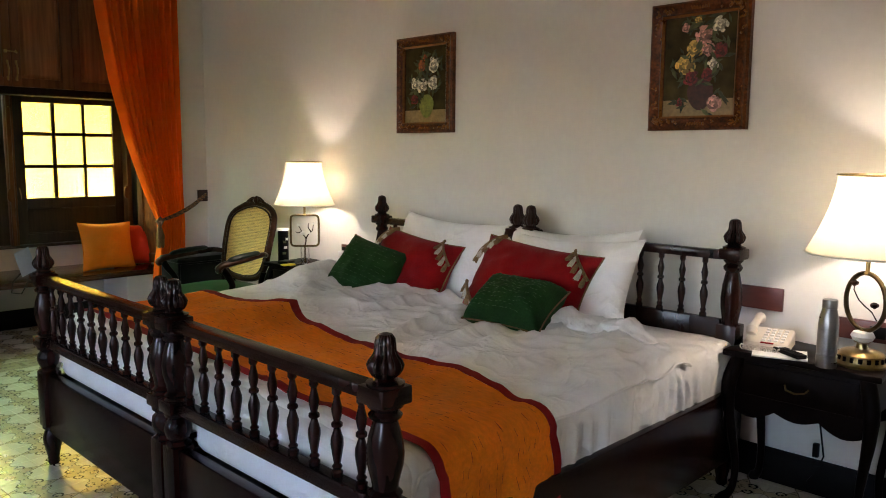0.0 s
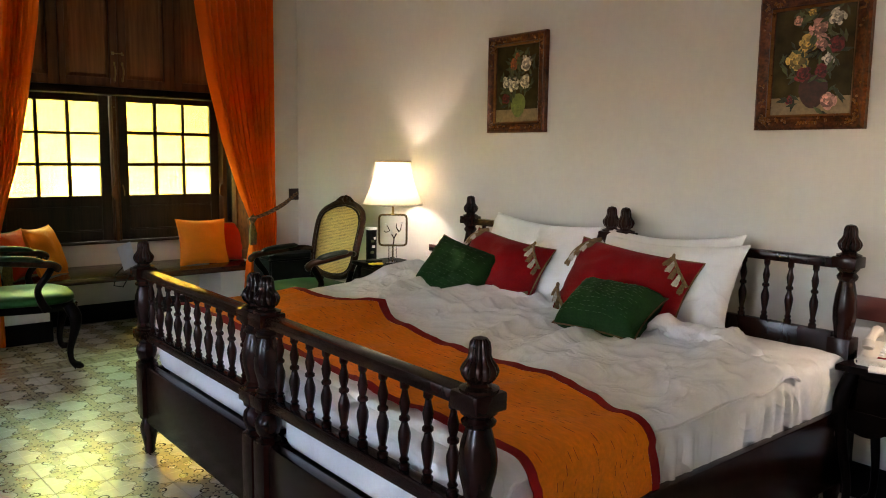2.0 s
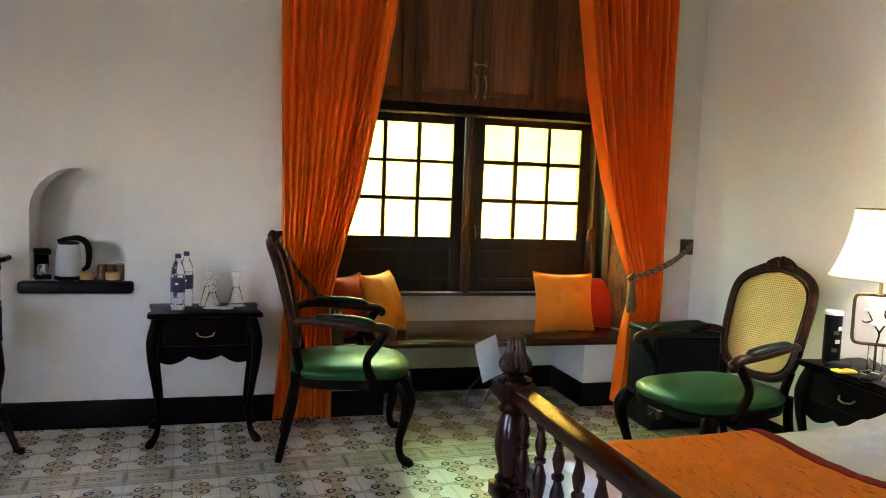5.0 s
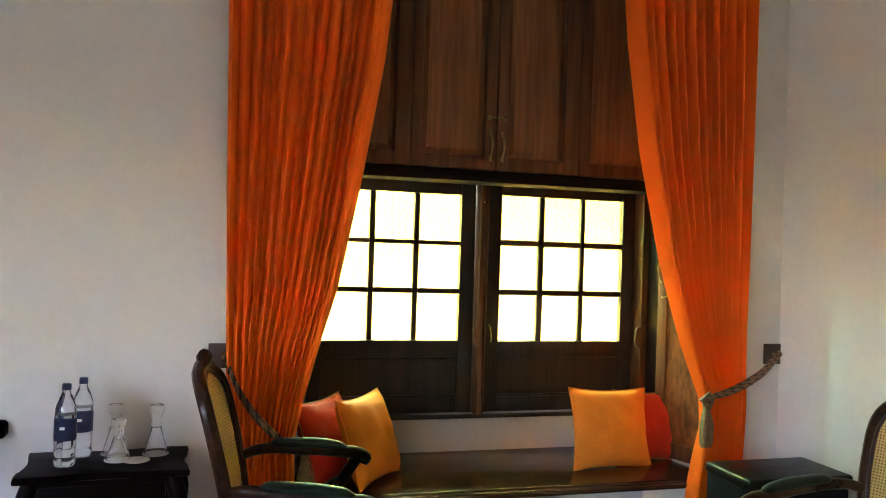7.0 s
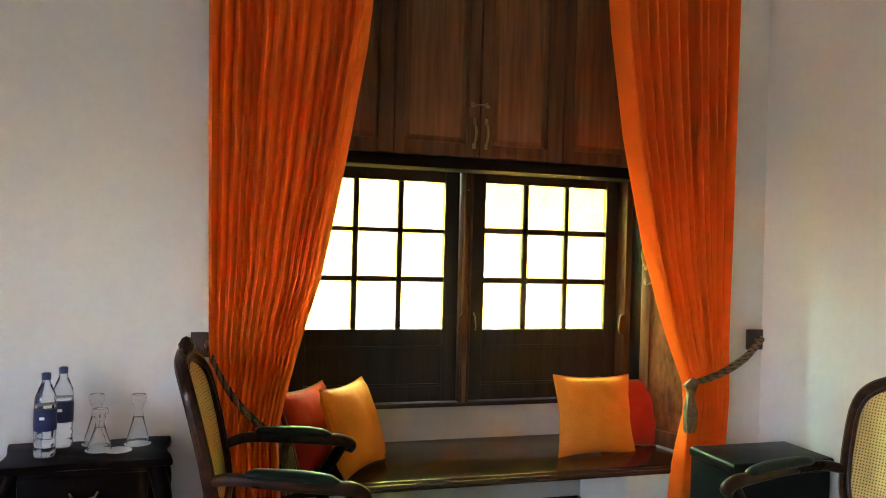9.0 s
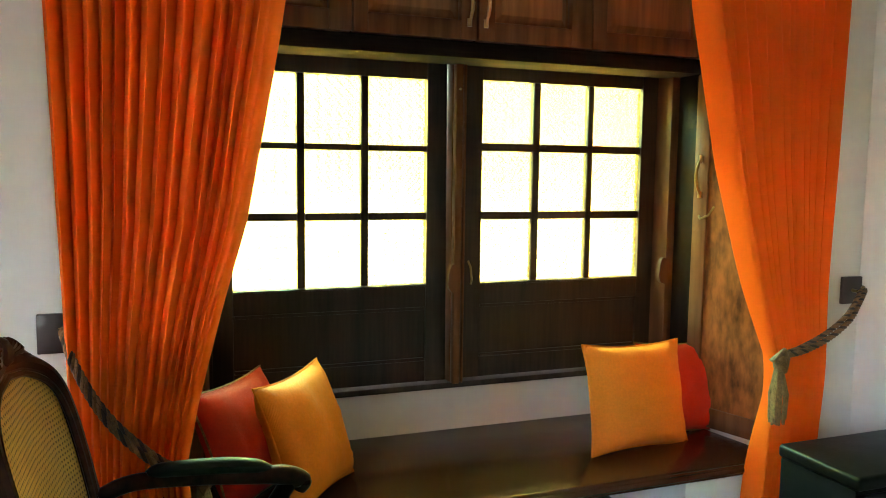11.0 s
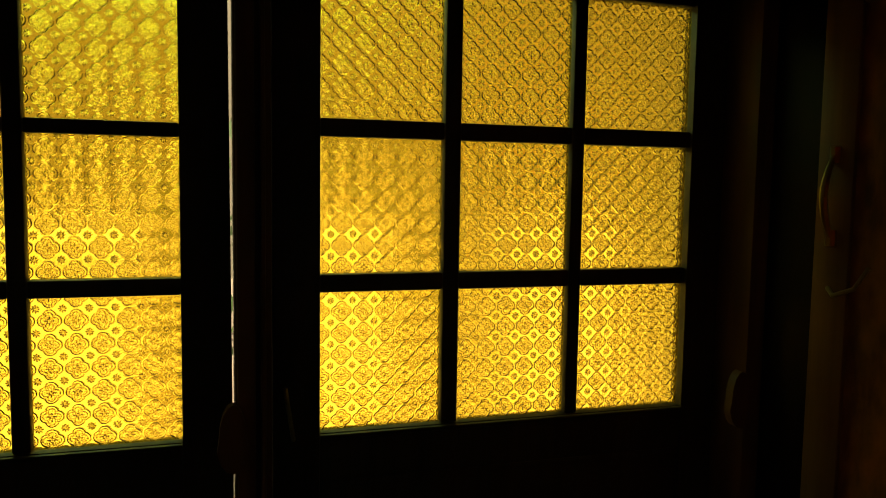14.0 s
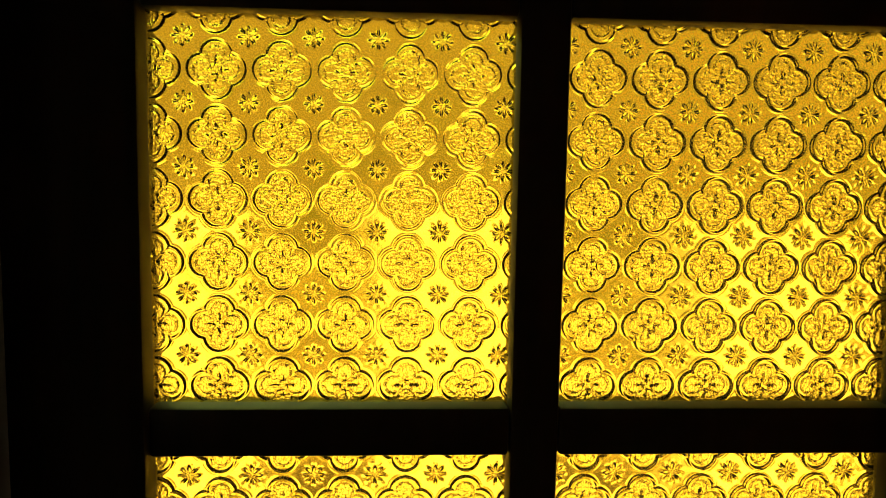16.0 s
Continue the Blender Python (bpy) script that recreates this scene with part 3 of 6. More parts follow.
window_wall()
structure("wall_east", box(XR, XR + 0.3, YB - 0.2, YW, 0, ZC), M_PLASTER, "white plastered wall behind the bed")
WZ0, WZ1 = 1.15, 2.05                           # two unseen openings, added to let sky light onto bed and niche wall
ww = None
for wy0, wy1 in ((YB - 0.2, -6.95), (-6.15, -4.1), (-3.4, YW)):
    ww = box(XL - 0.2, XL, wy0, wy1, 0, ZC, 0, ww)
for wy0, wy1 in ((-6.95, -6.15), (-4.1, -3.4)):
    ww = box(XL - 0.2, XL, wy0, wy1, 0, WZ0, 0, ww)
    ww = box(XL - 0.2, XL, wy0, wy1, WZ1, ZC, 0, ww)
structure("wall_west", ww, M_PLASTER, "plain white plastered wall with two added openings that let in light")
structure("wall_south", box(XL, XR, YB - 0.2, YB, 0, ZC), M_PLASTER, "plain white plastered wall")
structure("ceiling", box(XL - 0.2, XR + 0.3, YB - 0.2, 0.26, ZC, ZC + 0.2), M_CEIL, "plain white ceiling")
structure("floor", box(XL - 0.2, XR + 0.3, YB - 0.2, 0.26, -0.12, -0.006), M_GROUT, "cement tile floor with dark joints")


def skirting(name, pts):
    bm = bmesh.new()
    for (x0, x1, y0, y1) in pts:
        bm = box(x0, x1, y0, y1, 0, 0.155, 0.004, bm)
    return structure(name, bm, M_SKIRT, "black polished skirting board")


skirting("baseboard", [(XL, -0.985, YW - 0.014, YW), (1.105, XR, YW - 0.014, YW)])
skirting("baseboard_east", [(XR - 0.014, XR, YB, YW - 0.016)])
skirting("baseboard_recess", [(-0.615, 0.705, -0.134, -0.12)])
skirting("baseboard_pier", [(0.694, 0.708, YW + 0.006, -0.136), (0.694, 1.10, YW + 0.006, YW + 0.02)])
skirting("baseboard_pier_west", [(-0.617, -0.603, YW + 0.006, -0.136), (-0.97, -0.603, YW + 0.006, YW + 0.02)])

# ---- outdoors, seen dimly through the pressed glass ----
tagged(solid("ground", box(-300, 300, -300, 300, -0.5, -0.3), M_EARTH, "sunlit sandy ground outside the window", kind="structure"))
solid("backdrop", box(-40, 40, 13, 13.4, -0.3, 14.0), M_FACADE, "pale courtyard wall far outside the window", kind="structure")


def hedge():
    rnd = random.Random(4)
    bm = bmesh.new()
    for k in range(2600):
        x = rnd.uniform(-9, 9)
        top = 1.5 + 0.5 * math.sin(x * 1.7) + 0.4 * math.sin(x * 0.6 + 1)
        p = Vector((x, rnd.uniform(6.2, 7.4), rnd.uniform(-0.3, top)))
        r = rnd.uniform(0.10, 0.22)
        q = Euler((rnd.uniform(0, 6), rnd.uniform(0, 6), rnd.uniform(0, 6))).to_matrix()
        vs = [bm.verts.new(p + q @ Vector(c) * r) for c in ((-0.5, 0, 0), (0, -0.3, 0.06), (0.6, 0, 0), (0, 0.3, 0.06))]
        bm.faces.new(vs)
    return solid("hedge", bm, M_LEAF, "dark green hedge outside the window", "hedge", kind="stuff")


hedge()
# white blocks added outside to give the glass its bright patches
for gx, gw, gz in ((0.58, 0.36, 1.22), (-0.80, 0.42, 1.2), (2.0, 0.34, 1.2)):
    pier = solid("bright_patch_pier", lathe([(gw * 1.35, -0.3), (gw * 1.35, 0.0), (gw * 1.2, 0.04), (gw * 1.2, gz - 0.12), (gw * 1.4, gz - 0.08), (gw * 1.4, gz)], 4), M_PATCHWHITE, "white pier added outside to make a bright patch in the glass", "pier", group="garden piers", m=pose(gx, 3.15, 0, 0, 0, 45))

# ---- window ----
GX_L = (-0.767, -0.540, -0.512, -0.306, -0.278, -0.053)
GX_R = (0.172, 0.391, 0.422, 0.638, 0.664, 0.892)
GZ_R = (1.042, 1.287, 1.318, 1.553, 1.584, 1.822)
GZ_L = (1.045, 1.289, 1.317, 1.544, 1.567, 1.812)     # the near casement has dropped a little in its frame
ZF0, ZF1 = 0.645, 1.93


def sash(name, gx, GZ, x0, x1, top, slack=0.0):
    th = thing(name, pose(0, 0, 0), "dark brown wooden casement with nine amber pressed-glass panes", "window", "window casements", kind="structure")
    y0, y1 = -0.010, 0.030
    part("stile", box(x0, gx[0], y0, y1, ZF0 + 0.02, top, 0.003), M_FRAME, th)
    part("stile", prism_xz([(gx[5], ZF0 + 0.02), (x1, ZF0 + 0.02), (x1 - slack, top), (gx[5], top)], y0, y1), M_FRAME, th)
    part("top_rail", box(gx[0], gx[5], y0 + 0.002, y1, GZ[5], top, 0.003), M_FRAME, th)
    part("middle_rail", box(gx[0], gx[5], y0 + 0.002, y1, 0.955, GZ[0], 0.003), M_FRAME, th)
    part("bottom_rail", box(gx[0], gx[5], y0 + 0.002, y1, ZF0 + 0.02, 0.745, 0.003), M_FRAME, th)
    part("lower_panel", box(gx[0], gx[5], y0 + 0.014, y1 - 0.010, 0.745, 0.955, 0.0), M_FRAME, th)
    bead = None
    for z in (0.749, 0.947):
        bead = box(gx[0] + 0.004, gx[5] - 0.004, y0 + 0.004, y0 + 0.016, z - 0.004, z + 0.008, 0.002, bead)
    part("bead", bead, M_FRAME, th)
    # glazing bars
    for a, b in ((1, 2), (3, 4)):
        part("glazing_bar", box(gx[a], gx[b], y0 + 0.004, y1 - 0.004, GZ[0], GZ[5], 0.004), M_FRAME, th)
    for a, b in ((1, 2), (3, 4)):
        bm = None
        for c in (0, 2, 4):
            bm = box(gx[c], gx[c + 1], y0 + 0.005, y1 - 0.005, GZ[a], GZ[b], 0.003, bm)
        part("glazing_bar", bm, M_FRAME, th)
    for c in (0, 2, 4):
        for r in (0, 2, 4):
            p = part("pane", box(gx[c] - 0.004, gx[c + 1] + 0.004, 0.008, 0.013, GZ[r] - 0.004, GZ[r + 1] + 0.004), M_AMBER, th, smooth=False)
            p.visible_shadow = False
    # lit edge of the sill bead under the glass
    part("glazing_bead", box(gx[0], gx[5], y0 - 0.006, y0 + 0.006, GZ[0] - 0.010, GZ[0] - 0.002, 0.002), M_FRAME, th)
    return th


sash("window_1", GX_L, GZ_L, -0.84, 0.0285, 1.894, 0.006)
sash("window_2", GX_R, GZ_R, 0.092, 0.965, 1.90)


def window_frame():
    th = thing("window_frame", pose(0, 0, 0), "dark brown wooden window frame with a middle post", "window frame", kind="structure")
    part("sill", box(BX0, BX1, -0.05, 0.06, ZF0 - 0.005, ZF0 + 0.018, 0.003), M_FRAME, th)
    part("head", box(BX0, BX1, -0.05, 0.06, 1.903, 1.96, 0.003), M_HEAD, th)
    part("jamb", box(BX0, -0.8412, -0.05, 0.06, ZF0 + 0.02, 1.90, 0.003), M_FRAME, th)
    part("jamb", box(0.97, BX1, -0.10, 0.06, ZF0 + 0.02, 1.90, 0.003), M_TEAK, th)
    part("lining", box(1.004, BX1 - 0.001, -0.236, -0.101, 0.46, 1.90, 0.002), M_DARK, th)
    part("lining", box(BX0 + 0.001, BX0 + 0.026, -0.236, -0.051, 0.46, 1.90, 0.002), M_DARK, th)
    part("middle_post", box(0.030, 0.088, -0.052, 0.06, ZF0 + 0.02, 1.90, 0.003), M_TEAK, th)
    part("cover_strip", box(0.032, 0.060, -0.086, -0.053, ZF0 + 0.02, 1.895, 0.004), M_TEAK, th)
    part("bead", box(0.069, 0.077, -0.078, -0.053, ZF0 + 0.02, 1.895, 0.003), M_TEAK, th)
    part("keeper", lathe([(0.0, 1.770), (0.006, 1.771), (0.006, 1.777), (0.0, 1.778)], 8, (0.046, -0.090)), M_BRASS, th)
    for x0, x1 in ((-0.858, -0.815), (0.945, 0.985)):
        part("stop", box(x0, x1, 0.032, 0.05, ZF0 + 0.022, 1.885, 0.002), M_FRAME, th)
    for x in (0.052, 0.985):
        # pear-shaped wooden turn-button
        bm = prism_xz([(x - 0.028 + 0.026 * math.cos(a) * (1.0 if math.sin(a) < 0 else 0.8), 1.075 + 0.055 * math.sin(a)) for a in [2 * math.pi * k / 16 for k in range(16)]], -0.108, -0.088)
        part("turn_button", bm, M_TEAK, th)
    for gx in (-0.80, 0.125):
        part("latch", sweep([(gx, -0.026, 1.04), (gx - 0.004, -0.045, 1.06), (gx - 0.012, -0.05, 1.11), (gx - 0.014, -0.03, 1.13)], 0.004, 6), M_BRASS, th)
    return th


window_frame()


def panel_leaf(th, w, z0, z1, material, sl, sr):
    """A framed and panelled shutter leaf from x = 0 to w in the xz plane; sl and sr are the widths of its stiles."""
    r = 0.066
    leaf = part("leaf", box(sl - 0.008, w - sr + 0.008, 0.008, 0.016, z0 + r - 0.008, z1 - r + 0.008), M_PANEL, th)
    part("stile", box(0.002, sl, -0.026, 0.014, z0, z1, 0.003), material, leaf)
    part("stile", box(w - sr, w - 0.002, -0.026, 0.014, z0, z1, 0.003), material, leaf)
    part("rail", box(sl, w - sr, -0.024, 0.012, z0, z0 + r, 0.003), material, leaf)
    part("rail", box(sl, w - sr, -0.024, 0.012, z1 - r, z1, 0.003), material, leaf)
    # raised field with a bevelled margin, set off from the frame by a groove
    x0, x1, a, b = sl + 0.010, w - sr - 0.010, z0 + r + 0.010, z1 - r - 0.010
    bm = bmesh.new()
    o = [bm.verts.new((x, 0.0075, z)) for x, z in ((x0, a), (x1, a), (x1, b), (x0, b))]
    e = 0.022
    i = [bm.verts.new((x, -0.006, z)) for x, z in ((x0 + e, a + e), (x1 - e, a + e), (x1 - e, b - e), (x0 + e, b - e))]
    for k in range(4):
        bm.faces.new((o[k], o[(k + 1) % 4], i[(k + 1) % 4], i[k]))
    bm.faces.new(i)
    bm.faces.new(o[::-1])
    part("raised_field", bm, M_PANEL, leaf, auto=10)
    return leaf


def pull_handle(parent, x, y, z, length=0.13, side=(0, -1, 0)):
    s = Vector(side)
    p = Vector((x, y, z))
    pts = [p + Vector((0, 0, length * (k / 10 - 0.5))) + s * (0.004 + 0.026 * math.sin(math.pi * k / 10)) for k in range(11)]
    bm = sweep(pts, [0.004 + 0.003 * math.sin(math.pi * k / 10) for k in range(11)], 8)
    for k in (0, 10):
        bm = join(bm, sweep([p + Vector((0, 0, length * (k / 10 - 0.5) - 0.014)), p + Vector((0, 0, length * (k / 10 - 0.5) + 0.014))], 0.009, 8))
    return part("pull_handle", bm, M_BRASS, parent, "worn brass pull handle")


def shutters():
    th = thing("window_shutter", pose(0, YS, 0), "closed brown teak shutters with four panelled leaves", "shutter", kind="structure")
    for a, b, sl, sr in ((-0.90, -0.397, 0.06, 0.077), (-0.395, 0.044, 0.050, 0.060), (0.047, 0.500, 0.064, 0.085), (0.502, 1.03, 0.060, 0.06)):
        leaf = panel_leaf(th, b - a, 1.925, 3.048, M_TEAK, sl, sr)
        leaf.location.x = a
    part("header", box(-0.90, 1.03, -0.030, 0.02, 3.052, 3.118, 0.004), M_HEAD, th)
    for x in (0.014, 0.076):
        pull_handle(th, x, -0.026, 2.045, 0.125)
    part("bolt", sweep([(0.0, -0.034, 2.188), (0.085, -0.034, 2.188)], 0.0045, 8), M_BRASS, th)
    for x in (0.004, 0.080):
        part("bolt_plate", box(x - 0.010, x + 0.010, -0.036, -0.026, 2.176, 2.200, 0.002), M_BRASS, th)
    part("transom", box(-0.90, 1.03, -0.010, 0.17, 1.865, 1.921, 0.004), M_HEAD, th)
    # open lower leaves folded back on the splayed sides of the recess
    for x, y, ang, sgn in ((1.018, -0.225, -73, 1), (-0.888, -0.225, -107, -1)):
        low = thing("window_shutter", pose(x - sgn * 0.012, y, 0, 0, 0, ang), "open knotted wood shutter leaf folded against the recess", "shutter", kind="structure")
        w = 0.40
        z0, z1 = 0.47, 1.86
        part("leaf", box(0.05, w - 0.05, -0.004, 0.006, z0 + 0.06, z1 - 0.06), M_KNOT, low)
        part("stile", box(0, 0.062, -0.014, 0.014, z0, z1, 0.003), M_TEAK, low)
        part("stile", box(w - 0.055, w, -0.014, 0.014, z0, z1, 0.003), M_TEAK, low)
        part("rail", box(0.062, w - 0.055, -0.012, 0.012, z0, z0 + 0.08, 0.003), M_TEAK, low)
        part("rail", box(0.062, w - 0.055, -0.012, 0.012, z1 - 0.08, z1, 0.003), M_TEAK, low)
        d = -sgn
        pull_handle(low, 0.03, 0.014 * d, 1.465, 0.14, (0, d, 0))
        part("hook", sweep([(0.03, 0.016 * d, 1.31), (0.05, 0.035 * d, 1.30), (0.085, 0.035 * d, 1.315), (0.10, 0.02 * d, 1.35)], 0.004, 6), M_BRASS, low)


shutters()


def bench():
    bm = outline_slab([(-0.965, YW - 0.03), (1.095, YW - 0.03), (1.098, YW), (1.022, -0.235), (1.022, 0.014), (-0.894, 0.014), (-0.894, -0.235), (-0.975, YW)], 0.412, 0.458, 0.010)
    th = thing("window_bench", pose(0, 0, 0), "polished dark red-brown wooden bench board in the window recess", "bench")
    part("board", bm, M_BENCH, th, auto=50)
    part("nosing", sweep([(-0.962, YW - 0.031, 0.436), (1.092, YW - 0.031, 0.436)], 0.012, 10), M_BENCH, th)
    part("apron", box(-0.60, 0.69, -0.158, -0.137, 0.372, 0.411, 0.003), M_BENCH, th)
    return th


bench()

# ---- curtains ----


def curtain(name, outer, inner, zs, seed, full, folds, lean=0.0):
    """A pleated curtain: outer(z) and inner(z) edges, with pleats that crowd together where it is tied."""
    th = thing(name, pose(0, 0, 0), "floor-length orange curtain tied back with a rope", "curtain", "window curtains")
    rnd = random.Random(seed)
    am = [rnd.uniform(0.7, 1.25) for _ in range(folds * 2 + 2)]

    def f(u, v):
        z = zs[0] + (zs[1] - zs[0]) * v
        a, b = outer(z), inner(z)
        w = abs(b - a)
        hem = 0.93
        q = min(1.0, u / hem)
        # folds of uneven width that lean a little from top to bottom
        k = q * folds + 0.22 * math.sin(11 * q + seed) + 0.10 * math.sin(23 * q + 2 * seed) + 1
        i = int(k)
        fr = k - i
        mix = fr * fr * (3 - 2 * fr)
        amp = am[i % len(am)] * (1 - mix) + am[(i + 1) % len(am)] * mix
        pitch = max(0.014, w / folds)
        g = 2 * math.pi * k
        rise = math.sin(math.pi * fr) ** 0.8
        d = -min(0.12, full * pitch) * amp * rise
        d += 0.010 * math.sin(2 * math.pi * k / 3.3 + seed)
        sway = 0.12 * pitch * math.sin(g + 0.7) + lean * pitch * amp * rise
        d += 0.0015 * noise.noise(Vector((u * 8, v * 3, seed)))
        s = max(0.0, min(1.0, (u - 0.86) / 0.06))
        e = max(0.0, (u - hem) / (1 - hem))
        tie = math.exp(-((z - 0.80) / 0.22) ** 2)
        # the inner hem turns back towards the window
        depth = 0.055 * (1 - 0.6 * tie)
        d = d * (1 - s) + s * (-depth + e * (depth + 0.03))
        sway *= 1 - s
        x = a + (b - a) * (u if u < hem else hem + (1 - hem) * e ** 0.5)
        return Vector((x + sway * (1 if b > a else -1), -0.718 + d * (1 - 0.25 * tie) - 0.03 * tie + 0.02 * (1 - v), z))

    bm = fn_sheet(f, folds * 34, 110)
    cl = part("cloth", bm, M_CURTAIN, th, auto=180)
    so = cl.modifiers.new("thickness", "SOLIDIFY")
    so.thickness, so.offset, so.use_even_offset = 0.0015, 0, False
    return th


def twisted_rope(parent, pts, r):
    """Three strands wound round one another along a smooth line."""
    line, _ = curve(pts, [r] * len(pts), 10)
    dense = []
    for a, b in zip(line, line[1:]):
        dense += [a, (a + b) / 2]
    dense.append(line[-1])
    rp = None
    for s in range(3):
        out = []
        for i, p in enumerate(dense):
            d = (dense[min(i + 1, len(dense) - 1)] - dense[max(i - 1, 0)]).normalized()
            side = d.cross(Vector((0.2, 0.9, 0.3))).normalized()
            up = d.cross(side)
            a = i * 0.8 + s * 2.094
            out.append(p + (side * math.cos(a) + up * math.sin(a)) * r * 0.62)
        bm = sweep(out, r * 0.60, 6)
        if rp is None:
            rp = part("rope", bm, M_ROPE, parent)
        else:
            part("strand", bm, M_DARKROPE if s == 1 else M_ROPE, rp)
    return rp


def tassel(name, m, length, r, label, material=None):
    th = thing(name, m, label, "tassel")
    material = material or M_TASSEL
    part("knot", lathe([(0.003, 0.0), (r * 0.7, -0.008), (r * 0.85, -0.03), (r * 0.45, -0.05), (r * 0.8, -0.06), (r * 0.9, -0.075), (r * 0.5, -0.085)], 12), material, th)
    rnd = random.Random(int(length * 1000))
    bm = bmesh.new()
    for k in range(26):
        a = 2 * math.pi * k / 26
        q = rnd.uniform(0.75, 1.1)
        bm = sweep([(0.5 * r * math.cos(a), 0.5 * r * math.sin(a), -0.078), (0.95 * r * math.cos(a) * q, 0.95 * r * math.sin(a) * q, -0.6 * length), (0.85 * r * math.cos(a + 0.2) * q, 0.85 * r * math.sin(a + 0.2) * q, -length * rnd.uniform(0.92, 1.05))], r * 0.16, 5, bm)
    part("fringe", bm, material, th)
    return th


OUT_L = [(0, -1.27), (0.7, -1.215), (1.1, -1.23), (2.0, -1.255), (3.4, -1.285)]
IN_L = [(0, -0.905), (0.45, -0.91), (0.70, -0.93), (0.86, -0.90), (1.1, -0.835), (1.33, -0.768), (1.8, -0.68), (2.3, -0.60), (2.87, -0.545), (3.4, -0.50)]
OUT_R = [(0, 1.17), (0.8, 1.175), (1.5, 1.175), (2.2, 1.172), (3.4, 1.165)]
IN_R = [(0, 0.845), (0.45, 0.88), (0.72, 0.915), (0.86, 0.905), (1.1, 0.82), (1.5, 0.690), (2.0, 0.57), (2.5, 0.49), (3.03, 0.435), (3.4, 0.40)]
cl = curtain("curtain", lambda z: lerp(OUT_L, z), lambda z: lerp(IN_L, z) - 0.02, (0.03, 3.36), 3, 1.4, 14)
cr = curtain("curtain", lambda z: lerp(OUT_R, z), lambda z: lerp(IN_R, z) + 0.03, (0.05, 3.36), 8, 1.9, 13, 0.75)
rod = thing("curtain_rod", pose(0, 0, 0), "dark wooden curtain rod on the wall over the recess", "curtain rod")
part("rod", sweep([(-1.36, -0.735, 3.40), (1.36, -0.735, 3.40)], 0.018, 12), M_DARK, rod)
for x in (-1.30, 0.05, 1.30):
    part("bracket", box(x - 0.012, x + 0.012, -0.735, YW, 3.385, 3.415, 0.003), M_DARK, rod)


def tie_plate(name, x0, x1, knob, rope, tass):
    th = thing(name, pose(0, 0, 0), "dark square wooden wall plate with a knotted rope tieback", "tieback", "rope tiebacks")
    part("plate", box(x0, x1, YW - 0.016, YW, 1.004, 1.105, 0.003), M_PLATE, th)
    kx = (x0 + x1) / 2
    part("hook", sweep([(kx, YW - 0.01, 1.055), (kx, YW - 0.05, 1.052), (kx, YW - 0.062, 1.075)], 0.007, 8), M_BRASS, th)
    twisted_rope(th, rope, 0.0085)
    twisted_rope(th, [(p[0], p[1] + 0.012, p[2] + 0.016 * math.sin(k * 0.62)) for k, p in enumerate(rope)], 0.0080)
    t = tass
    part("knot", join(sweep([(t[0] - 0.028, t[1], t[2]), (t[0], t[1] - 0.02, t[2] + 0.03), (t[0] + 0.028, t[1], t[2]), (t[0], t[1] - 0.025, t[2] - 0.03)], 0.013, 8, closed=True), lathe([(0.004, t[2] + 0.02), (0.022, t[2]), (0.018, t[2] - 0.03)], 10, (t[0], t[1]))), M_ROPE, th)
    rnd = random.Random(2)
    bm = bmesh.new()
    for k in range(30):
        a = 2 * math.pi * k / 30
        q = rnd.uniform(0.5, 1.0)
        bm = sweep([(t[0] + 0.010 * math.cos(a), t[1] + 0.010 * math.sin(a), t[2] - 0.03), (t[0] + 0.034 * q * math.cos(a), t[1] + 0.034 * q * math.sin(a), t[2] - 0.12),
                    (t[0] + 0.030 * q * math.cos(a), t[1] + 0.030 * q * math.sin(a), t[2] - rnd.uniform(0.19, 0.22))], 0.0045, 5, bm)
    part("tassel", bm, M_TASSEL, th)
    return th


tie_plate("curtain_tieback", -1.297, -1.175, 0, [(-1.235, -0.70, 1.075), (-1.20, -0.76, 0.98), (-1.13, -0.805, 0.86), (-1.02, -0.815, 0.745), (-0.93, -0.80, 0.70), (-0.89, -0.76, 0.71)], (-0.915, -0.80, 0.70))
tie_plate("curtain_tieback", 1.345, 1.437, 0, [(1.395, -0.70, 1.062), (1.32, -0.745, 1.025), (1.22, -0.795, 0.975), (1.11, -0.815, 0.925), (1.0, -0.815, 0.888), (0.935, -0.79, 0.872)], (0.918, -0.80, 0.865))

# ---- cushions on the bench ----


def scatter_cushion(name, loc, w, h, t, rot, material, edge, label, group, seed):
    th = thing(name, pose(*loc, *rot), label, "cushion", group)
    part("cover", cushion_mesh(w, h, t, seed), material, th, auto=60)
    part("piping", cushion_edge(w, h, r=0.004), edge, th)
    return th


G = "cushions on the window bench"
scatter_cushion("cushion", (0.655, -0.38, 0.648), 0.455, 0.40, 0.15, (-14, 2, 6), M_OCUSH, M_OCUSH, "orange square cloth cushion standing on the window bench", G, 1)
scatter_cushion("cushion", (0.925, -0.275, 0.628), 0.40, 0.37, 0.13, (-16, 3, 6), M_RCUSH, M_TASSEL, "red square cloth cushion with gold piping on the window bench", G, 2)
scatter_cushion("cushion", (-0.585, -0.42, 0.650), 0.40, 0.40, 0.15, (-20, 0, 52), M_OCUSH, M_OCUSH, "orange square cloth cushion leaning on another cushion", G, 3)
scatter_cushion("cushion", (-0.765, -0.36, 0.638), 0.38, 0.38, 0.14, (-22, 0, 50), M_RCUSH, M_TASSEL, "red square cloth cushion behind the orange one", G, 4)

# ---- the two beds pushed together ----
XF, XH = -0.757, 1.25
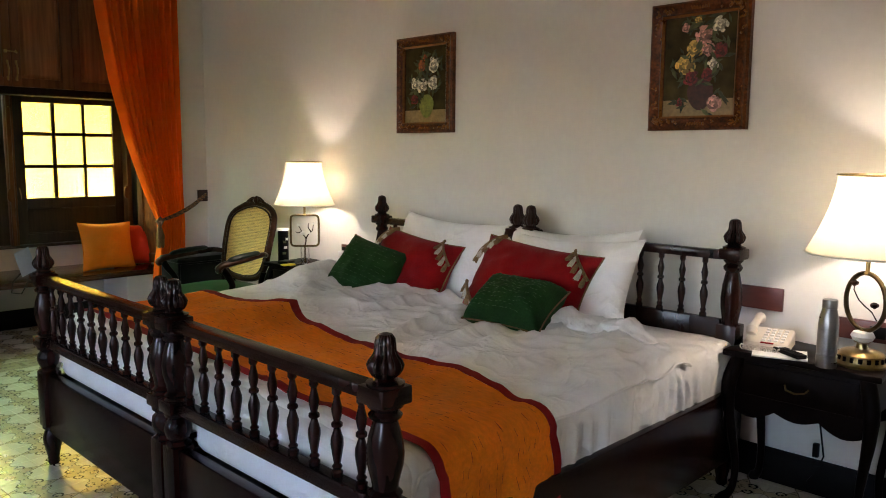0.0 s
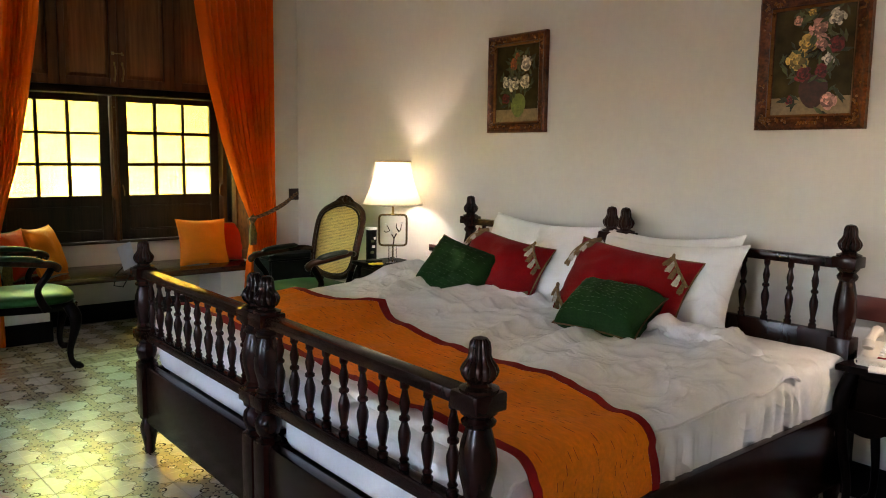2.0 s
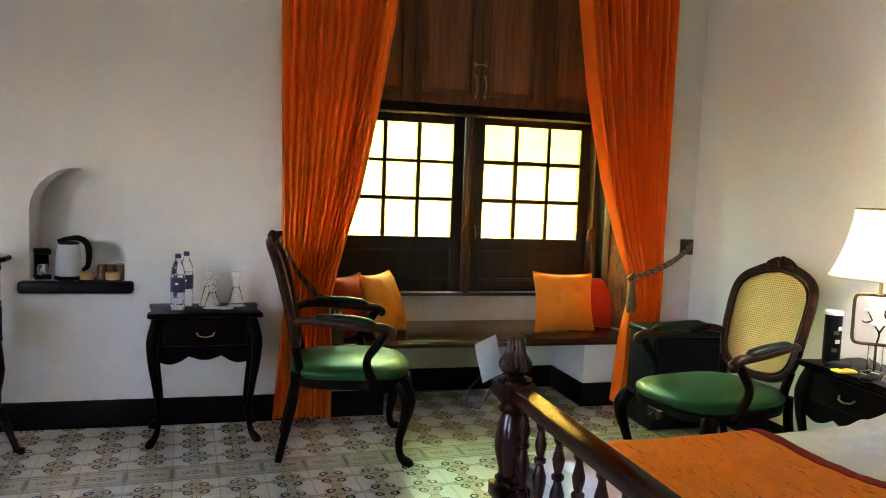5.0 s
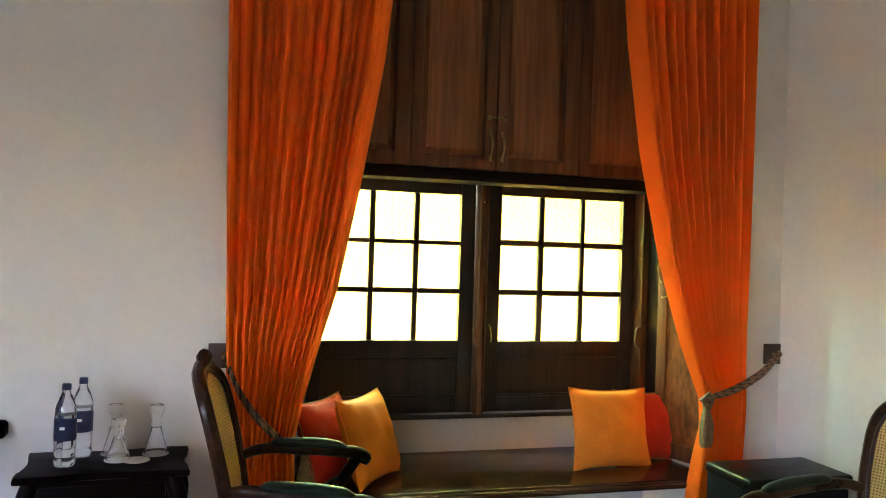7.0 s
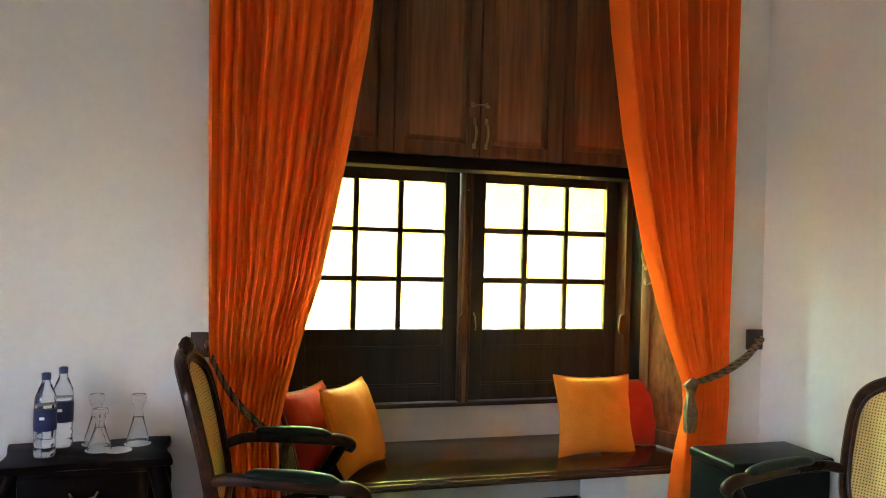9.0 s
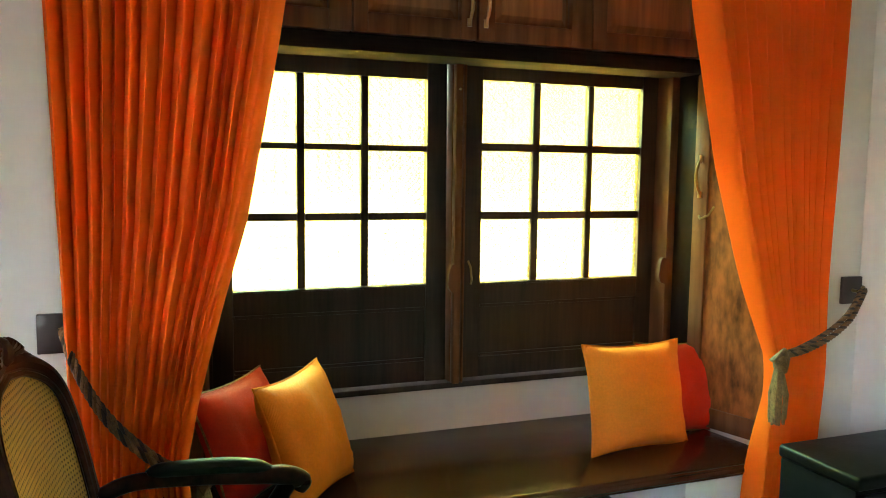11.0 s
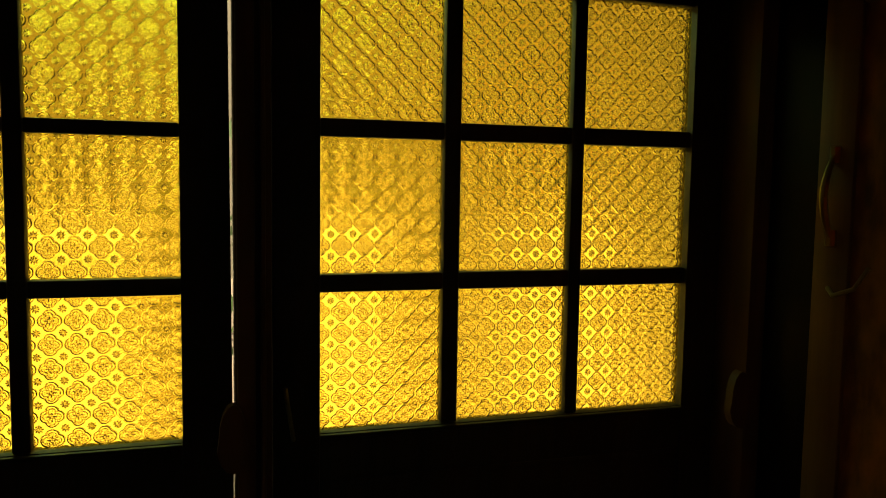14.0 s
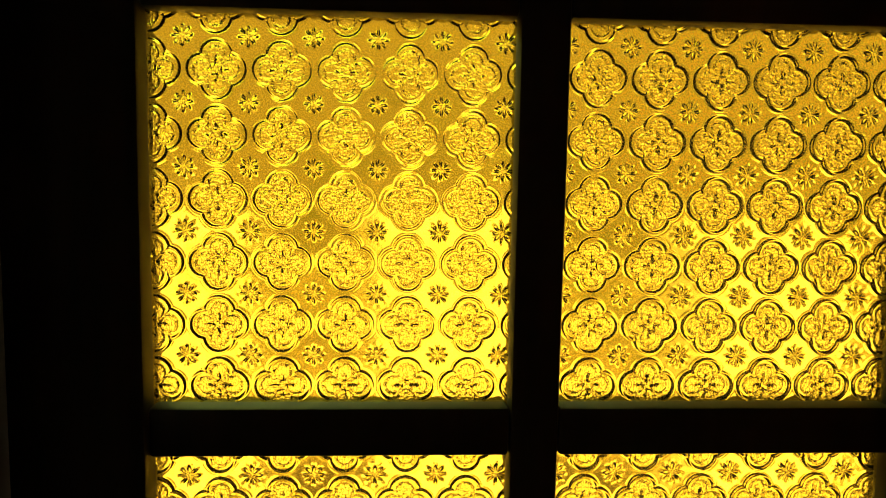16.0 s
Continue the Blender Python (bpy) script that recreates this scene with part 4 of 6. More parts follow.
BEDS = ((-3.20, -4.355, -3.193, -4.290), (-4.447, -5.52, -4.378, -5.470))     # foot posts, then head posts

FOOT = [(0.020, 0.0), (0.026, 0.012), (0.024, 0.03), (0.030, 0.06), (0.040, 0.105), (0.042, 0.13), (0.034, 0.155), (0.030, 0.165), (0.040, 0.175), (0.040, 0.19)]
POST = [(0.040, 0.43), (0.044, 0.445), (0.030, 0.455), (0.040, 0.47), (0.047, 0.495), (0.044, 0.52), (0.031, 0.535), (0.044, 0.545), (0.046, 0.56), (0.046, 0.60), (0.036, 0.61), (0.043, 0.618), (0.032, 0.63),
        (0.035, 0.65), (0.045, 0.69), (0.047, 0.72), (0.042, 0.76), (0.033, 0.79), (0.030, 0.80), (0.040, 0.808), (0.042, 0.815), (0.032, 0.825), (0.044, 0.835), (0.046, 0.845)]
FINIAL = [(0.046, 0.0), (0.047, 0.008), (0.030, 0.014), (0.026, 0.020), (0.036, 0.026), (0.043, 0.038), (0.046, 0.050), (0.041, 0.062), (0.031, 0.075), (0.027, 0.084), (0.0265, 0.10), (0.024, 0.115), (0.017, 0.124), (0.004, 0.128)]
SPIN = [(0.015, 0.0), (0.016, 0.012), (0.010, 0.018), (0.014, 0.026), (0.009, 0.034), (0.012, 0.05), (0.0175, 0.085), (0.017, 0.10), (0.010, 0.122), (0.009, 0.128), (0.015, 0.134), (0.015, 0.142), (0.009, 0.148), (0.013, 0.165), (0.015, 0.18), (0.009, 0.205), (0.008, 0.215), (0.013, 0.222), (0.013, 0.24)]


def bed(y0, y1, h0, h1):
    th = thing("bed", pose(0, 0, 0), "dark mahogany bed with turned posts and spindle rails", "bed", "twin beds pushed together")
    for y, hy in ((y0, h0), (y1, h1)):
        post = part("foot_post", lathe(POST, 24, (XF, y)), M_BED, th)
        part("block", box(XF - 0.040, XF + 0.040, y - 0.040, y + 0.040, 0.185, 0.44, 0.004), M_BED, post)
        part("cap", box(XF - 0.050, XF + 0.046, y - 0.048, y + 0.048, 0.842, 0.888, 0.006), M_BED, post)
        part("collar", box(XF - 0.048, XF + 0.044, y - 0.046, y + 0.046, 0.558, 0.602, 0.006), M_BED, post)
        part("leg", lathe(FOOT, 20, (XF, y)), M_BED, post)
        part("finial", lathe([(r, z + 0.886) for r, z in FINIAL], 48, (XF, y), flutes=12, zf=(0.91, 1.005), depth=0.16), M_BED, post)
        hp = part("head_post", lathe([(r * 0.95, 0.42 + (z - 0.43) * 1.42) for r, z in POST], 24, (XH, hy)), M_BED, th)
        part("block", box(XH - 0.044, XH + 0.044, hy - 0.044, hy + 0.044, 0.18, 0.72, 0.004), M_BED, hp)
        part("cap", box(XH - 0.050, XH + 0.046, hy - 0.048, hy + 0.048, 1.000, 1.046, 0.006), M_BED, hp)
        part("leg", lathe(FOOT, 20, (XH, hy)), M_BED, hp)
        part("finial", lathe([(r, z + 1.045) for r, z in FINIAL], 48, (XH, hy), flutes=12, zf=(1.06, 1.165), depth=0.16), M_BED, hp)
    a, b = min(y0, y1) + 0.04, max(y0, y1) - 0.04
    part("top_rail", box(XF - 0.032, XF + 0.030, a, b, 0.845, 0.880, 0.007), M_BED, th)
    part("spindle_rail", box(XF - 0.024, XF + 0.022, a, b, 0.556, 0.600, 0.007), M_BED, th)
    part("foot_board", box(XF - 0.024, XF + 0.018, a, b, 0.16, 0.435, 0.005), M_BED, th)
    ha, hb = h1 + 0.04, h0 - 0.04
    part("head_rail", box(XH - 0.024, XH + 0.022, ha, hb, 0.995, 1.035, 0.006), M_BED, th)
    part("head_board", box(XH - 0.018, XH + 0.018, ha, hb, 0.30, 0.735, 0.005), M_BED, th)
    sp = lathe([(r, z + 0.601) for r, z in SPIN], 14)
    me = finish("spindle", sp, M_BED)
    sp2 = lathe([(r, 0.736 + z * 1.08) for r, z in SPIN], 14)
    me2 = finish("head_spindle", sp2, M_BED)
    for k in range(10):
        o = new("spindle", me)
        o.parent, o.location = th, (XF, y1 + 0.090 + k * (abs(y0 - y1) - 0.18) / 9, 0)
    for k in range(9):
        o = new("head_spindle", me2)
        o.parent, o.location = th, (XH, h1 + 0.125 + k * (h0 - h1 - 0.25) / 8, 0)
    for y, top in ((a - 0.062 if y1 < -5 else a - 0.01, 0.472 if y1 < -5 else 0.42), (b + 0.01, 0.42)):
        part("side_rail", box(XF + 0.03, XH - 0.03, y - 0.014, y + 0.014, 0.17, top, 0.004), M_BED, th)
    part("slat_base", box(XF + 0.02, XH - 0.02, a + 0.02, b - 0.02, 0.36, 0.40, 0.003), M_BED, th)
    mt = solid("mattress", box(XF + 0.045, XH - 0.03, min(y0, y1) + (0.0 if y1 < -5 else 0.012), max(y0, y1) - 0.005, 0.402, 0.63, 0.05, seg=4), M_SHEET, "white-covered mattress on the mahogany bed", "mattress", group="mattresses")
    for z in (0.445, 0.600):
        e = 0.046
        xa, xb, ya, yb = XF + e + 0.01, XH - 0.035, min(y0, y1) + 0.013, max(y0, y1) - 0.010
        part("piping", sweep([(xa, ya, z), (xb, ya, z), (xb, yb, z), (xa, yb, z)], 0.005, 6, closed=True), M_SHEET, mt)
    return th


for row in BEDS:
    bed(*row)

YN, YFAR = -5.522, -3.16        # near and far edge of the bedding


def ease(a, b, v):
    t = max(0.0, min(1.0, (v - a) / (b - a)))
    return t * t * (3 - 2 * t)


def bed_height(x, y):
    """Height of the rumpled bedding over the floor."""
    z = 0.660 + 0.014 * (y + 5.4)
    z += 0.022 * noise.noise(Vector((x * 1.3, y * 1.2, 1))) + 0.010 * noise.noise(Vector((x * 2.3 + y * 1.4, y * 2.4 - x, 5)))
    for k, (a, b, amp) in enumerate(((1.1, 3.0, 0.028), (2.6, 1.0, 0.020), (1.4, 6.4, 0.014), (5.2, 2.4, 0.010))):
        r = noise.noise(Vector((x * a + y * b * 0.5 + 1.7 * k, y * b - x * a * 0.4, 9 + 3 * k)))
        z += amp * (0.35 + 0.85 * ease(0.06, 0.36, x)) * (1 - 0.8 * ease(0.82, 0.98, x)) * (1 - min(1, abs(r) * 2.2)) ** 2
    z += 0.0022 * noise.noise(Vector((x * 9, y * 15, 2))) - 0.008
    z += 0.016 * math.exp(-((y + 3.85) / 0.16) ** 2) * math.exp(-((x - 0.05) / 0.5) ** 2)
    z += 0.048 * math.exp(-((y + 3.28) / 0.26) ** 2 - ((x - 0.78) / 0.30) ** 2)
    return z


def draped(x, s, lift=0.0, gather=False):
    """Point of a cloth over the bed: s runs across the bed and on down both sides."""
    half = (YFAR - YN) / 2
    mid = (YFAR + YN) / 2
    r = 0.06
    if abs(s) <= half - r:
        return Vector((x, mid + s, bed_height(x, mid + s) + lift))
    e = abs(s) - (half - r)
    sg = 1 if s > 0 else -1
    ye = mid + sg * (half - r)
    z0 = bed_height(x, ye)
    arc = r * math.pi / 2
    if e <= arc:
        a = e / r
        return Vector((x, ye + sg * ((r + lift) * math.sin(a)), z0 - r + (r + lift) * math.cos(a)))
    d = e - arc
    if gather:
        wob = (0.009 * math.sin(x * 61 + 3.5 * math.sin(x * 9) + 5 * noise.noise(Vector((x * 3, d * 3, 7)))) + 0.012 * noise.noise(Vector((x * 15, d * 3, 3)))) * min(1, d / 0.05)
        return Vector((x, ye + sg * (r + lift + 0.008 + wob + 0.01 * d), z0 - r - d))
    wob = (0.020 * abs(math.sin(x * 13 + 2 * math.sin(x * 7))) ** 1.5 + 0.010 * math.sin(x * 41 + 3 * d)) * min(1, d / 0.10) + 0.014 * noise.noise(Vector((x * 6, d * 9, 3)))
    return Vector((x + 0.01 * math.sin(d * 20 + x * 9), ye + sg * (r + lift + abs(wob) + 0.01 * d), z0 - r - d))


HALF = (YFAR - YN) / 2


def bed_sheet():
    th = thing("bed_sheet", pose(0, 0, 0), "white cotton sheet with gathered sides hanging over the beds", "bed sheet")

    def f(u, v):
        x = XF + 0.055 + (XH - 0.035 - XF - 0.055) * u
        lim = HALF + 0.03 + 0.150
        p = draped(x, -lim + v * 2 * lim, -0.006, True)
        if u < 0.04:
            p.z -= 0.03 * (1 - u / 0.04) ** 2
        return p

    part("cloth", thicken(fn_sheet(f, 300, 130), 0.002), M_SHEET, th, auto=80)
    return th


bed_sheet()


def duvet():
    th = thing("duvet", pose(0, 0, 0), "rumpled white cotton duvet spread over both beds", "duvet")

    def f(u, v):
        y = -1 + 2 * v
        x = XF + 0.05 + (1.60 - 0.10 * ease(-0.75, -1.0, y)) * u
        lim = HALF + 0.012 + 0.02 * noise.noise(Vector((x * 3, 2, 6)))
        s = -lim + v * 2 * lim
        p = draped(x, s, 0.008)
        if u < 0.05:
            p.z -= 0.22 * (1 - u / 0.05) ** 2
        if u > 0.93:
            p.z += 0.018 * math.sin((u - 0.93) / 0.07 * math.pi)
        return p

    part("cover", thicken(fn_sheet(f, 150, 190), 0.012), M_SHEET, th, auto=80)
    # end of the duvet turned back into a crumpled roll
    secs = []
    for k in range(61):
        t = k / 60
        cx, cy = 0.735 + 0.10 * math.sin(1.9 * t) - 0.05 * t * t, -4.72 - 0.66 * t
        cz = bed_height(cx, cy) + 0.020
        rx = (0.026 + 0.040 * math.sin(math.pi * min(1, t * 0.95)) ** 0.7) * (1 if k < 60 else 0.35)
        ring = []
        for n in range(26):
            a = 2 * math.pi * n / 26
            w = 1 + 0.45 * noise.noise(Vector((math.cos(a) * 1.6, math.sin(a) * 1.6 + t * 2, t * 9))) + 0.22 * noise.noise(Vector((math.cos(a) * 4, math.sin(a) * 4, t * 26)))
            ring.append((cx + rx * 1.15 * w * math.cos(a), cy, cz + rx * (0.62 if math.sin(a) > 0 else 0.35) * w * math.sin(a)))
        secs.append(ring)
    part("turned_back_end", loft(secs), M_SHEET, th, "crumpled turned-back end", auto=80)
    for v in (0.0, 1.0):
        part("hem", sweep([f(k / 120, v) for k in range(121)], 0.006, 6), M_SHEET, th)
    return th


duvet()


def runner():
    th = thing("bed_runner", pose(0, 0, 0), "orange striped cloth runner with red borders laid across the beds", "bed runner")
    lim = HALF + 0.03 + 0.27

    def lo(s):
        return -0.60

    def hi(s):
        y = (YFAR + YN) / 2 + s
        x = 0.02 + 0.095 * max(0.0, 1 - abs(y + 3.86) / 0.24) ** 1.3 + 0.03 * math.sin(y * 3.0)
        if y < -5.05:
            x -= min(1, (-5.05 - y) / 0.35) * 0.13
        return x

    def strip(a, b, lift, nu, nv):
        def f(u, v):
            s = -lim + v * (lim + HALF - 0.02)
            p0, p1 = lo(s), hi(s)
            x = p0 + (p1 - p0) * (a + (b - a) * u)
            return draped(x, s, lift)
        return thicken(fn_sheet(f, nu, nv), 0.003)

    part("cloth", strip(0.06, 0.94, 0.018, 40, 160), M_RUN, th, auto=80)
    part("border", strip(0.94, 1.0, 0.021, 4, 160), M_BORDER, th, "red border", auto=80)
    part("border", strip(0.0, 0.06, 0.021, 4, 160), M_BORDER, th, "red border", auto=80)
    # short dark stitches in rows along the cloth
    rnd = random.Random(5)
    bm = bmesh.new()
    for k in range(520):
        s = -lim + 0.01 + rnd.random() * (lim + HALF - 0.06)
        row = (k % 17 + 0.5) / 17
        p0, p1 = lo(s), hi(s)
        x = p0 + (p1 - p0) * (0.09 + 0.82 * row)
        ln = rnd.uniform(0.012, 0.03)
        vs = [draped(x + dx, s + ds, 0.0215) for dx, ds in ((-0.0004, 0), (0.0004, 0), (0.0004, ln), (-0.0004, ln))]
        bm.faces.new([bm.verts.new(v) for v in vs])
    tagged(part("stitching", thicken(bm, 0.0006), M_BORDER, th, "dark red dashed stitching"), kind="stuff")
    return th


runner()

# ---- pillows ----


def pillow(name, loc, w, h, t, rot, material, label, group, seed, piping=None, sag=0.0, tassels=False, stitches=False):
    th = thing(name, pose(*loc, *rot), label, "pillow" if "pillow" in name else "cushion", group)
    part("cover", cushion_mesh(w, h, t, seed, 26, sag=sag), material, th, auto=60)
    if piping:
        part("piping", cushion_edge(w, h, 26, r=0.004, sag=sag), piping, th)
    if tassels:
        for sx in (-1, 1):
            for sz in (-1, 1):
                # a braid across the corner with a row of short tassels hanging from it
                rnd = random.Random(int(10 + sx + 3 * sz))
                p0, p1 = Vector((sx * w * 0.485, 0, sz * h * 0.17)), Vector((sx * w * 0.300, 0, sz * h * 0.485))
                face = lambda q: Vector((q.x, -t / 2 * max(0.0, (1 - abs(2 * q.x / w) ** 2.6) * (1 - abs(2 * q.z / h) ** 2.6)) ** 0.5 - 0.012, q.z))
                br = part("tassel_braid", sweep([face(p0.lerp(p1, k / 10)) for k in range(11)], 0.010, 8, flat=0.7), M_TASSEL, th, "brown woven braid across the corner")
                for n in range(5):
                    q = face(p0.lerp(p1, (n + 0.5) / 5))
                    e = Vector((q.x, -t / 2 * max(0.0, (1 - min(1, abs(2 * q.x / w)) ** 2.6) * (1 - min(1.0, abs(2 * (q.z - 0.055) / h)) ** 2.6)) ** 0.5 - 0.018, q.z - 0.055))
                    bm = sweep([q, q.lerp(e, 0.3)], [0.006, 0.010], 7)
                    for k in range(9):
                        a = 2 * math.pi * k / 9
                        side = Vector((0.010 * math.cos(a), 0.006 * math.sin(a), 0))
                        bm = sweep([q.lerp(e, 0.28) + side * 0.6, q.lerp(e, 0.7) + side, e + side * rnd.uniform(0.7, 1.3) + Vector((0, 0, rnd.uniform(-0.006, 0.006)))], 0.0036, 5, bm)
                    part("tassel", bm, M_PALETHREAD if n % 2 else M_TASSEL, br)
    if stitches:
        # broken rows of pale running stitch on the front
        rnd = random.Random(seed)
        bm = bmesh.new()
        for r in range(13):
            z = h * (-0.40 + 0.80 * r / 12)
            x = -w * 0.42
            while x < w * 0.40:
                ln = rnd.uniform(0.008, 0.022)
                if rnd.random() < 0.75:
                    at = [cushion_point(2 * q / w, 2 * z / h, w, h, t, seed, 0.09) for q in (x, x + ln)]
                    bm = sweep([p + Vector((0, -0.0012, 0)) for p in at], 0.0011, 4, bm)
                x += ln + rnd.uniform(0.008, 0.02)
        tagged(part("stitching", bm, M_STITCH, th, "pale green running stitch"), kind="stuff")
    return th


M_STITCH = mat("pale_green_thread", (0.045, 0.095, 0.035), 0.8, vary=0.3)
GP = "pillows on the beds"
pillow("pillow", (1.12, -3.86, 0.865), 0.78, 0.47, 0.22, (-24, 2, -90), M_SHEET, "large white cotton pillow propped on the headboard", GP, 11, sag=0.03)
pillow("pillow", (1.16, -4.66, 0.865), 0.78, 0.46, 0.15, (-20, -2, -90), M_SHEET, "large white cotton pillow behind another on the headboard", GP, 17, sag=0.05)
pillow("pillow", (1.07, -4.74, 0.845), 0.74, 0.45, 0.20, (-26, -2, -90), M_SHEET, "large white cotton pillow propped on the headboard", GP, 12, sag=0.03)
pillow("red_cushion", (0.93, -3.80, 0.805), 0.58, 0.40, 0.22, (-30, 7, -88), M_RED, "red velvet cushion with thread tassels at its corners", "red cushions", 13, M_TASSEL, tassels=True)
pillow("red_cushion", (0.92, -4.63, 0.825), 0.66, 0.41, 0.22, (-30, 5, -88), M_RED, "red velvet cushion with thread tassels at its corners", "red cushions", 14, M_TASSEL, tassels=True)
pillow("green_cushion", (0.73, -3.665, 0.772), 0.41, 0.41, 0.25, (-38, 14, -74), M_GREEN, "dark green woven cushion with gold piping leaning back", "green cushions", 15, M_ROPE, stitches=True)
pillow("green_cushion", (0.67, -4.755, 0.775), 0.40, 0.29, 0.23, (-60, 2, -84), M_GREEN, "dark green woven cushion with gold piping lying back", "green cushions", 16, M_ROPE, stitches=True)

# ---- lamps ----


def bell_shade(r0, r1, z0, z1, n=8):
    """A bell-shaped shade with eight ribs."""
    bm = bmesh.new()
    rows = []
    for j in range(13):
        v = j / 12
        r = r0 + (r1 - r0) * (1 - (1 - v) ** 2.0) if r0 < r1 else r1 + (r0 - r1) * ((1 - v) ** 1.7)
        ring = []
        for i in range(n * 6):
            a = 2 * math.pi * i / (n * 6)
            k = 1 - 0.030 * abs(math.sin(a * n / 2)) * (0.4 + 0.6 * (1 - v))
            ring.append(bm.verts.new((r * k * math.cos(a), r * k * math.sin(a), z0 + (z1 - z0) * v - 0.006 * abs(math.sin(a * n / 2)) * (1 - v))))
        rows.append(ring)
    m = n * 6
    for p, q in zip(rows, rows[1:]):
        for i in range(m):
            bm.faces.new((p[i], p[(i + 1) % m], q[(i + 1) % m], q[i]))
    return bm


def table_lamp(m, style, watts):
    th = thing("table_lamp", m, "lit brass table lamp with a ring stem and cream shade" if style else "lit brass table lamp with a square frame and cream shade", "lamp", "bedside lamps")
    r0 = 0.218 if style else 0.206
    sh = part("shade", thicken(bell_shade(r0, 0.122, 0.425, 0.715), 0.001), M_SHADE, th, "glowing cream silk shade")
    part("rim", sweep([(0.124 * math.cos(a), 0.124 * math.sin(a), 0.716) for a in [2 * math.pi * k / 40 for k in range(40)]], 0.004, 6, closed=True), M_BRASS, sh)
    part("rim", sweep([(r0 * math.cos(a), r0 * math.sin(a), 0.423) for a in [2 * math.pi * k / 48 for k in range(48)]], 0.004, 6, closed=True), M_PAPER, sh)
    part("stem", lathe([(0.012, 0.346), (0.014, 0.35), (0.008, 0.36), (0.008, 0.44), (0.014, 0.45), (0.014, 0.50)], 12), M_BRASS, th)
    bulb = part("bulb", lathe([(0.012, 0.50), (0.016, 0.52), (0.030, 0.55), (0.030, 0.575), (0.018, 0.60), (0.004, 0.605)], 16), M_BULB, th, "lit frosted bulb")
    bulb.visible_shadow = False
    if style:
        part("base", lathe([(0.0, 0.0), (0.085, 0.0), (0.088, 0.01), (0.082, 0.02), (0.080, 0.045), (0.070, 0.055), (0.05, 0.062), (0.022, 0.066), (0.018, 0.085), (0.03, 0.09)], 28), M_BRASS, th)
        part("stone", lathe([(0.02, 0.09), (0.034, 0.097), (0.042, 0.112), (0.034, 0.128), (0.02, 0.134)], 20), M_WHITE, th, "white onyx bulb")
        ring = [(0, 0.088 * math.cos(a), 0.243 + 0.108 * math.sin(a)) for a in [2 * math.pi * k / 40 for k in range(40)]]
        part("ring", sweep(ring, 0.009, 8, closed=True), M_BRONZE, th)
        part("stem", lathe([(0.016, 0.132), (0.010, 0.14)], 10), M_BRASS, th)
        part("wire_flower", sweep([(0, 0.05, 0.32), (0, 0.055, 0.28), (0, 0.03, 0.245), (0, 0.0, 0.225), (0, -0.03, 0.21), (0, -0.055, 0.18)], 0.0025, 6), M_CARVE, th)
        for y, z in ((0.055, 0.305), (-0.04, 0.235)):
            part("flower", lathe([(0.002, z - 0.012), (0.014, z - 0.004), (0.016, z + 0.006), (0.006, z + 0.012)], 7, (0, y)), M_CARVE, th)
        dz = None
        for k in range(18):
            a = 2 * math.pi * k / 18
            dz = box(0.080 * math.cos(a) - 0.006, 0.080 * math.cos(a) + 0.006, 0.080 * math.sin(a) - 0.006, 0.080 * math.sin(a) + 0.006, 0.022, 0.04, 0.001, dz)
        part("fretwork", dz, M_DARK, th)
    else:
        part("base", lathe([(0.0, 0.0), (0.052, 0.0), (0.054, 0.008), (0.030, 0.014), (0.030, 0.130), (0.027, 0.130), (0.026, 0.020), (0.0, 0.018)], 24), M_GLASS, th, "clear glass base")
        fr = [(0, 0.096 * math.copysign(abs(math.cos(a)) ** 0.22, math.cos(a)), 0.240 + 0.108 * math.copysign(abs(math.sin(a)) ** 0.22, math.sin(a))) for a in [2 * math.pi * (k + 0.5) / 48 for k in range(48)]]
        part("square_frame", sweep(fr, 0.0075, 8, closed=True), M_BRONZE, th)
        part("stem", sweep([(0, 0, 0.018), (0, 0, 0.135)], 0.006, 8), M_BRONZE, th)
        for pts in ([(0, 0.0, 0.13), (0, -0.008, 0.18), (0, 0.012, 0.215), (0, 0.035, 0.262), (0, 0.046, 0.275)], [(0, -0.006, 0.18), (0, -0.030, 0.222), (0, -0.052, 0.240), (0, -0.060, 0.285)], [(0, -0.042, 0.232), (0, -0.024, 0.262), (0, -0.028, 0.290)], [(0, 0.020, 0.232), (0, 0.050, 0.225), (0, 0.062, 0.235)]):
            part("twig", sweep(*curve(pts, [0.005 - 0.003 * k / (len(pts) - 1) for k in range(len(pts))]), 6), M_CARVE, th)
        bl = None
        for y, z, r in ((0.048, 0.278, 0.010), (0.016, 0.222, 0.016), (-0.060, 0.290, 0.009), (-0.034, 0.222, 0.011)):
            bl = join(bl, lathe([(0.002, z - r), (r, z - r * 0.3), (r, z + r * 0.3), (0.002, z + r)], 8, (0, y)))
        part("blossom", bl, M_WHITE, th)
    lp = lamp("bulb_light", "POINT", m @ pose(0, 0, 0.57), watts, (1.0, 0.91, 0.78), radius=0.03)
    return th


def bulb_material():
    m = bpy.data.materials.new("lit_bulb")
    m.use_nodes = True
    b = m.node_tree.nodes["Principled BSDF"]
    b.inputs["Emission Color"].default_value = (1, 0.82, 0.58, 1)
    b.inputs["Emission Strength"].default_value = 0.3
    return m


M_BULB = bulb_material()
ZN = 0.655
table_lamp(pose(1.20, -6.005, ZN, 0, 0, -26), 1, LAMP_W)
table_lamp(pose(1.20, -2.43, ZN, 0, 0, 52), 0, LAMP_W)

# ---- small tables ----


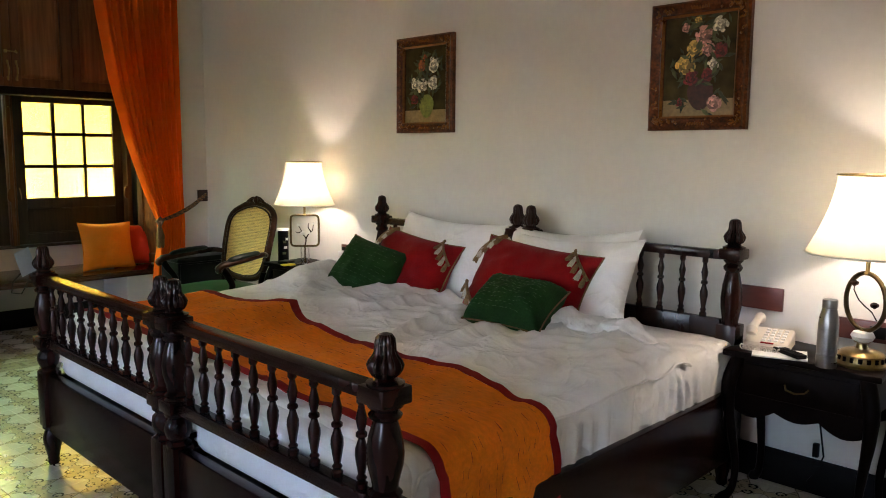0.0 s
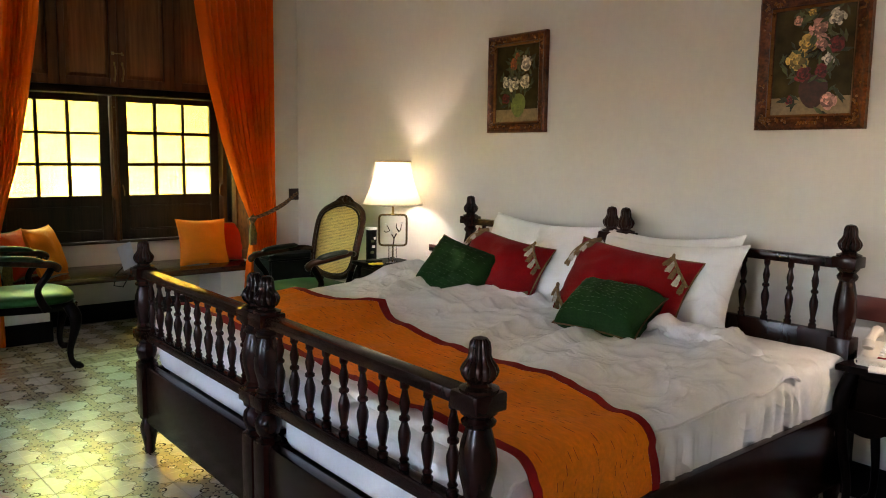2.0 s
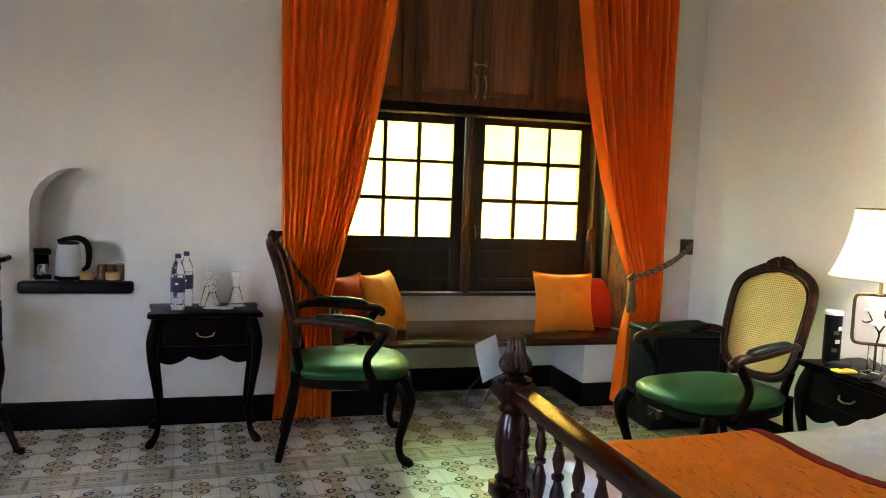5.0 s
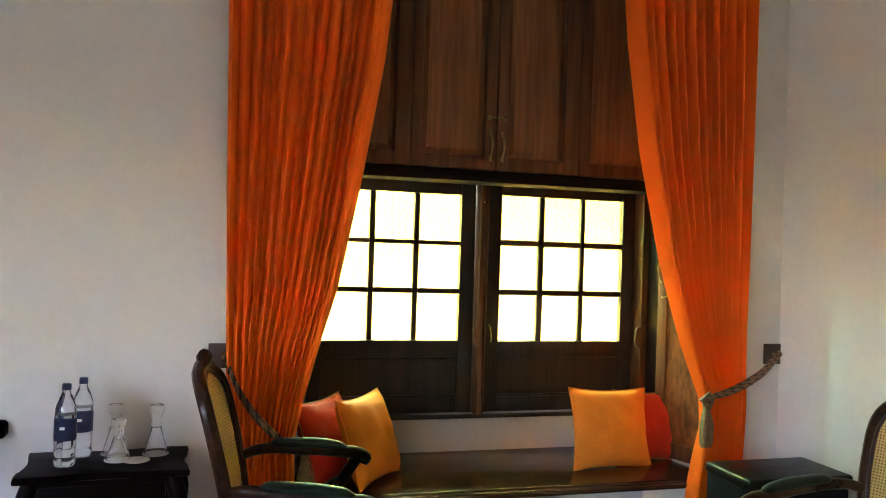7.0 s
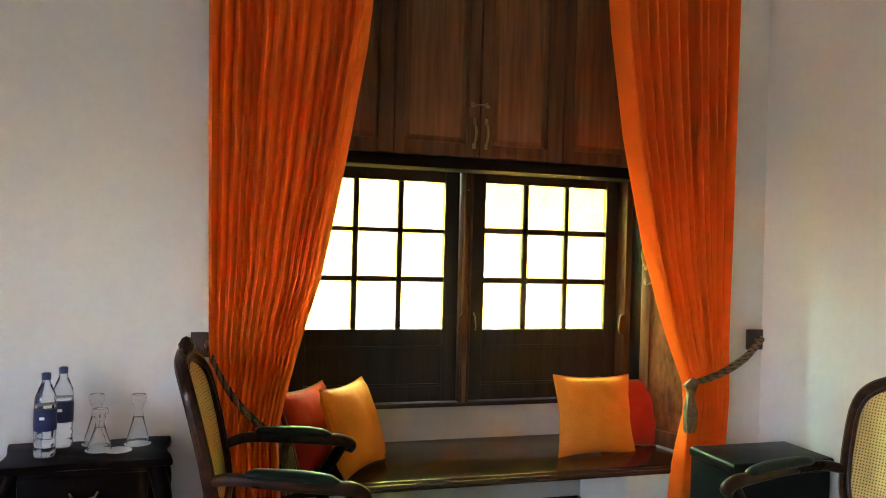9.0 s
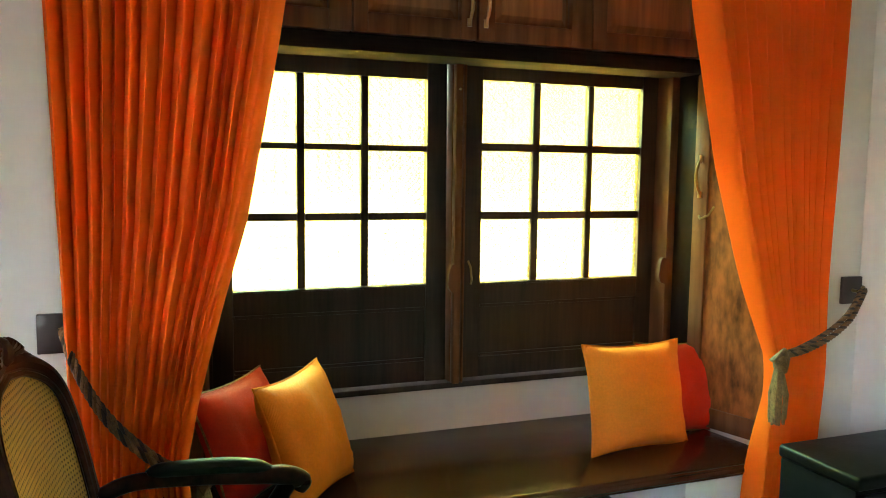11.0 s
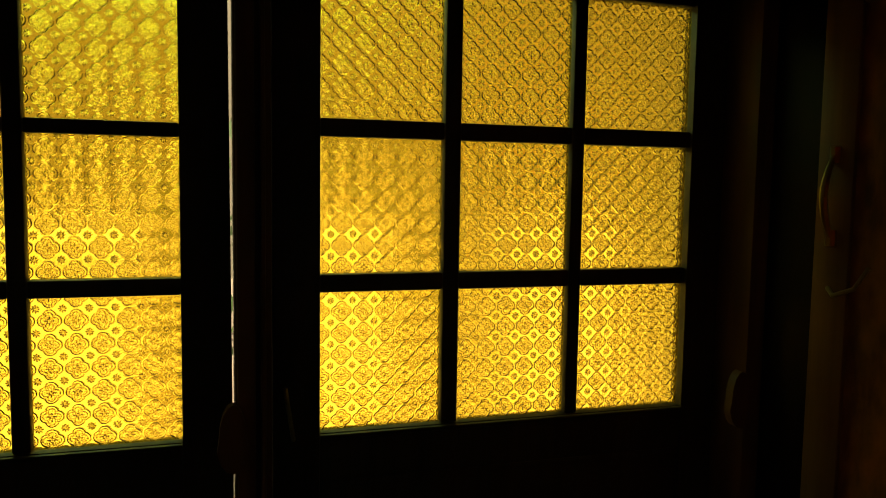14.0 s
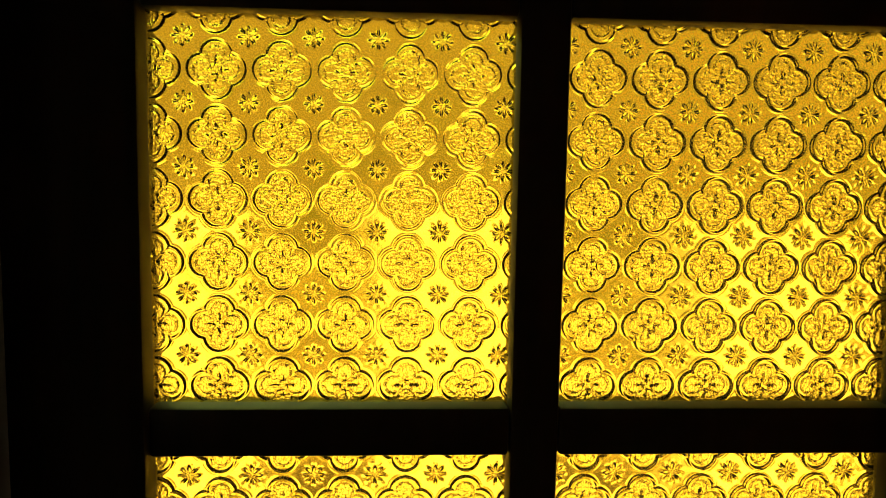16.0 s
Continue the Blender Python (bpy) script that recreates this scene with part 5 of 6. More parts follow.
def cabriole(h, out=(1, 1), r=0.022):
    """A cabriole leg as one bent, tapering bar; out is the corner that it bows towards."""
    o = Vector((out[0], out[1], 0)).normalized()
    prof = [(1.0, 0.000, 1.25), (0.93, 0.012, 1.35), (0.82, 0.026, 1.30), (0.66, 0.024, 1.05), (0.46, 0.010, 0.80), (0.28, -0.002, 0.68), (0.14, 0.000, 0.62), (0.07, 0.010, 0.72), (0.035, 0.026, 0.95), (0.012, 0.034, 1.0), (0.0, 0.034, 0.85)]
    return sweep(*curve([o * d * 1.6 + Vector((0, 0, h * t)) for t, d, k in prof], [r * k for t, d, k in prof], 3), 12)


def side_table(name, m, w, d, h, label, group):
    """A small table with a drawer, a scalloped apron and cabriole legs; its front faces local -y."""
    th = thing(name, m, label, "side table", group)
    n = 10
    pts = []
    corners = [(-w / 2, -d / 2), (w / 2, -d / 2), (w / 2, d / 2), (-w / 2, d / 2)]
    for (a, b), (c, e) in zip(corners, corners[1:] + corners[:1]):
        for k in range(n):
            t = k / n
            s = 0.008 * math.sin(math.pi * t) - 0.006 * math.cos(2 * math.pi * t)
            nx, ny = (e - b), -(c - a)
            q = math.hypot(nx, ny)
            pts.append((a + (c - a) * t - nx / q * s, b + (e - b) * t - ny / q * s))
    part("top", outline_slab(pts, h - 0.026, h, 0.007), M_DARK, th)
    hb = 0.215
    part("case", box(-w / 2 + 0.035, w / 2 - 0.035, -d / 2 + 0.03, d / 2 - 0.02, h - 0.026 - hb + 0.06, h - 0.027, 0.004), M_DARK, th)
    dr = part("drawer", box(-w / 2 + 0.075, w / 2 - 0.075, -d / 2 + 0.020, -d / 2 + 0.032, h - 0.175, h - 0.045, 0.006), M_DARK, th)
    part("handle", sweep([(-0.045, -d / 2 + 0.018, h - 0.105), (-0.035, -d / 2 + 0.002, h - 0.118), (0, -d / 2 - 0.004, h - 0.125), (0.035, -d / 2 + 0.002, h - 0.118), (0.045, -d / 2 + 0.018, h - 0.105)], 0.004, 6), M_BRASS, dr)
    for yy in (-d / 2 + 0.028, d / 2 - 0.032):
        top, x0, x1 = h - 0.175, -w / 2 + 0.04, w / 2 - 0.04
        o = [(x0, top), (x1, top)]
        for k in range(25):
            t = k / 24
            x = x1 + (x0 - x1) * t
            z = h - 0.235 - 0.028 * abs(math.sin(3 * math.pi * t)) - 0.012 * math.cos(2 * math.pi * t)
            o.append((x, z))
        part("apron", prism_xz(o, yy, yy + 0.014), M_DARK, th)
    for sx in (-1, 1):
        for sy in (-1, 1):
            leg = part("leg", cabriole(h - 0.03, (sx, sy), 0.023), M_DARK, th)
            leg.location = (sx * (w / 2 - 0.052), sy * (d / 2 - 0.046), 0)
    return th


side_table("side_table", pose(-1.635, -0.835, 0, 0, 0, 3), 0.565, 0.345, 0.695, "dark carved wooden side table with a drawer, by the wall", "")
side_table("bedside_table", pose(1.245, -5.82, 0, 0, 0, -90), 0.58, 0.36, ZN, "dark wooden bedside table with cabriole legs and a drawer", "bedside tables")
side_table("bedside_table", pose(1.245, -2.42, 0, 0, 0, -90), 0.60, 0.36, ZN, "dark wooden bedside table with cabriole legs and a drawer", "bedside tables")

# ---- armchairs ----


def back_outline(s, w, z0, z1):
    """Outline of the chair back, s round from 0 to 1: a shield with a rounded, stepped head."""
    a = 2 * math.pi * s
    c, q = math.cos(a), math.sin(a)
    e = 4.6
    x = math.copysign(abs(c) ** (2 / e), c) * w / 2
    z = math.copysign(abs(q) ** (2 / e), q)
    zc, zr = (z0 + z1) / 2, (z1 - z0) / 2
    x *= 0.90 + 0.10 * (z + 1) / 2
    return x, zc + z * zr + (0.020 * math.cos(min(1, abs(x) / (w / 2)) * math.pi) if z > 0 else -0.012 * math.cos(min(1, abs(x) / (w / 2)) * math.pi))


def armchair(m, label, box_pad=False):
    th = thing("armchair", m, label, "armchair", "armchairs by the window")
    # seat: sprung cushion over a carved rail; front is local -y

    def seat_plan(k, n, grow=0.0):
        a = 2 * math.pi * k / n
        c, q = math.cos(a), math.sin(a)
        e = 3.4
        x = math.copysign(abs(c) ** (2 / e), c) * (0.30 + grow)
        y = math.copysign(abs(q) ** (2 / e), q) * (0.265 + grow)
        return x * (1 - 0.14 * (y + 0.265) / 0.53), y - (0.02 * (1 - (x / 0.3) ** 2) if y < 0 else 0)

    n = 40
    secs = []
    for z, g in ((0.365, -0.006), (0.385, 0.0), (0.400, 0.002), (0.412, -0.003)):
        secs.append([(*seat_plan(k, n, g), z) for k in range(n)])
    part("seat_rail", loft(secs), M_DARK, th)
    secs = []
    for z, g in ((0.405, -0.012), (0.425, 0.004), (0.445, 0.004), (0.462, -0.012), (0.478, -0.06), (0.488, -0.13), (0.491, -0.22)):
        secs.append([(*seat_plan(k, n, g), z) for k in range(n)])
    part("seat_pad", loft(secs), M_SATIN, th, "green satin seat pad", auto=80)
    # carved shell in the middle of the front rail and scrolls at its corners
    sh = None
    for k in range(7):
        a = math.pi * (k / 6)
        sh = join(sh, sweep([(0, -0.292, 0.375), (0.05 * math.cos(a), -0.300, 0.375 - 0.038 * math.sin(a))], [0.006, 0.010], 6))
    part("shell_carving", sh, M_CARVE, th)
    for sx in (-1, 1):
        fl = part("front_leg", cabriole(0.40, (sx, -1), 0.027), M_DARK, th)
        fl.location = (sx * 0.268, -0.235, 0)
        part("back_leg", sweep(*curve([(sx * 0.215, 0.235, 0.44), (sx * 0.215, 0.245, 0.30), (sx * 0.22, 0.285, 0.10), (sx * 0.225, 0.305, 0.0)], [0.022, 0.022, 0.018, 0.016]), 10), M_DARK, th)
    # back, leaning

    def lean(x, y, z):
        return (x, 0.235 + y + (z - 0.44) * 0.20 + 0.04 * max(0, (z - 0.75)) - 0.05 * (x / 0.26) ** 2 * 0.6, z)

    z0, z1, w = 0.505, 1.03, 0.50
    K = 72
    ring = [lean(back_outline(k / K, w, z0, z1)[0], 0, back_outline(k / K, w, z0, z1)[1]) for k in range(K)]
    bf = part("back_frame", sweep(ring, 0.021, 10, closed=True), M_CARVE, th, "carved brown wooden back frame")
    inner = [lean(back_outline(k / K, w - 0.045, z0 + 0.022, z1 - 0.022)[0], -0.014, back_outline(k / K, w - 0.045, z0 + 0.022, z1 - 0.022)[1]) for k in range(K)]
    part("bead", sweep(inner, 0.007, 8, closed=True), M_CARVE, bf)
    # cane panel: a closed sheet with woven strands standing proud
    secs = []
    for g, y in ((0.03, 0.004), (0.03, -0.004)):
        secs.append([lean(back_outline(k / K, w - g, z0 + g / 2, z1 - g / 2)[0], y, back_outline(k / K, w - g, z0 + g / 2, z1 - g / 2)[1]) for k in range(K)])
    part("cane_panel", loft(secs), M_CANEW, th, "woven yellow cane panel", auto=20)
    # uprights that carry the back
    for sx in (-1, 1):
        part("back_support", sweep([lean(sx * 0.205, 0.0, 0.40), lean(sx * 0.20, 0, 0.47), lean(sx * 0.212, 0, 0.56)], [0.022, 0.020, 0.021], 10), M_DARK, th)
    # crest: leaves and scrolls
    cz = z1 + 0.030
    cr = part("crest", lathe([(0.004, cz - 0.02), (0.022, cz), (0.024, cz + 0.02), (0.014, cz + 0.04), (0.003, cz + 0.047)], 8, lean(0, -0.012, cz)[:2]), M_CARVE, th, "carved leaf crest")
    for sx in (-1, 1):
        for k in range(5):
            a = 0.25 + 0.28 * k
            part("leaf", sweep([lean(sx * 0.012, -0.01, cz), lean(sx * (0.03 + 0.012 * k), -0.022, cz + 0.034 * math.cos(a)), lean(sx * (0.05 + 0.014 * k), -0.012, cz + 0.024 * math.cos(a * 1.5))], [0.010, 0.011, 0.004], 7), M_CARVE, cr)
        part("scroll", sweep([lean(sx * 0.06, -0.006, cz - 0.002), lean(sx * 0.11, -0.012, cz - 0.012), lean(sx * 0.155, -0.008, cz - 0.026)], [0.013, 0.011, 0.005], 7), M_CARVE, cr)
    for sx in (-1, 1):
        arm = part("arm", sweep(*curve([lean(sx * 0.232, -0.01, 0.685), (sx * 0.270, 0.18, 0.700), (sx * 0.300, 0.05, 0.690), (sx * 0.310, -0.08, 0.678), (sx * 0.313, -0.140, 0.672), (sx * 0.318, -0.178, 0.652), (sx * 0.318, -0.172, 0.628)], [0.018, 0.020, 0.021, 0.022, 0.025, 0.024, 0.016]), 12), M_CARVE, th)
        part("arm_pad", sweep(*curve([(sx * 0.276, 0.155, 0.714), (sx * 0.286, 0.12, 0.718), (sx * 0.303, 0.0, 0.712), (sx * 0.309, -0.07, 0.702), (sx * 0.311, -0.108, 0.692)], [0.012, 0.024, 0.026, 0.024, 0.012]), 12, flat=0.8), M_ARMPAD, arm, "dark green padded armrest")
        part("arm_support", sweep(*curve([(sx * 0.314, -0.155, 0.66), (sx * 0.322, -0.120, 0.60), (sx * 0.306, -0.075, 0.52), (sx * 0.290, -0.090, 0.44), (sx * 0.280, -0.12, 0.38)], [0.020, 0.021, 0.019, 0.023, 0.027]), 12), M_DARK, arm)
    return th


def cane_material():
    """Woven cane: strands both ways over a darker ground."""
    m = mat("woven_cane", (0.64, 0.41, 0.115), 0.45, vary=0.12, scale=10, bscale=90)
    nt = m.node_tree
    b = nt.nodes["Principled BSDF"]
    base = b.inputs["Base Color"].links[0].from_socket
    tc = nt.nodes.new("ShaderNodeTexCoord")
    sp = nt.nodes.new("ShaderNodeSeparateXYZ")
    nt.links.new(tc.outputs["Object"], sp.inputs[0])

    def strand(s, per):
        return math_node(nt, "ABSOLUTE", math_node(nt, "SINE", math_node(nt, "MULTIPLY", s, math.pi / per)))

    a, c = strand(sp.outputs["X"], 0.011), strand(sp.outputs["Z"], 0.011)
    h = math_node(nt, "MAXIMUM", a, c)
    hole = math_node(nt, "LESS_THAN", h, 0.62)
    mx = nt.nodes.new("ShaderNodeMix")
    mx.data_type = "RGBA"
    nt.links.new(hole, mx.inputs["Factor"])
    nt.links.new(base, mx.inputs["A"])
    mx.inputs["B"].default_value = (0.05, 0.025, 0.008, 1)
    nt.links.new(mx.outputs["Result"], b.inputs["Base Color"])
    bp = nt.nodes.new("ShaderNodeBump")
    bp.inputs["Strength"].default_value, bp.inputs["Distance"].default_value = 0.6, 0.002
    nt.links.new(h, bp.inputs["Height"])
    nt.links.new(bp.outputs["Normal"], b.inputs["Normal"])
    return m


M_CANEW = cane_material()
M_ARMPAD = mat("dark_green_leather", (0.004, 0.012, 0.007), 0.42, vary=0.2, scale=12, bscale=90, bump=0.08, spec=0.25)
armchair(pose(-0.905, -1.13, 0, 0, 0, 84) @ Matrix.Diagonal((1.0, 1.11, 1.03, 1.0)), "dark carved armchair with cane back and green seat beside the bench")
armchair(pose(0.805, -1.857, 0, 0, 0, 281) @ Matrix.Diagonal((1.0, 1.20, 1.0, 1.0)), "dark carved armchair with cane back and green seat near the bed")


def black_chest():
    th = thing("low_cabinet", pose(1.15, -1.00, 0), "low black cabinet with a padded leather top, behind the armchair", "cabinet")
    part("body", box(-0.255, 0.255, -0.145, 0.150, 0.0, 0.553, 0.008), M_BLACK, th)
    part("door", box(-0.240, 0.240, -0.160, -0.146, 0.03, 0.54, 0.005), M_BLACK, th)
    part("leather_top", box(-0.265, 0.265, -0.162, 0.155, 0.553, 0.597, 0.014, seg=3), M_LEATHER, th, "black leather top")
    return th


black_chest()

# ---- pictures on the bed wall ----


def painting(y0, y1, z0, z1, seed, blooms, vase, label):
    th = thing("framed_painting", pose(XR, (y0 + y1) / 2, (z0 + z1) / 2, 0, 0, -90), label, "painting", "paintings on the bed wall")
    w, h = abs(y1 - y0), z1 - z0
    fw = 0.066
    # moulded frame: profile swept round a rectangle with mitred corners
    prof = [(0.0, 0.0), (0.0, 0.028), (0.010, 0.036), (0.020, 0.030), (0.034, 0.020), (0.046, 0.018), (0.054, 0.026), (0.060, 0.022), (fw, 0.012), (fw, 0.0)]
    bm = bmesh.new()
    rings = []
    for i, d in prof:
        a, b = w / 2 - i, h / 2 - i
        rings.append([bm.verts.new((x, -d - 0.002, z)) for x, z in ((-a, -b), (a, -b), (a, b), (-a, b))])
    for p, q in zip(rings, rings[1:]):
        for k in range(4):
            bm.faces.new((p[k], p[(k + 1) % 4], q[(k + 1) % 4], q[k]))
    fr = part("frame", bm, M_GOLD, th, "carved red-brown wooden frame")
    rnd = random.Random(seed)
    for sx in (-1, 1):
        for sz in (-1, 1):
            cv = None
            for k in range(26):
                # small curled leaves crowd the corners and thin out along the sides
                run = abs(rnd.gauss(0, 0.30))
                along = k % 2
                x = sx * (w / 2 - 0.033 - (0.40 * w * run if along else rnd.uniform(-0.012, 0.012)))
                z = sz * (h / 2 - 0.033 - (0.40 * h * run if not along else rnd.uniform(-0.012, 0.012)))
                if along:
                    z += rnd.uniform(-0.012, 0.012)
                else:
                    x += rnd.uniform(-0.012, 0.012)
                a, ln = rnd.uniform(0, 6.28), rnd.uniform(0.007, 0.014)
                p = [(x + ln * math.cos(a + 0.7 * n) * (1 - n / 4), -0.021 - 0.0045 * n, z + ln * math.sin(a + 0.7 * n) * (1 - n / 4)) for n in range(4)]
                cv = join(cv, sweep(p, [0.0045, 0.0055, 0.0045, 0.002], 5))
            tagged(part("corner_carving", cv, M_GILT, fr, "worn gilt carving"), kind="stuff")
    for sz in (-1, 1):
        cv = None
        for k in range(7):
            cv = join(cv, sweep([((k - 3) * 0.012, -0.022, sz * (h / 2 - 0.034)), ((k - 3) * 0.014, -0.031, sz * (h / 2 - 0.026 + 0.002 * abs(k - 3)))], [0.006, 0.004], 5))
        tagged(part("shell_carving", cv, M_GILT, fr, "worn gilt carving"), kind="stuff")
    gl = None
    for i0, i1 in ((0.056, 0.0655),):
        a0, b0, a1, b1 = w / 2 - i0, h / 2 - i0, w / 2 - i1, h / 2 - i1
        gl = bmesh.new()
        o = [gl.verts.new((x, -0.030, z)) for x, z in ((-a0, -b0), (a0, -b0), (a0, b0), (-a0, b0))]
        q = [gl.verts.new((x, -0.020, z)) for x, z in ((-a1, -b1), (a1, -b1), (a1, b1), (-a1, b1))]
        for k in range(4):
            gl.faces.new((o[k], o[(k + 1) % 4], q[(k + 1) % 4], q[k]))
    part("gilt_slip", gl, M_GILT, fr, "gilt inner edge")
    cw, ch = w / 2 - fw + 0.004, h / 2 - fw + 0.004
    part("canvas", box(-cw, cw, -0.013, -0.005, -ch, ch), M_CANVAS, th, "dark oil canvas")
    part("table_band", box(-cw, cw, -0.0145, -0.0132, -ch, -ch * 0.66), M_CLOTHP, th)
    # painted vase, leaves and blossoms as flat dabs
    part("vase", prism_xz([(vase[0] + 0.062 * c * k, vase[1] + z) for c, z, k in [(math.cos(a), 0.072 * math.sin(a), 1.0 + 0.2 * math.sin(a)) for a in [2 * math.pi * q / 18 for q in range(18)]]], -0.0160, -0.0147), M_VASEP if vase[2] else M_VASEG, th)
    lf = None
    for k in range(84):
        bx, bz, br, bc = blooms[k % len(blooms)]
        a = rnd.uniform(0, 6.28)
        x, z = bx + math.cos(a) * br * 1.4, bz + math.sin(a) * br * 1.4
        ln = rnd.uniform(0.015, 0.035)
        b2 = rnd.uniform(0, 6.28)
        o = [(x + ln * math.cos(b2), z + ln * math.sin(b2)), (x + 0.3 * ln * math.cos(b2 + 1.57), z + 0.3 * ln * math.sin(b2 + 1.57)), (x - ln * math.cos(b2), z - ln * math.sin(b2)), (x - 0.3 * ln * math.cos(b2 + 1.57), z - 0.3 * ln * math.sin(b2 + 1.57))]
        lf = join(lf, prism_xz(o, -0.0158 - 0.00003 * k, -0.0135))
    tagged(part("painted_leaves", lf, M_LEAFP, th), kind="stuff")
    for bx, bz, br, bc in blooms:
        bm = None
        depth = 0
        for count, at, size in ((13, 0.80, 0.36), (11, 0.56, 0.32), (8, 0.32, 0.26), (5, 0.12, 0.18)):
            for k in range(count):
                a = 2 * math.pi * k / count + rnd.uniform(-0.4, 0.4)
                q = at * rnd.uniform(0.75, 1.2)
                cx, cz = bx + br * q * math.cos(a), bz + br * q * math.sin(a)
                s = br * size * rnd.uniform(0.7, 1.15)
                o = []
                for n in range(8):
                    t = 2 * math.pi * n / 8
                    e, g = s * 0.62 * math.cos(t) * rnd.uniform(0.85, 1.15), s * math.sin(t) * rnd.uniform(0.85, 1.15)
                    o.append((cx + e * math.cos(a) - g * math.sin(a), cz + e * math.sin(a) + g * math.cos(a)))
                depth += 1
                bm = join(bm, prism_xz(o, -0.0160 - 0.00008 * depth, -0.0140))
        part("painted_bloom", bm, bc, th, smooth=False)
    return th


M_CANVAS = mat("oil_canvas", (0.012, 0.009, 0.004), 0.5, scale=4, bscale=14, bump=0.15, colour2=(0.080, 0.058, 0.020), spec=0.10)
M_CLOTHP = mat("painted_table", (0.26, 0.18, 0.085), 0.5, vary=0.3, scale=14, bscale=60)
M_VASEG = mat("painted_green_vase", (0.15, 0.19, 0.040), 0.5, vary=0.35, scale=24, bscale=80)
M_VASEP = mat("painted_red_vase", (0.055, 0.014, 0.008), 0.5, vary=0.4, scale=30, bscale=80)
M_LEAFP = mat("painted_leaf", (0.060, 0.075, 0.024), 0.5, vary=0.5, scale=30, bscale=80)
M_BW = mat("painted_white", (0.62, 0.57, 0.44), 0.5, vary=0.35, scale=50, bscale=120)
M_BP = mat("painted_pink", (0.56, 0.27, 0.22), 0.5, vary=0.4, scale=50, bscale=120)
M_BR = mat("painted_red", (0.17, 0.012, 0.012), 0.5, vary=0.5, scale=50, bscale=120)
M_BY = mat("painted_yellow", (0.58, 0.38, 0.09), 0.5, vary=0.4, scale=50, bscale=120)
M_BO = mat("painted_orange", (0.36, 0.085, 0.020), 0.5, vary=0.4, scale=50, bscale=120)
for md in (M_BW, M_BP, M_BR, M_BY, M_BO, M_LEAFP):
    # every dab of paint has its own shade
    ntd = md.node_tree
    bd = ntd.nodes["Principled BSDF"]
    geo = ntd.nodes.new("ShaderNodeNewGeometry")
    hs = ntd.nodes.new("ShaderNodeHueSaturation")
    ntd.links.new(bd.inputs["Base Color"].links[0].from_socket, hs.inputs["Color"])
    ntd.links.new(math_node(ntd, "MULTIPLY_ADD", geo.outputs["Random Per Island"], 1.15, 0.25), hs.inputs["Value"])
    ntd.links.new(hs.outputs["Color"], bd.inputs["Base Color"])
painting(-3.15, -3.643, 1.562, 2.148, 1, [(-0.085, 0.012, 0.038, M_BW), (-0.025, -0.002, 0.044, M_BW), (0.070, 0.010, 0.040, M_BW), (0.075, 0.115, 0.046, M_BW), (-0.030, 0.115, 0.034, M_BO), (-0.095, -0.085, 0.034, M_BR), (0.0, 0.165, 0.020, M_BO)], (0.012, -0.130, 0), "framed flower painting with white blooms in a green vase")
painting(-4.945, -5.42, 1.552, 2.130, 2, [(0.095, 0.175, 0.034, M_BW), (0.022, 0.138, 0.040, M_BP), (-0.068, 0.175, 0.020, M_BP), (-0.010, 0.205, 0.018, M_BY), (-0.025, 0.083, 0.042, M_BY), (-0.062, 0.010, 0.048, M_BY), (0.040, 0.076, 0.036, M_BP), (0.100, 0.062, 0.034, M_BR), (0.070, 0.006, 0.026, M_BW), (-0.036, -0.050, 0.036, M_BR), (0.042, -0.042, 0.030, M_BR), (0.078, -0.170, 0.038, M_BP), (-0.090, -0.160, 0.018, M_BR)], (0.012, -0.128, 1), "framed flower painting with pink and yellow roses")

# ---- things on the bed wall and the bedside tables ----


def socket_panel(y0, y1, z0, z1, label, n):
    th = thing("socket_panel", pose(XR, 0, 0), label, "socket panel", "socket panels")
    part("board", box(-0.018, 0, min(y0, y1), max(y0, y1), z0, z1, 0.003), M_REDWOOD, th)
    for k in range(n):
        y = y0 + (y1 - y0) * (k + 0.5) / n
        part("socket", box(-0.024, -0.018, y - 0.03, y + 0.03, z0 + 0.018, z1 - 0.018, 0.002), M_BLACK, th)
    return th


socket_panel(-5.38, -5.620, 0.768, 0.868, "red-brown wooden wall panel beside the headboard", 0)
socket_panel(-5.845, -6.15, 0.700, 0.785, "red-brown wooden socket board over the bedside table", 1)
far_board = socket_panel(-2.555, -2.785, 0.700, 0.795, "red-brown wooden socket board over the bedside table", 3)
part("plug", box(-0.062, -0.024, -2.625, -2.572, 0.715, 0.752, 0.006), M_WHITE, far_board, "white charger plug")
part("plug", lathe([(0.0, 0.0), (0.019, 0.0), (0.020, 0.012), (0.014, 0.034), (0.0, 0.036)], 14), M_BLACK, far_board, "black round plug", m=pose(-0.024, -2.742, 0.746, 0, -90, 0))


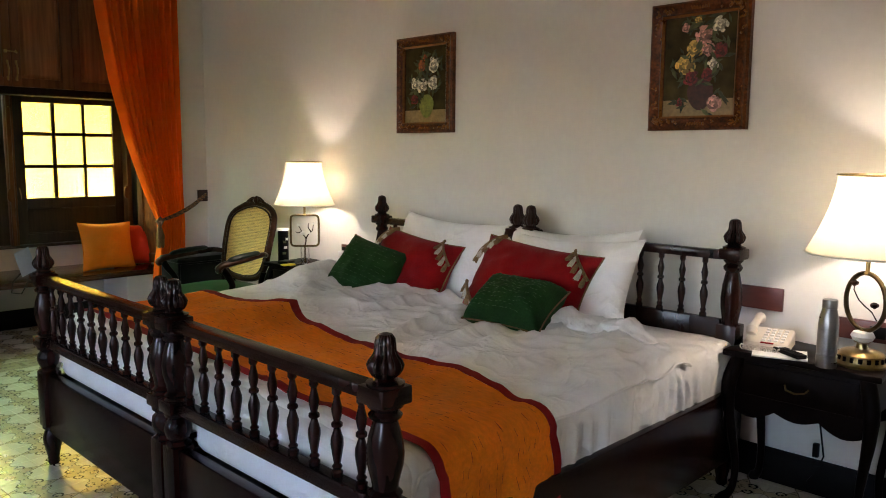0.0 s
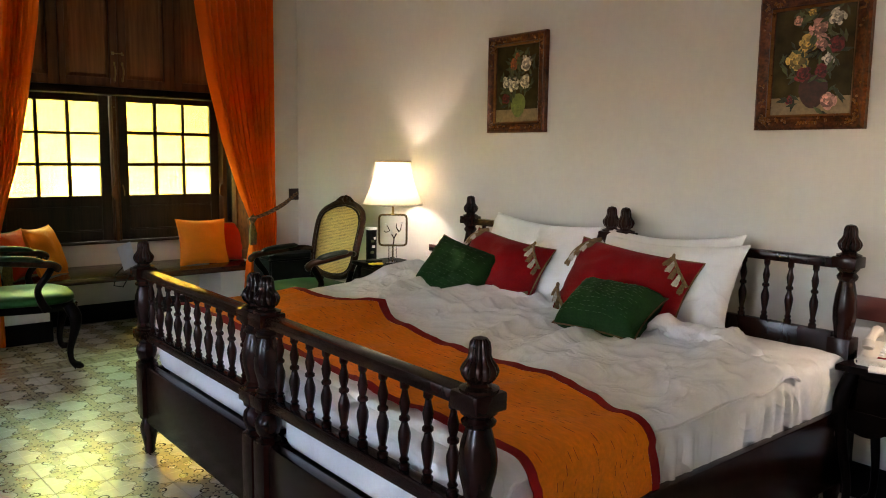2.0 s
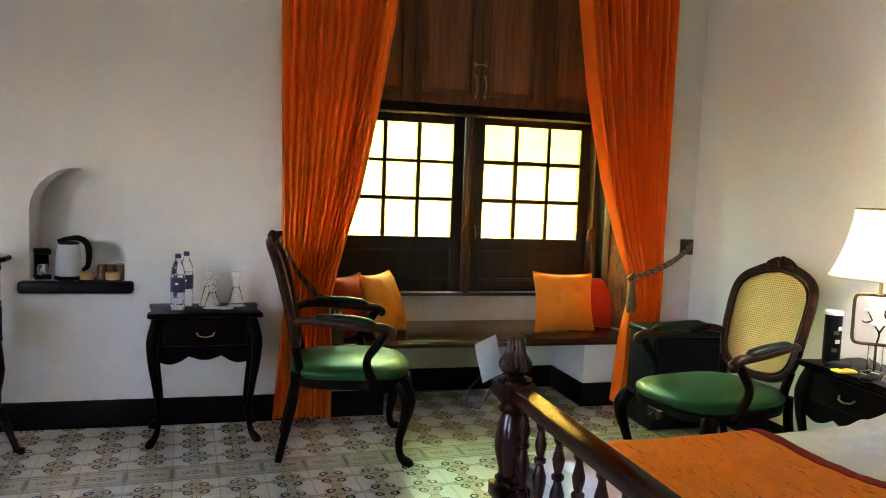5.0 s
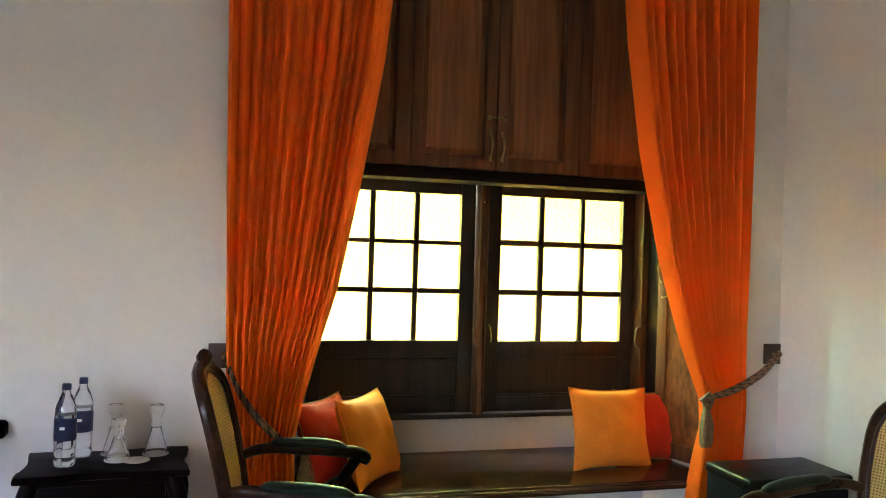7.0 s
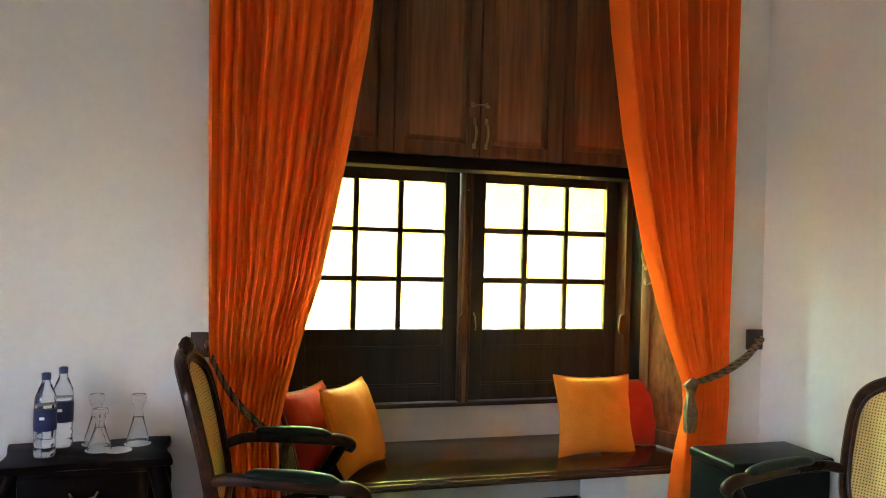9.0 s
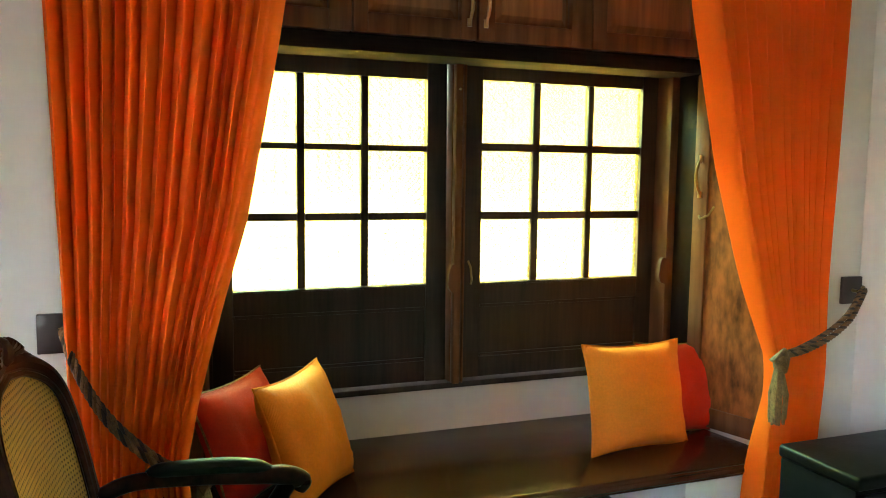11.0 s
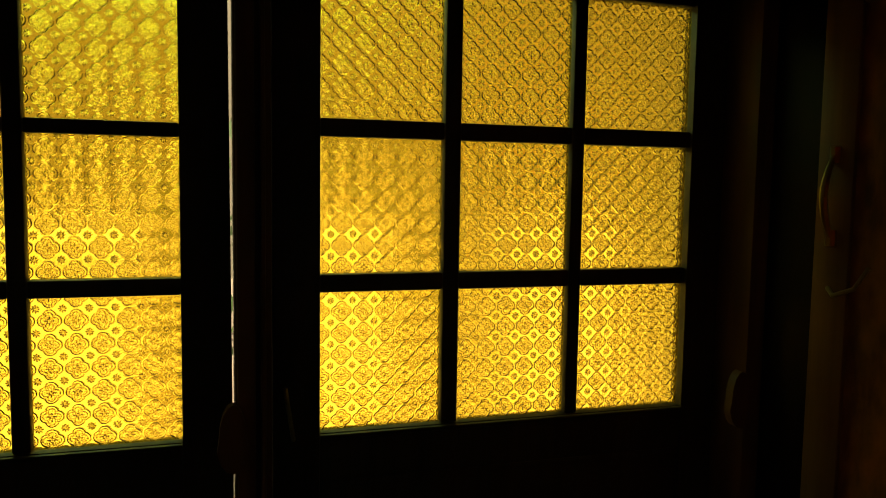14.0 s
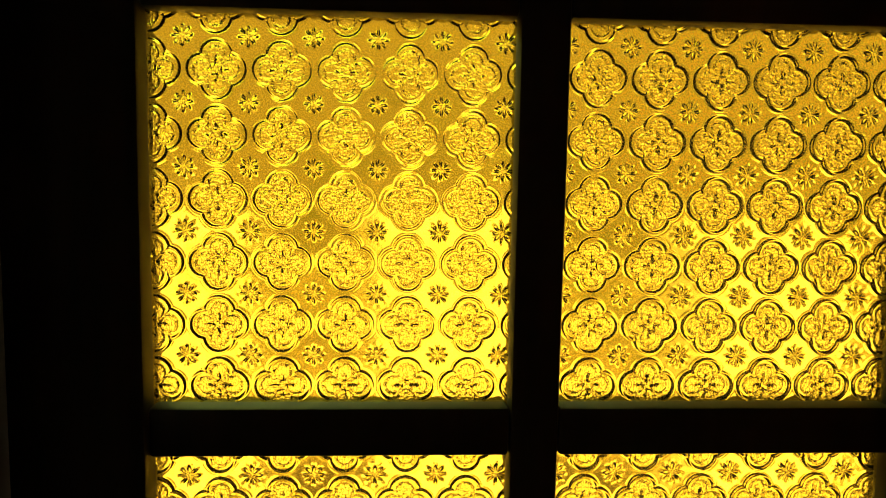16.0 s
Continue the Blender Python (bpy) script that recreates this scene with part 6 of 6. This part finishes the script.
def telephone(m):
    th = thing("telephone", m, "ivory desk telephone with a coiled cord, on the bedside table", "telephone")
    secs = []
    for y, z0, z1 in ((-0.10, 0.0, 0.020), (-0.09, 0.0, 0.032), (0.085, 0.0, 0.060), (0.10, 0.0, 0.045)):
        secs.append([(-0.085, y, z0), (0.085, y, z0), (0.085, y, z1 - 0.006), (0.079, y, z1), (-0.079, y, z1), (-0.085, y, z1 - 0.006)])
    part("body", loft(secs), M_PHONE, th)
    hs = [(-0.055, -0.095, 0.065), (-0.055, -0.085, 0.080), (-0.055, -0.04, 0.090), (-0.055, 0.04, 0.100), (-0.055, 0.085, 0.098), (-0.055, 0.095, 0.085)]
    part("handset", sweep(hs, [0.020, 0.024, 0.016, 0.016, 0.024, 0.020], 10), M_PHONE, th)
    for r in range(5):
        for c in range(4):
            y = -0.06 + r * 0.03
            z = 0.032 + (y + 0.09) * 0.16
            part("key", box(-0.012 + c * 0.023 - 0.008, -0.012 + c * 0.023 + 0.008, y - 0.009, y + 0.009, z - 0.004, z + 0.005, 0.002), M_WHITE, th)
    part("badge", box(-0.02, 0.03, -0.094, -0.080, 0.030, 0.034, 0.001), M_BORDER, th, "small red badge")
    pts = [(-0.09 + 0.20 * t + 0.010 * math.cos(70 * t), -0.115 - 0.02 * math.sin(3.1 * t) + 0.004, 0.011 + 0.010 * math.sin(70 * t)) for t in [k / 150 for k in range(151)]]
    part("coiled_cord", sweep(pts, 0.003, 5), M_PHONE, th)
    return th


telephone(pose(1.24, -5.645, ZN, 0, 0, -78))
pad = tagged(new("notepad", finish("notepad", box(-0.10, 0.10, -0.075, 0.075, 0, 0.006, 0.001), M_PAPER)), "cream notepad lying on the bedside table", "notepad")
pad.matrix_basis = pose(1.13, -5.73, ZN + 0.0005, 0, 0, -70)


def remote(m, label):
    th = thing("remote_control", m, label, "remote control", "remote controls")
    part("body", box(-0.022, 0.022, -0.085, 0.085, 0, 0.017, 0.005), M_BLACK, th)
    for r in range(7):
        for c in range(3):
            part("button", box(-0.014 + c * 0.011, -0.006 + c * 0.011, -0.065 + r * 0.018, -0.055 + r * 0.018, 0.016, 0.0195, 0.001), M_WHITE if r == 6 else M_SKIRT, th)
    return th


remote(pose(1.135, -5.76, ZN + 0.007, 0, 0, -32), "black remote control lying on a notepad")
remote(pose(1.12, -2.50, ZN, 0, 0, -60), "black remote control on the bedside table")


def steel_bottle(m):
    th = thing("water_flask", m, "brushed steel water flask on the bedside table", "flask")
    part("body", lathe([(0.0, 0), (0.035, 0.0), (0.037, 0.006), (0.037, 0.045), (0.0355, 0.047), (0.0355, 0.052), (0.037, 0.054), (0.036, 0.16), (0.034, 0.185), (0.027, 0.215), (0.025, 0.222)], 32), M_STEEL, th)
    part("cap", lathe([(0.026, 0.223), (0.027, 0.226), (0.027, 0.252), (0.025, 0.256), (0.0, 0.256)], 32), M_STEEL, th)
    return th


steel_bottle(pose(1.08, -5.92, ZN))


def canister(m):
    th = thing("snack_tube", m, "black cardboard snack tube with a white lid", "tube")
    part("tube", lathe([(0.0, 0), (0.037, 0.0), (0.038, 0.003), (0.0375, 0.225), (0.038, 0.23)], 28), M_BLACK, th)
    part("lid", lathe([(0.039, 0.228), (0.0395, 0.23), (0.0395, 0.243), (0.036, 0.245), (0.0, 0.244)], 28), M_WHITE, th)
    # unreadable printing
    for k, (a, z) in enumerate(((-2.2, 0.14), (-2.0, 0.10), (-2.3, 0.06), (-1.7, 0.16))):
        bm = bmesh.new()
        vs = []
        for q in range(5):
            b = a + q * 0.16
            vs.append((0.0384 * math.cos(b), 0.0384 * math.sin(b)))
        lo = [bm.verts.new((x, y, z)) for x, y in vs]
        hi = [bm.verts.new((x, y, z + 0.018)) for x, y in vs]
        for q in range(4):
            bm.faces.new((lo[q], lo[q + 1], hi[q + 1], hi[q]))
        part("printed_bar", bm, M_WHITE if k % 2 else M_LEAFP, th)
    return th


canister(pose(1.16, -2.222, ZN))
note = tagged(new("yellow_card", finish("yellow_card", outline_slab([(-0.05, -0.03), (0.04, -0.04), (0.06, 0.0), (0.04, 0.035), (-0.04, 0.03)], 0, 0.008, 0.002), M_YELLOW)), "yellow card on the bedside table", "card")
note.matrix_basis = pose(1.095, -2.37, ZN)


def charger(m):
    th = thing("phone_charger", m, "white phone charger with a looped cable, on the bedside table", "charger")
    part("plug", box(-0.025, 0.025, -0.02, 0.02, 0, 0.035, 0.006), M_WHITE, th)
    pts = [(0.02 + 0.09 * math.sin(6 * t) * (1 - 0.4 * t), -0.05 + 0.10 * math.cos(5 * t) * (1 - 0.3 * t), 0.004 + 0.004 * math.sin(17 * t)) for t in [k / 60 for k in range(61)]]
    part("cable", sweep(pts, 0.003, 6), M_WHITE, th)
    return th


charger(pose(1.32, -2.56, ZN))
wal = tagged(new("wallet", finish("wallet", box(-0.05, 0.05, -0.04, 0.04, 0, 0.022, 0.006), M_LEATHER)), "small black leather wallet on the bedside table", "wallet")
wal.matrix_basis = pose(1.13, -2.30, ZN, 0, 0, 20)
phn = thing("mobile_phone", pose(1.20, -2.585, ZN, 0, 0, 35), "dark mobile phone lying on the bedside table", "mobile phone")
part("body", box(-0.037, 0.037, -0.075, 0.075, 0, 0.008, 0.003), M_STEEL, phn)
part("screen", box(-0.034, 0.034, -0.070, 0.070, 0.0078, 0.0088, 0.0), M_BLACK, phn)


def lamp_cord(m):
    th = thing("lamp_cord_with_switch", m, "black electric cord hanging below the bedside table", "cord")
    part("cord", sweep([(0, 0, 0.36), (0.01, -0.01, 0.28), (0.0, -0.03, 0.18), (0.01, 0.0, 0.10), (0, 0.03, 0.05)], 0.004, 6), M_BLACK, th)
    part("switch", box(-0.012, 0.012, -0.010, 0.014, 0.17, 0.23, 0.004), M_BLACK, th)
    return th


lamp_cord(pose(XR - 0.02, -5.80, 0))

# ---- niche with tea things ----
shelf = solid("niche_shelf", box(-2.585, -2.015, YW - 0.055, YW + 0.22, 0.748, 0.8135, 0.018, seg=3), M_SKIRT, "black stone niche shelf", "shelf")


def kettle(m):
    th = thing("electric_kettle", m, "steel electric kettle with a black handle, in the niche", "kettle")
    part("base", lathe([(0, 0), (0.072, 0.0), (0.074, 0.012), (0.066, 0.02), (0, 0.02)], 28), M_BLACK, th)
    part("body", lathe([(0.0, 0.02), (0.064, 0.021), (0.066, 0.04), (0.064, 0.12), (0.058, 0.180), (0.054, 0.192), (0, 0.193)], 28), M_KETTLE, th, "frosted pale body")
    part("lid", lathe([(0.054, 0.192), (0.050, 0.202), (0.03, 0.208), (0.0, 0.210)], 24), M_BLACK, th)
    part("spout", sweep([(-0.045, 0, 0.165), (-0.072, 0, 0.192)], [0.022, 0.010], 8), M_KETTLE, th)
    part("handle", sweep(*curve([(-0.055, 0, 0.208), (0.0, 0, 0.222), (0.055, 0, 0.222), (0.092, 0, 0.190), (0.100, 0, 0.13), (0.092, 0, 0.07), (0.060, 0, 0.045)], [0.008, 0.012, 0.016, 0.017, 0.016, 0.014, 0.010]), 10), M_BLACK, th)
    return th


kettle(pose(-2.355, YW + 0.06, 0.8135, 0, 0, 8))


def cup(m, dark):
    th = thing("tea_glass" if dark else "sugar_bowl", m, "amber glass tumbler turned down in the niche" if dark else "small amber bowl with a pale lid in the niche", "glass" if dark else "bowl", "tea things")
    if dark:
        part("bowl", lathe([(0.030, 0.0), (0.031, 0.004), (0.026, 0.07), (0.020, 0.078), (0, 0.079)], 18), M_TEAGLASS, th)
    else:
        part("bowl", lathe([(0, 0), (0.034, 0.0), (0.038, 0.012), (0.038, 0.034), (0.034, 0.040), (0, 0.040)], 20), M_WICKER, th)
    return th


for x, y, d in ((-2.255, 0.0, 0), (-2.185, 0.04, 1), (-2.145, 0.05, 1), (-2.125, -0.01, 0), (-2.085, 0.04, 1), (-2.10, 0.09, 1)):
    cup(pose(x, YW + y + 0.015, 0.8189), d)
tray = solid("tray", box(-2.30, -2.07, YW - 0.035, YW + 0.13, 0.8137, 0.8187, 0.002), M_BLACK, "small dark tray in the niche", "tray")


def coffee_pot(m):
    th = thing("coffee_maker", m, "small black coffee maker in the niche", "coffee maker")
    part("base", box(-0.04, 0.04, -0.05, 0.05, 0, 0.025, 0.006), M_BLACK, th)
    part("column", box(-0.035, 0.035, 0.01, 0.05, 0.025, 0.14, 0.008), M_BLACK, th)
    part("head", box(-0.04, 0.04, -0.05, 0.05, 0.135, 0.165, 0.010), M_BLACK, th)
    part("jug", lathe([(0, 0.026), (0.028, 0.026), (0.03, 0.06), (0.022, 0.085)], 16, (0, -0.02)), M_CHROME, th)
    return th


coffee_pot(pose(-2.488, YW + 0.07, 0.8135, 0, 0, 20))

# ---- on the side table ----


def water_bottle(m, label):
    th = thing("water_bottle", m, label, "bottle", "water bottles")
    prof = [(0.0, 0.0), (0.034, 0.002), (0.037, 0.012), (0.0365, 0.03), (0.034, 0.036), (0.0365, 0.042), (0.0365, 0.062), (0.034, 0.068), (0.0365, 0.074), (0.0365, 0.19), (0.033, 0.215), (0.022, 0.245), (0.0145, 0.262), (0.0135, 0.275)]
    part("body", lathe(prof, 28), M_BOTTLE, th)
    part("water", lathe([(0.0, 0.004), (0.032, 0.005), (0.0345, 0.014), (0.0345, 0.185), (0, 0.185)], 24), M_WATER, th)
    part("label_band", lathe([(0.0372, 0.095), (0.0376, 0.096), (0.0376, 0.167), (0.0372, 0.168)], 28, ends=False), M_BLUE, th, "blue printed label")
    part("printed_bar", box(-0.012, 0.004, -0.0392, -0.0372, 0.136, 0.146, 0.0005), M_WHITE, th)
    part("cap", lathe([(0.015, 0.272), (0.0155, 0.274), (0.0155, 0.292), (0.013, 0.295), (0, 0.295)], 18), M_BLUE, th, "blue cap")
    return th


M_WATER = clear_glass("water", (0.96, 0.98, 1.0))
ZTB = 0.6955
water_bottle(pose(-1.772, -0.885, ZTB), "clear water bottle with a blue label on the side table")
water_bottle(pose(-1.738, -0.755, ZTB), "clear water bottle with a blue label on the side table")


def tumbler(m, h, r):
    th = thing("drinking_glass", m, "clear upturned drinking glass on a paper coaster", "glass", "drinking glasses")
    out = [(0.042, 0.0), (0.040, 0.02), (0.034, h * 0.22), (0.024, h * 0.42), (0.017, h * 0.60), (0.016, h * 0.72), (0.021, h * 0.82), (0.027, h * 0.87), (0.028, h * 0.96), (0.026, h), (0.0, h)]
    inner = [(0.0, h * 0.55), (0.013, h * 0.54), (0.021, h * 0.40), (0.031, h * 0.21), (0.038, 0.02), (0.040, 0.0)]
    part("bowl", lathe(out + inner, 28, ends=False), M_GLASS, th)
    return th


for k, (x, y, h) in enumerate(((-1.60, -0.83, 0.150), (-1.625, -0.735, 0.185), (-1.475, -0.76, 0.185))):
    tumbler(pose(x, y, ZTB + 0.0025), h, 0.033)
    c = tagged(new("coaster", finish("coaster", lathe([(0, 0), (0.048, 0.0), (0.049, 0.001), (0.048, 0.002), (0, 0.002)], 28), M_COAST)), "round white paper coaster on the side table", "coaster", "coasters")
    c.matrix_basis = pose(x, y, ZTB)
c = tagged(new("coaster", finish("coaster", lathe([(0, 0), (0.048, 0.0), (0.049, 0.001), (0.048, 0.002), (0, 0.002)], 28), M_COAST)), "round white paper coaster on the side table", "coaster", "coasters")
c.matrix_basis = pose(-1.535, -0.845, ZTB)

# ---- tripod stand by the niche ----


def tripod_stand(m):
    th = thing("washstand", m, "dark wooden tripod stand with turned posts and a small case", "stand")
    R = 0.115
    oct8 = [(0.145 * math.cos(math.pi / 8 + k * math.pi / 4), 0.145 * math.sin(math.pi / 8 + k * math.pi / 4)) for k in range(8)]
    part("top", outline_slab(oct8, 0.945, 0.968, 0.006), M_DARK, th)
    part("rim", outline_slab([(x * 0.9, y * 0.9) for x, y in oct8], 0.968, 0.974, 0.002), M_COAST, th, "pale inset top")
    tri = [(R * math.cos(a), R * math.sin(a)) for a in (math.radians(-150), math.radians(-30), math.radians(90))]
    up = [(0.016, 0.735), (0.018, 0.75), (0.012, 0.76), (0.012, 0.90), (0.018, 0.92), (0.014, 0.93), (0.016, 0.946)]
    low = [(0.012, 0.225), (0.013, 0.30), (0.024, 0.36), (0.030, 0.41), (0.022, 0.50), (0.016, 0.55), (0.022, 0.565), (0.016, 0.60)]
    for x, y in tri:
        part("upper_post", lathe(up, 14, (x, y)), M_DARK, th)
        part("lower_post", lathe(low, 14, (x, y)), M_DARK, th)
        a = math.atan2(y, x)
        part("leg", sweep([(x * 0.9, y * 0.9, 0.20), (x * 1.3, y * 1.3, 0.16), (x * 1.75, y * 1.75, 0.06), (x * 1.95, y * 1.95, 0.022), (x * 2.2, y * 2.2, 0.020)], [0.022, 0.020, 0.015, 0.018, 0.020], 10), M_DARK, th)
    part("case", outline_slab([(x * 1.22, y * 1.22) for x, y in tri], 0.59, 0.735, 0.008), M_DARK, th)
    part("shelf", outline_slab([(x * 1.3, y * 1.3) for x, y in tri], 0.195, 0.228, 0.008), M_DARK, th)
    return th


tripod_stand(pose(-2.70, -0.90, 0, 0, 0, 0))


def hanging_tag():
    th = thing("hanging_card", pose(XF - 0.018, -3.14, 0.915), "pale blue card hung by a dark cord from the bedpost", "card")
    part("card", box(-0.07, 0.0, -0.006, -0.003, -0.02, 0.10, 0.001), M_PALE, th, m=pose(0, 0, 0, 8, -20, 12))
    part("cord", sweep([(-0.05, 0, -0.02), (-0.09, 0.0, -0.06), (-0.10, 0, -0.11), (-0.06, 0, -0.12), (-0.02, 0, -0.05), (0.02, 0, 0.03)], 0.003, 6), M_BLACK, th)
    return th


M_PALE = mat("pale_blue_card", (0.50, 0.58, 0.66), 0.45, vary=0.06)
hanging_tag()

# ---- floor tiles, nearest the walk as single pieces ----
T = 0.206
GAP = 0.0010


def tile_mesh(name, material, w=T, d=T):
    bm = bmesh.new()
    g, e = GAP, 0.0015
    lo = [bm.verts.new((x, y, -0.006)) for x, y in ((g, g), (w - g, g), (w - g, d - g), (g, d - g))]
    md = [bm.verts.new((x, y, -0.0012)) for x, y in ((g, g), (w - g, g), (w - g, d - g), (g, d - g))]
    hi = [bm.verts.new((x, y, 0.0)) for x, y in ((g + e, g + e), (w - g - e, g + e), (w - g - e, d - g - e), (g + e, d - g - e))]
    for a, b in ((lo, md), (md, hi)):
        for k in range(4):
            bm.faces.new((a[k], a[(k + 1) % 4], b[(k + 1) % 4], b[k]))
    bm.faces.new(hi)
    uv = bm.loops.layers.uv.new("UVMap")
    for f in bm.faces:
        for l in f.loops:
            l[uv].uv = (l.vert.co.x / w, l.vert.co.y / d)
    me = bpy.data.meshes.new(name)
    bm.to_mesh(me)
    bm.free()
    me.materials.append(material)
    return me


floor_ob = bpy.data.objects["floor"]
TILE_ME = tile_mesh("tile", M_TILE)
BAND_ME = tile_mesh("border_tile", M_BAND)
TURN = radians(3.5)                     # the tiles lie a little askew to the walls
CT, ST = math.cos(TURN), math.sin(TURN)


def lattice(u, v):
    """Floor point of the tile lattice; whole numbers are the tiles' near corners."""
    p, q = (u - 0.5) * T, (v - 0.5) * T
    return -1.602 + p * CT - q * ST, -2.208 + p * ST + q * CT


far = []
count = 0
for i in range(-16, 18):
    for j in range(-34, 12):
        x, y = lattice(i, j)
        cx, cy = lattice(i + 0.5, j + 0.5)
        if cx < XL - 0.1 or cx > XR + 0.1 or cy < YB - 0.1 or cy > -0.16:
            continue
        if cy > YW + 0.12 and not (-0.72 < cx < 0.82):
            continue
        band = (j == 4 and i > -6) or (i == -5 and j < 4)
        near = -2.75 < cx < 0.1 and -3.9 < cy < -0.3
        if near and count < 296:
            o = new("border_tile" if band else "tile", BAND_ME if band else TILE_ME)
            o.parent = floor_ob
            o.matrix_basis = pose(x, y, 0, 0, 0, 93.5 if band and j < 4 else 3.5)
            if band and j < 4:
                o.location.x, o.location.y = lattice(i + 1, j)
            count += 1
        else:
            far.append((i, j, band))
for band in (False, True):
    vs, fs, uvs = [], [], []
    for i, j, b in far:
        if b != band:
            continue
        n = len(vs)
        for g, z in ((2 * GAP / T, 0.0), (GAP / T, -0.006)):
            for du, dv in ((g, g), (1 - g, g), (1 - g, 1 - g), (g, 1 - g)):
                vs.append((*lattice(i + du, j + dv), z))
                uvs.append((dv, du) if b and j < 4 else (du, dv))
        fs.append((n, n + 1, n + 2, n + 3))
        for k in range(4):
            fs.append((n + 4 + k, n + 4 + (k + 1) % 4, n + (k + 1) % 4, n + k))
    me = bpy.data.meshes.new("far_tiles")
    me.from_pydata(vs, [], fs)
    lay = me.uv_layers.new(name="UVMap")
    for l in me.loops:
        lay.data[l.index].uv = uvs[l.vertex_index]
    me.materials.append(M_BAND if band else M_TILE)
    o = new("border_tile_rows" if band else "tile_rows", me)
    o.parent = floor_ob
    tagged(o, kind="stuff")
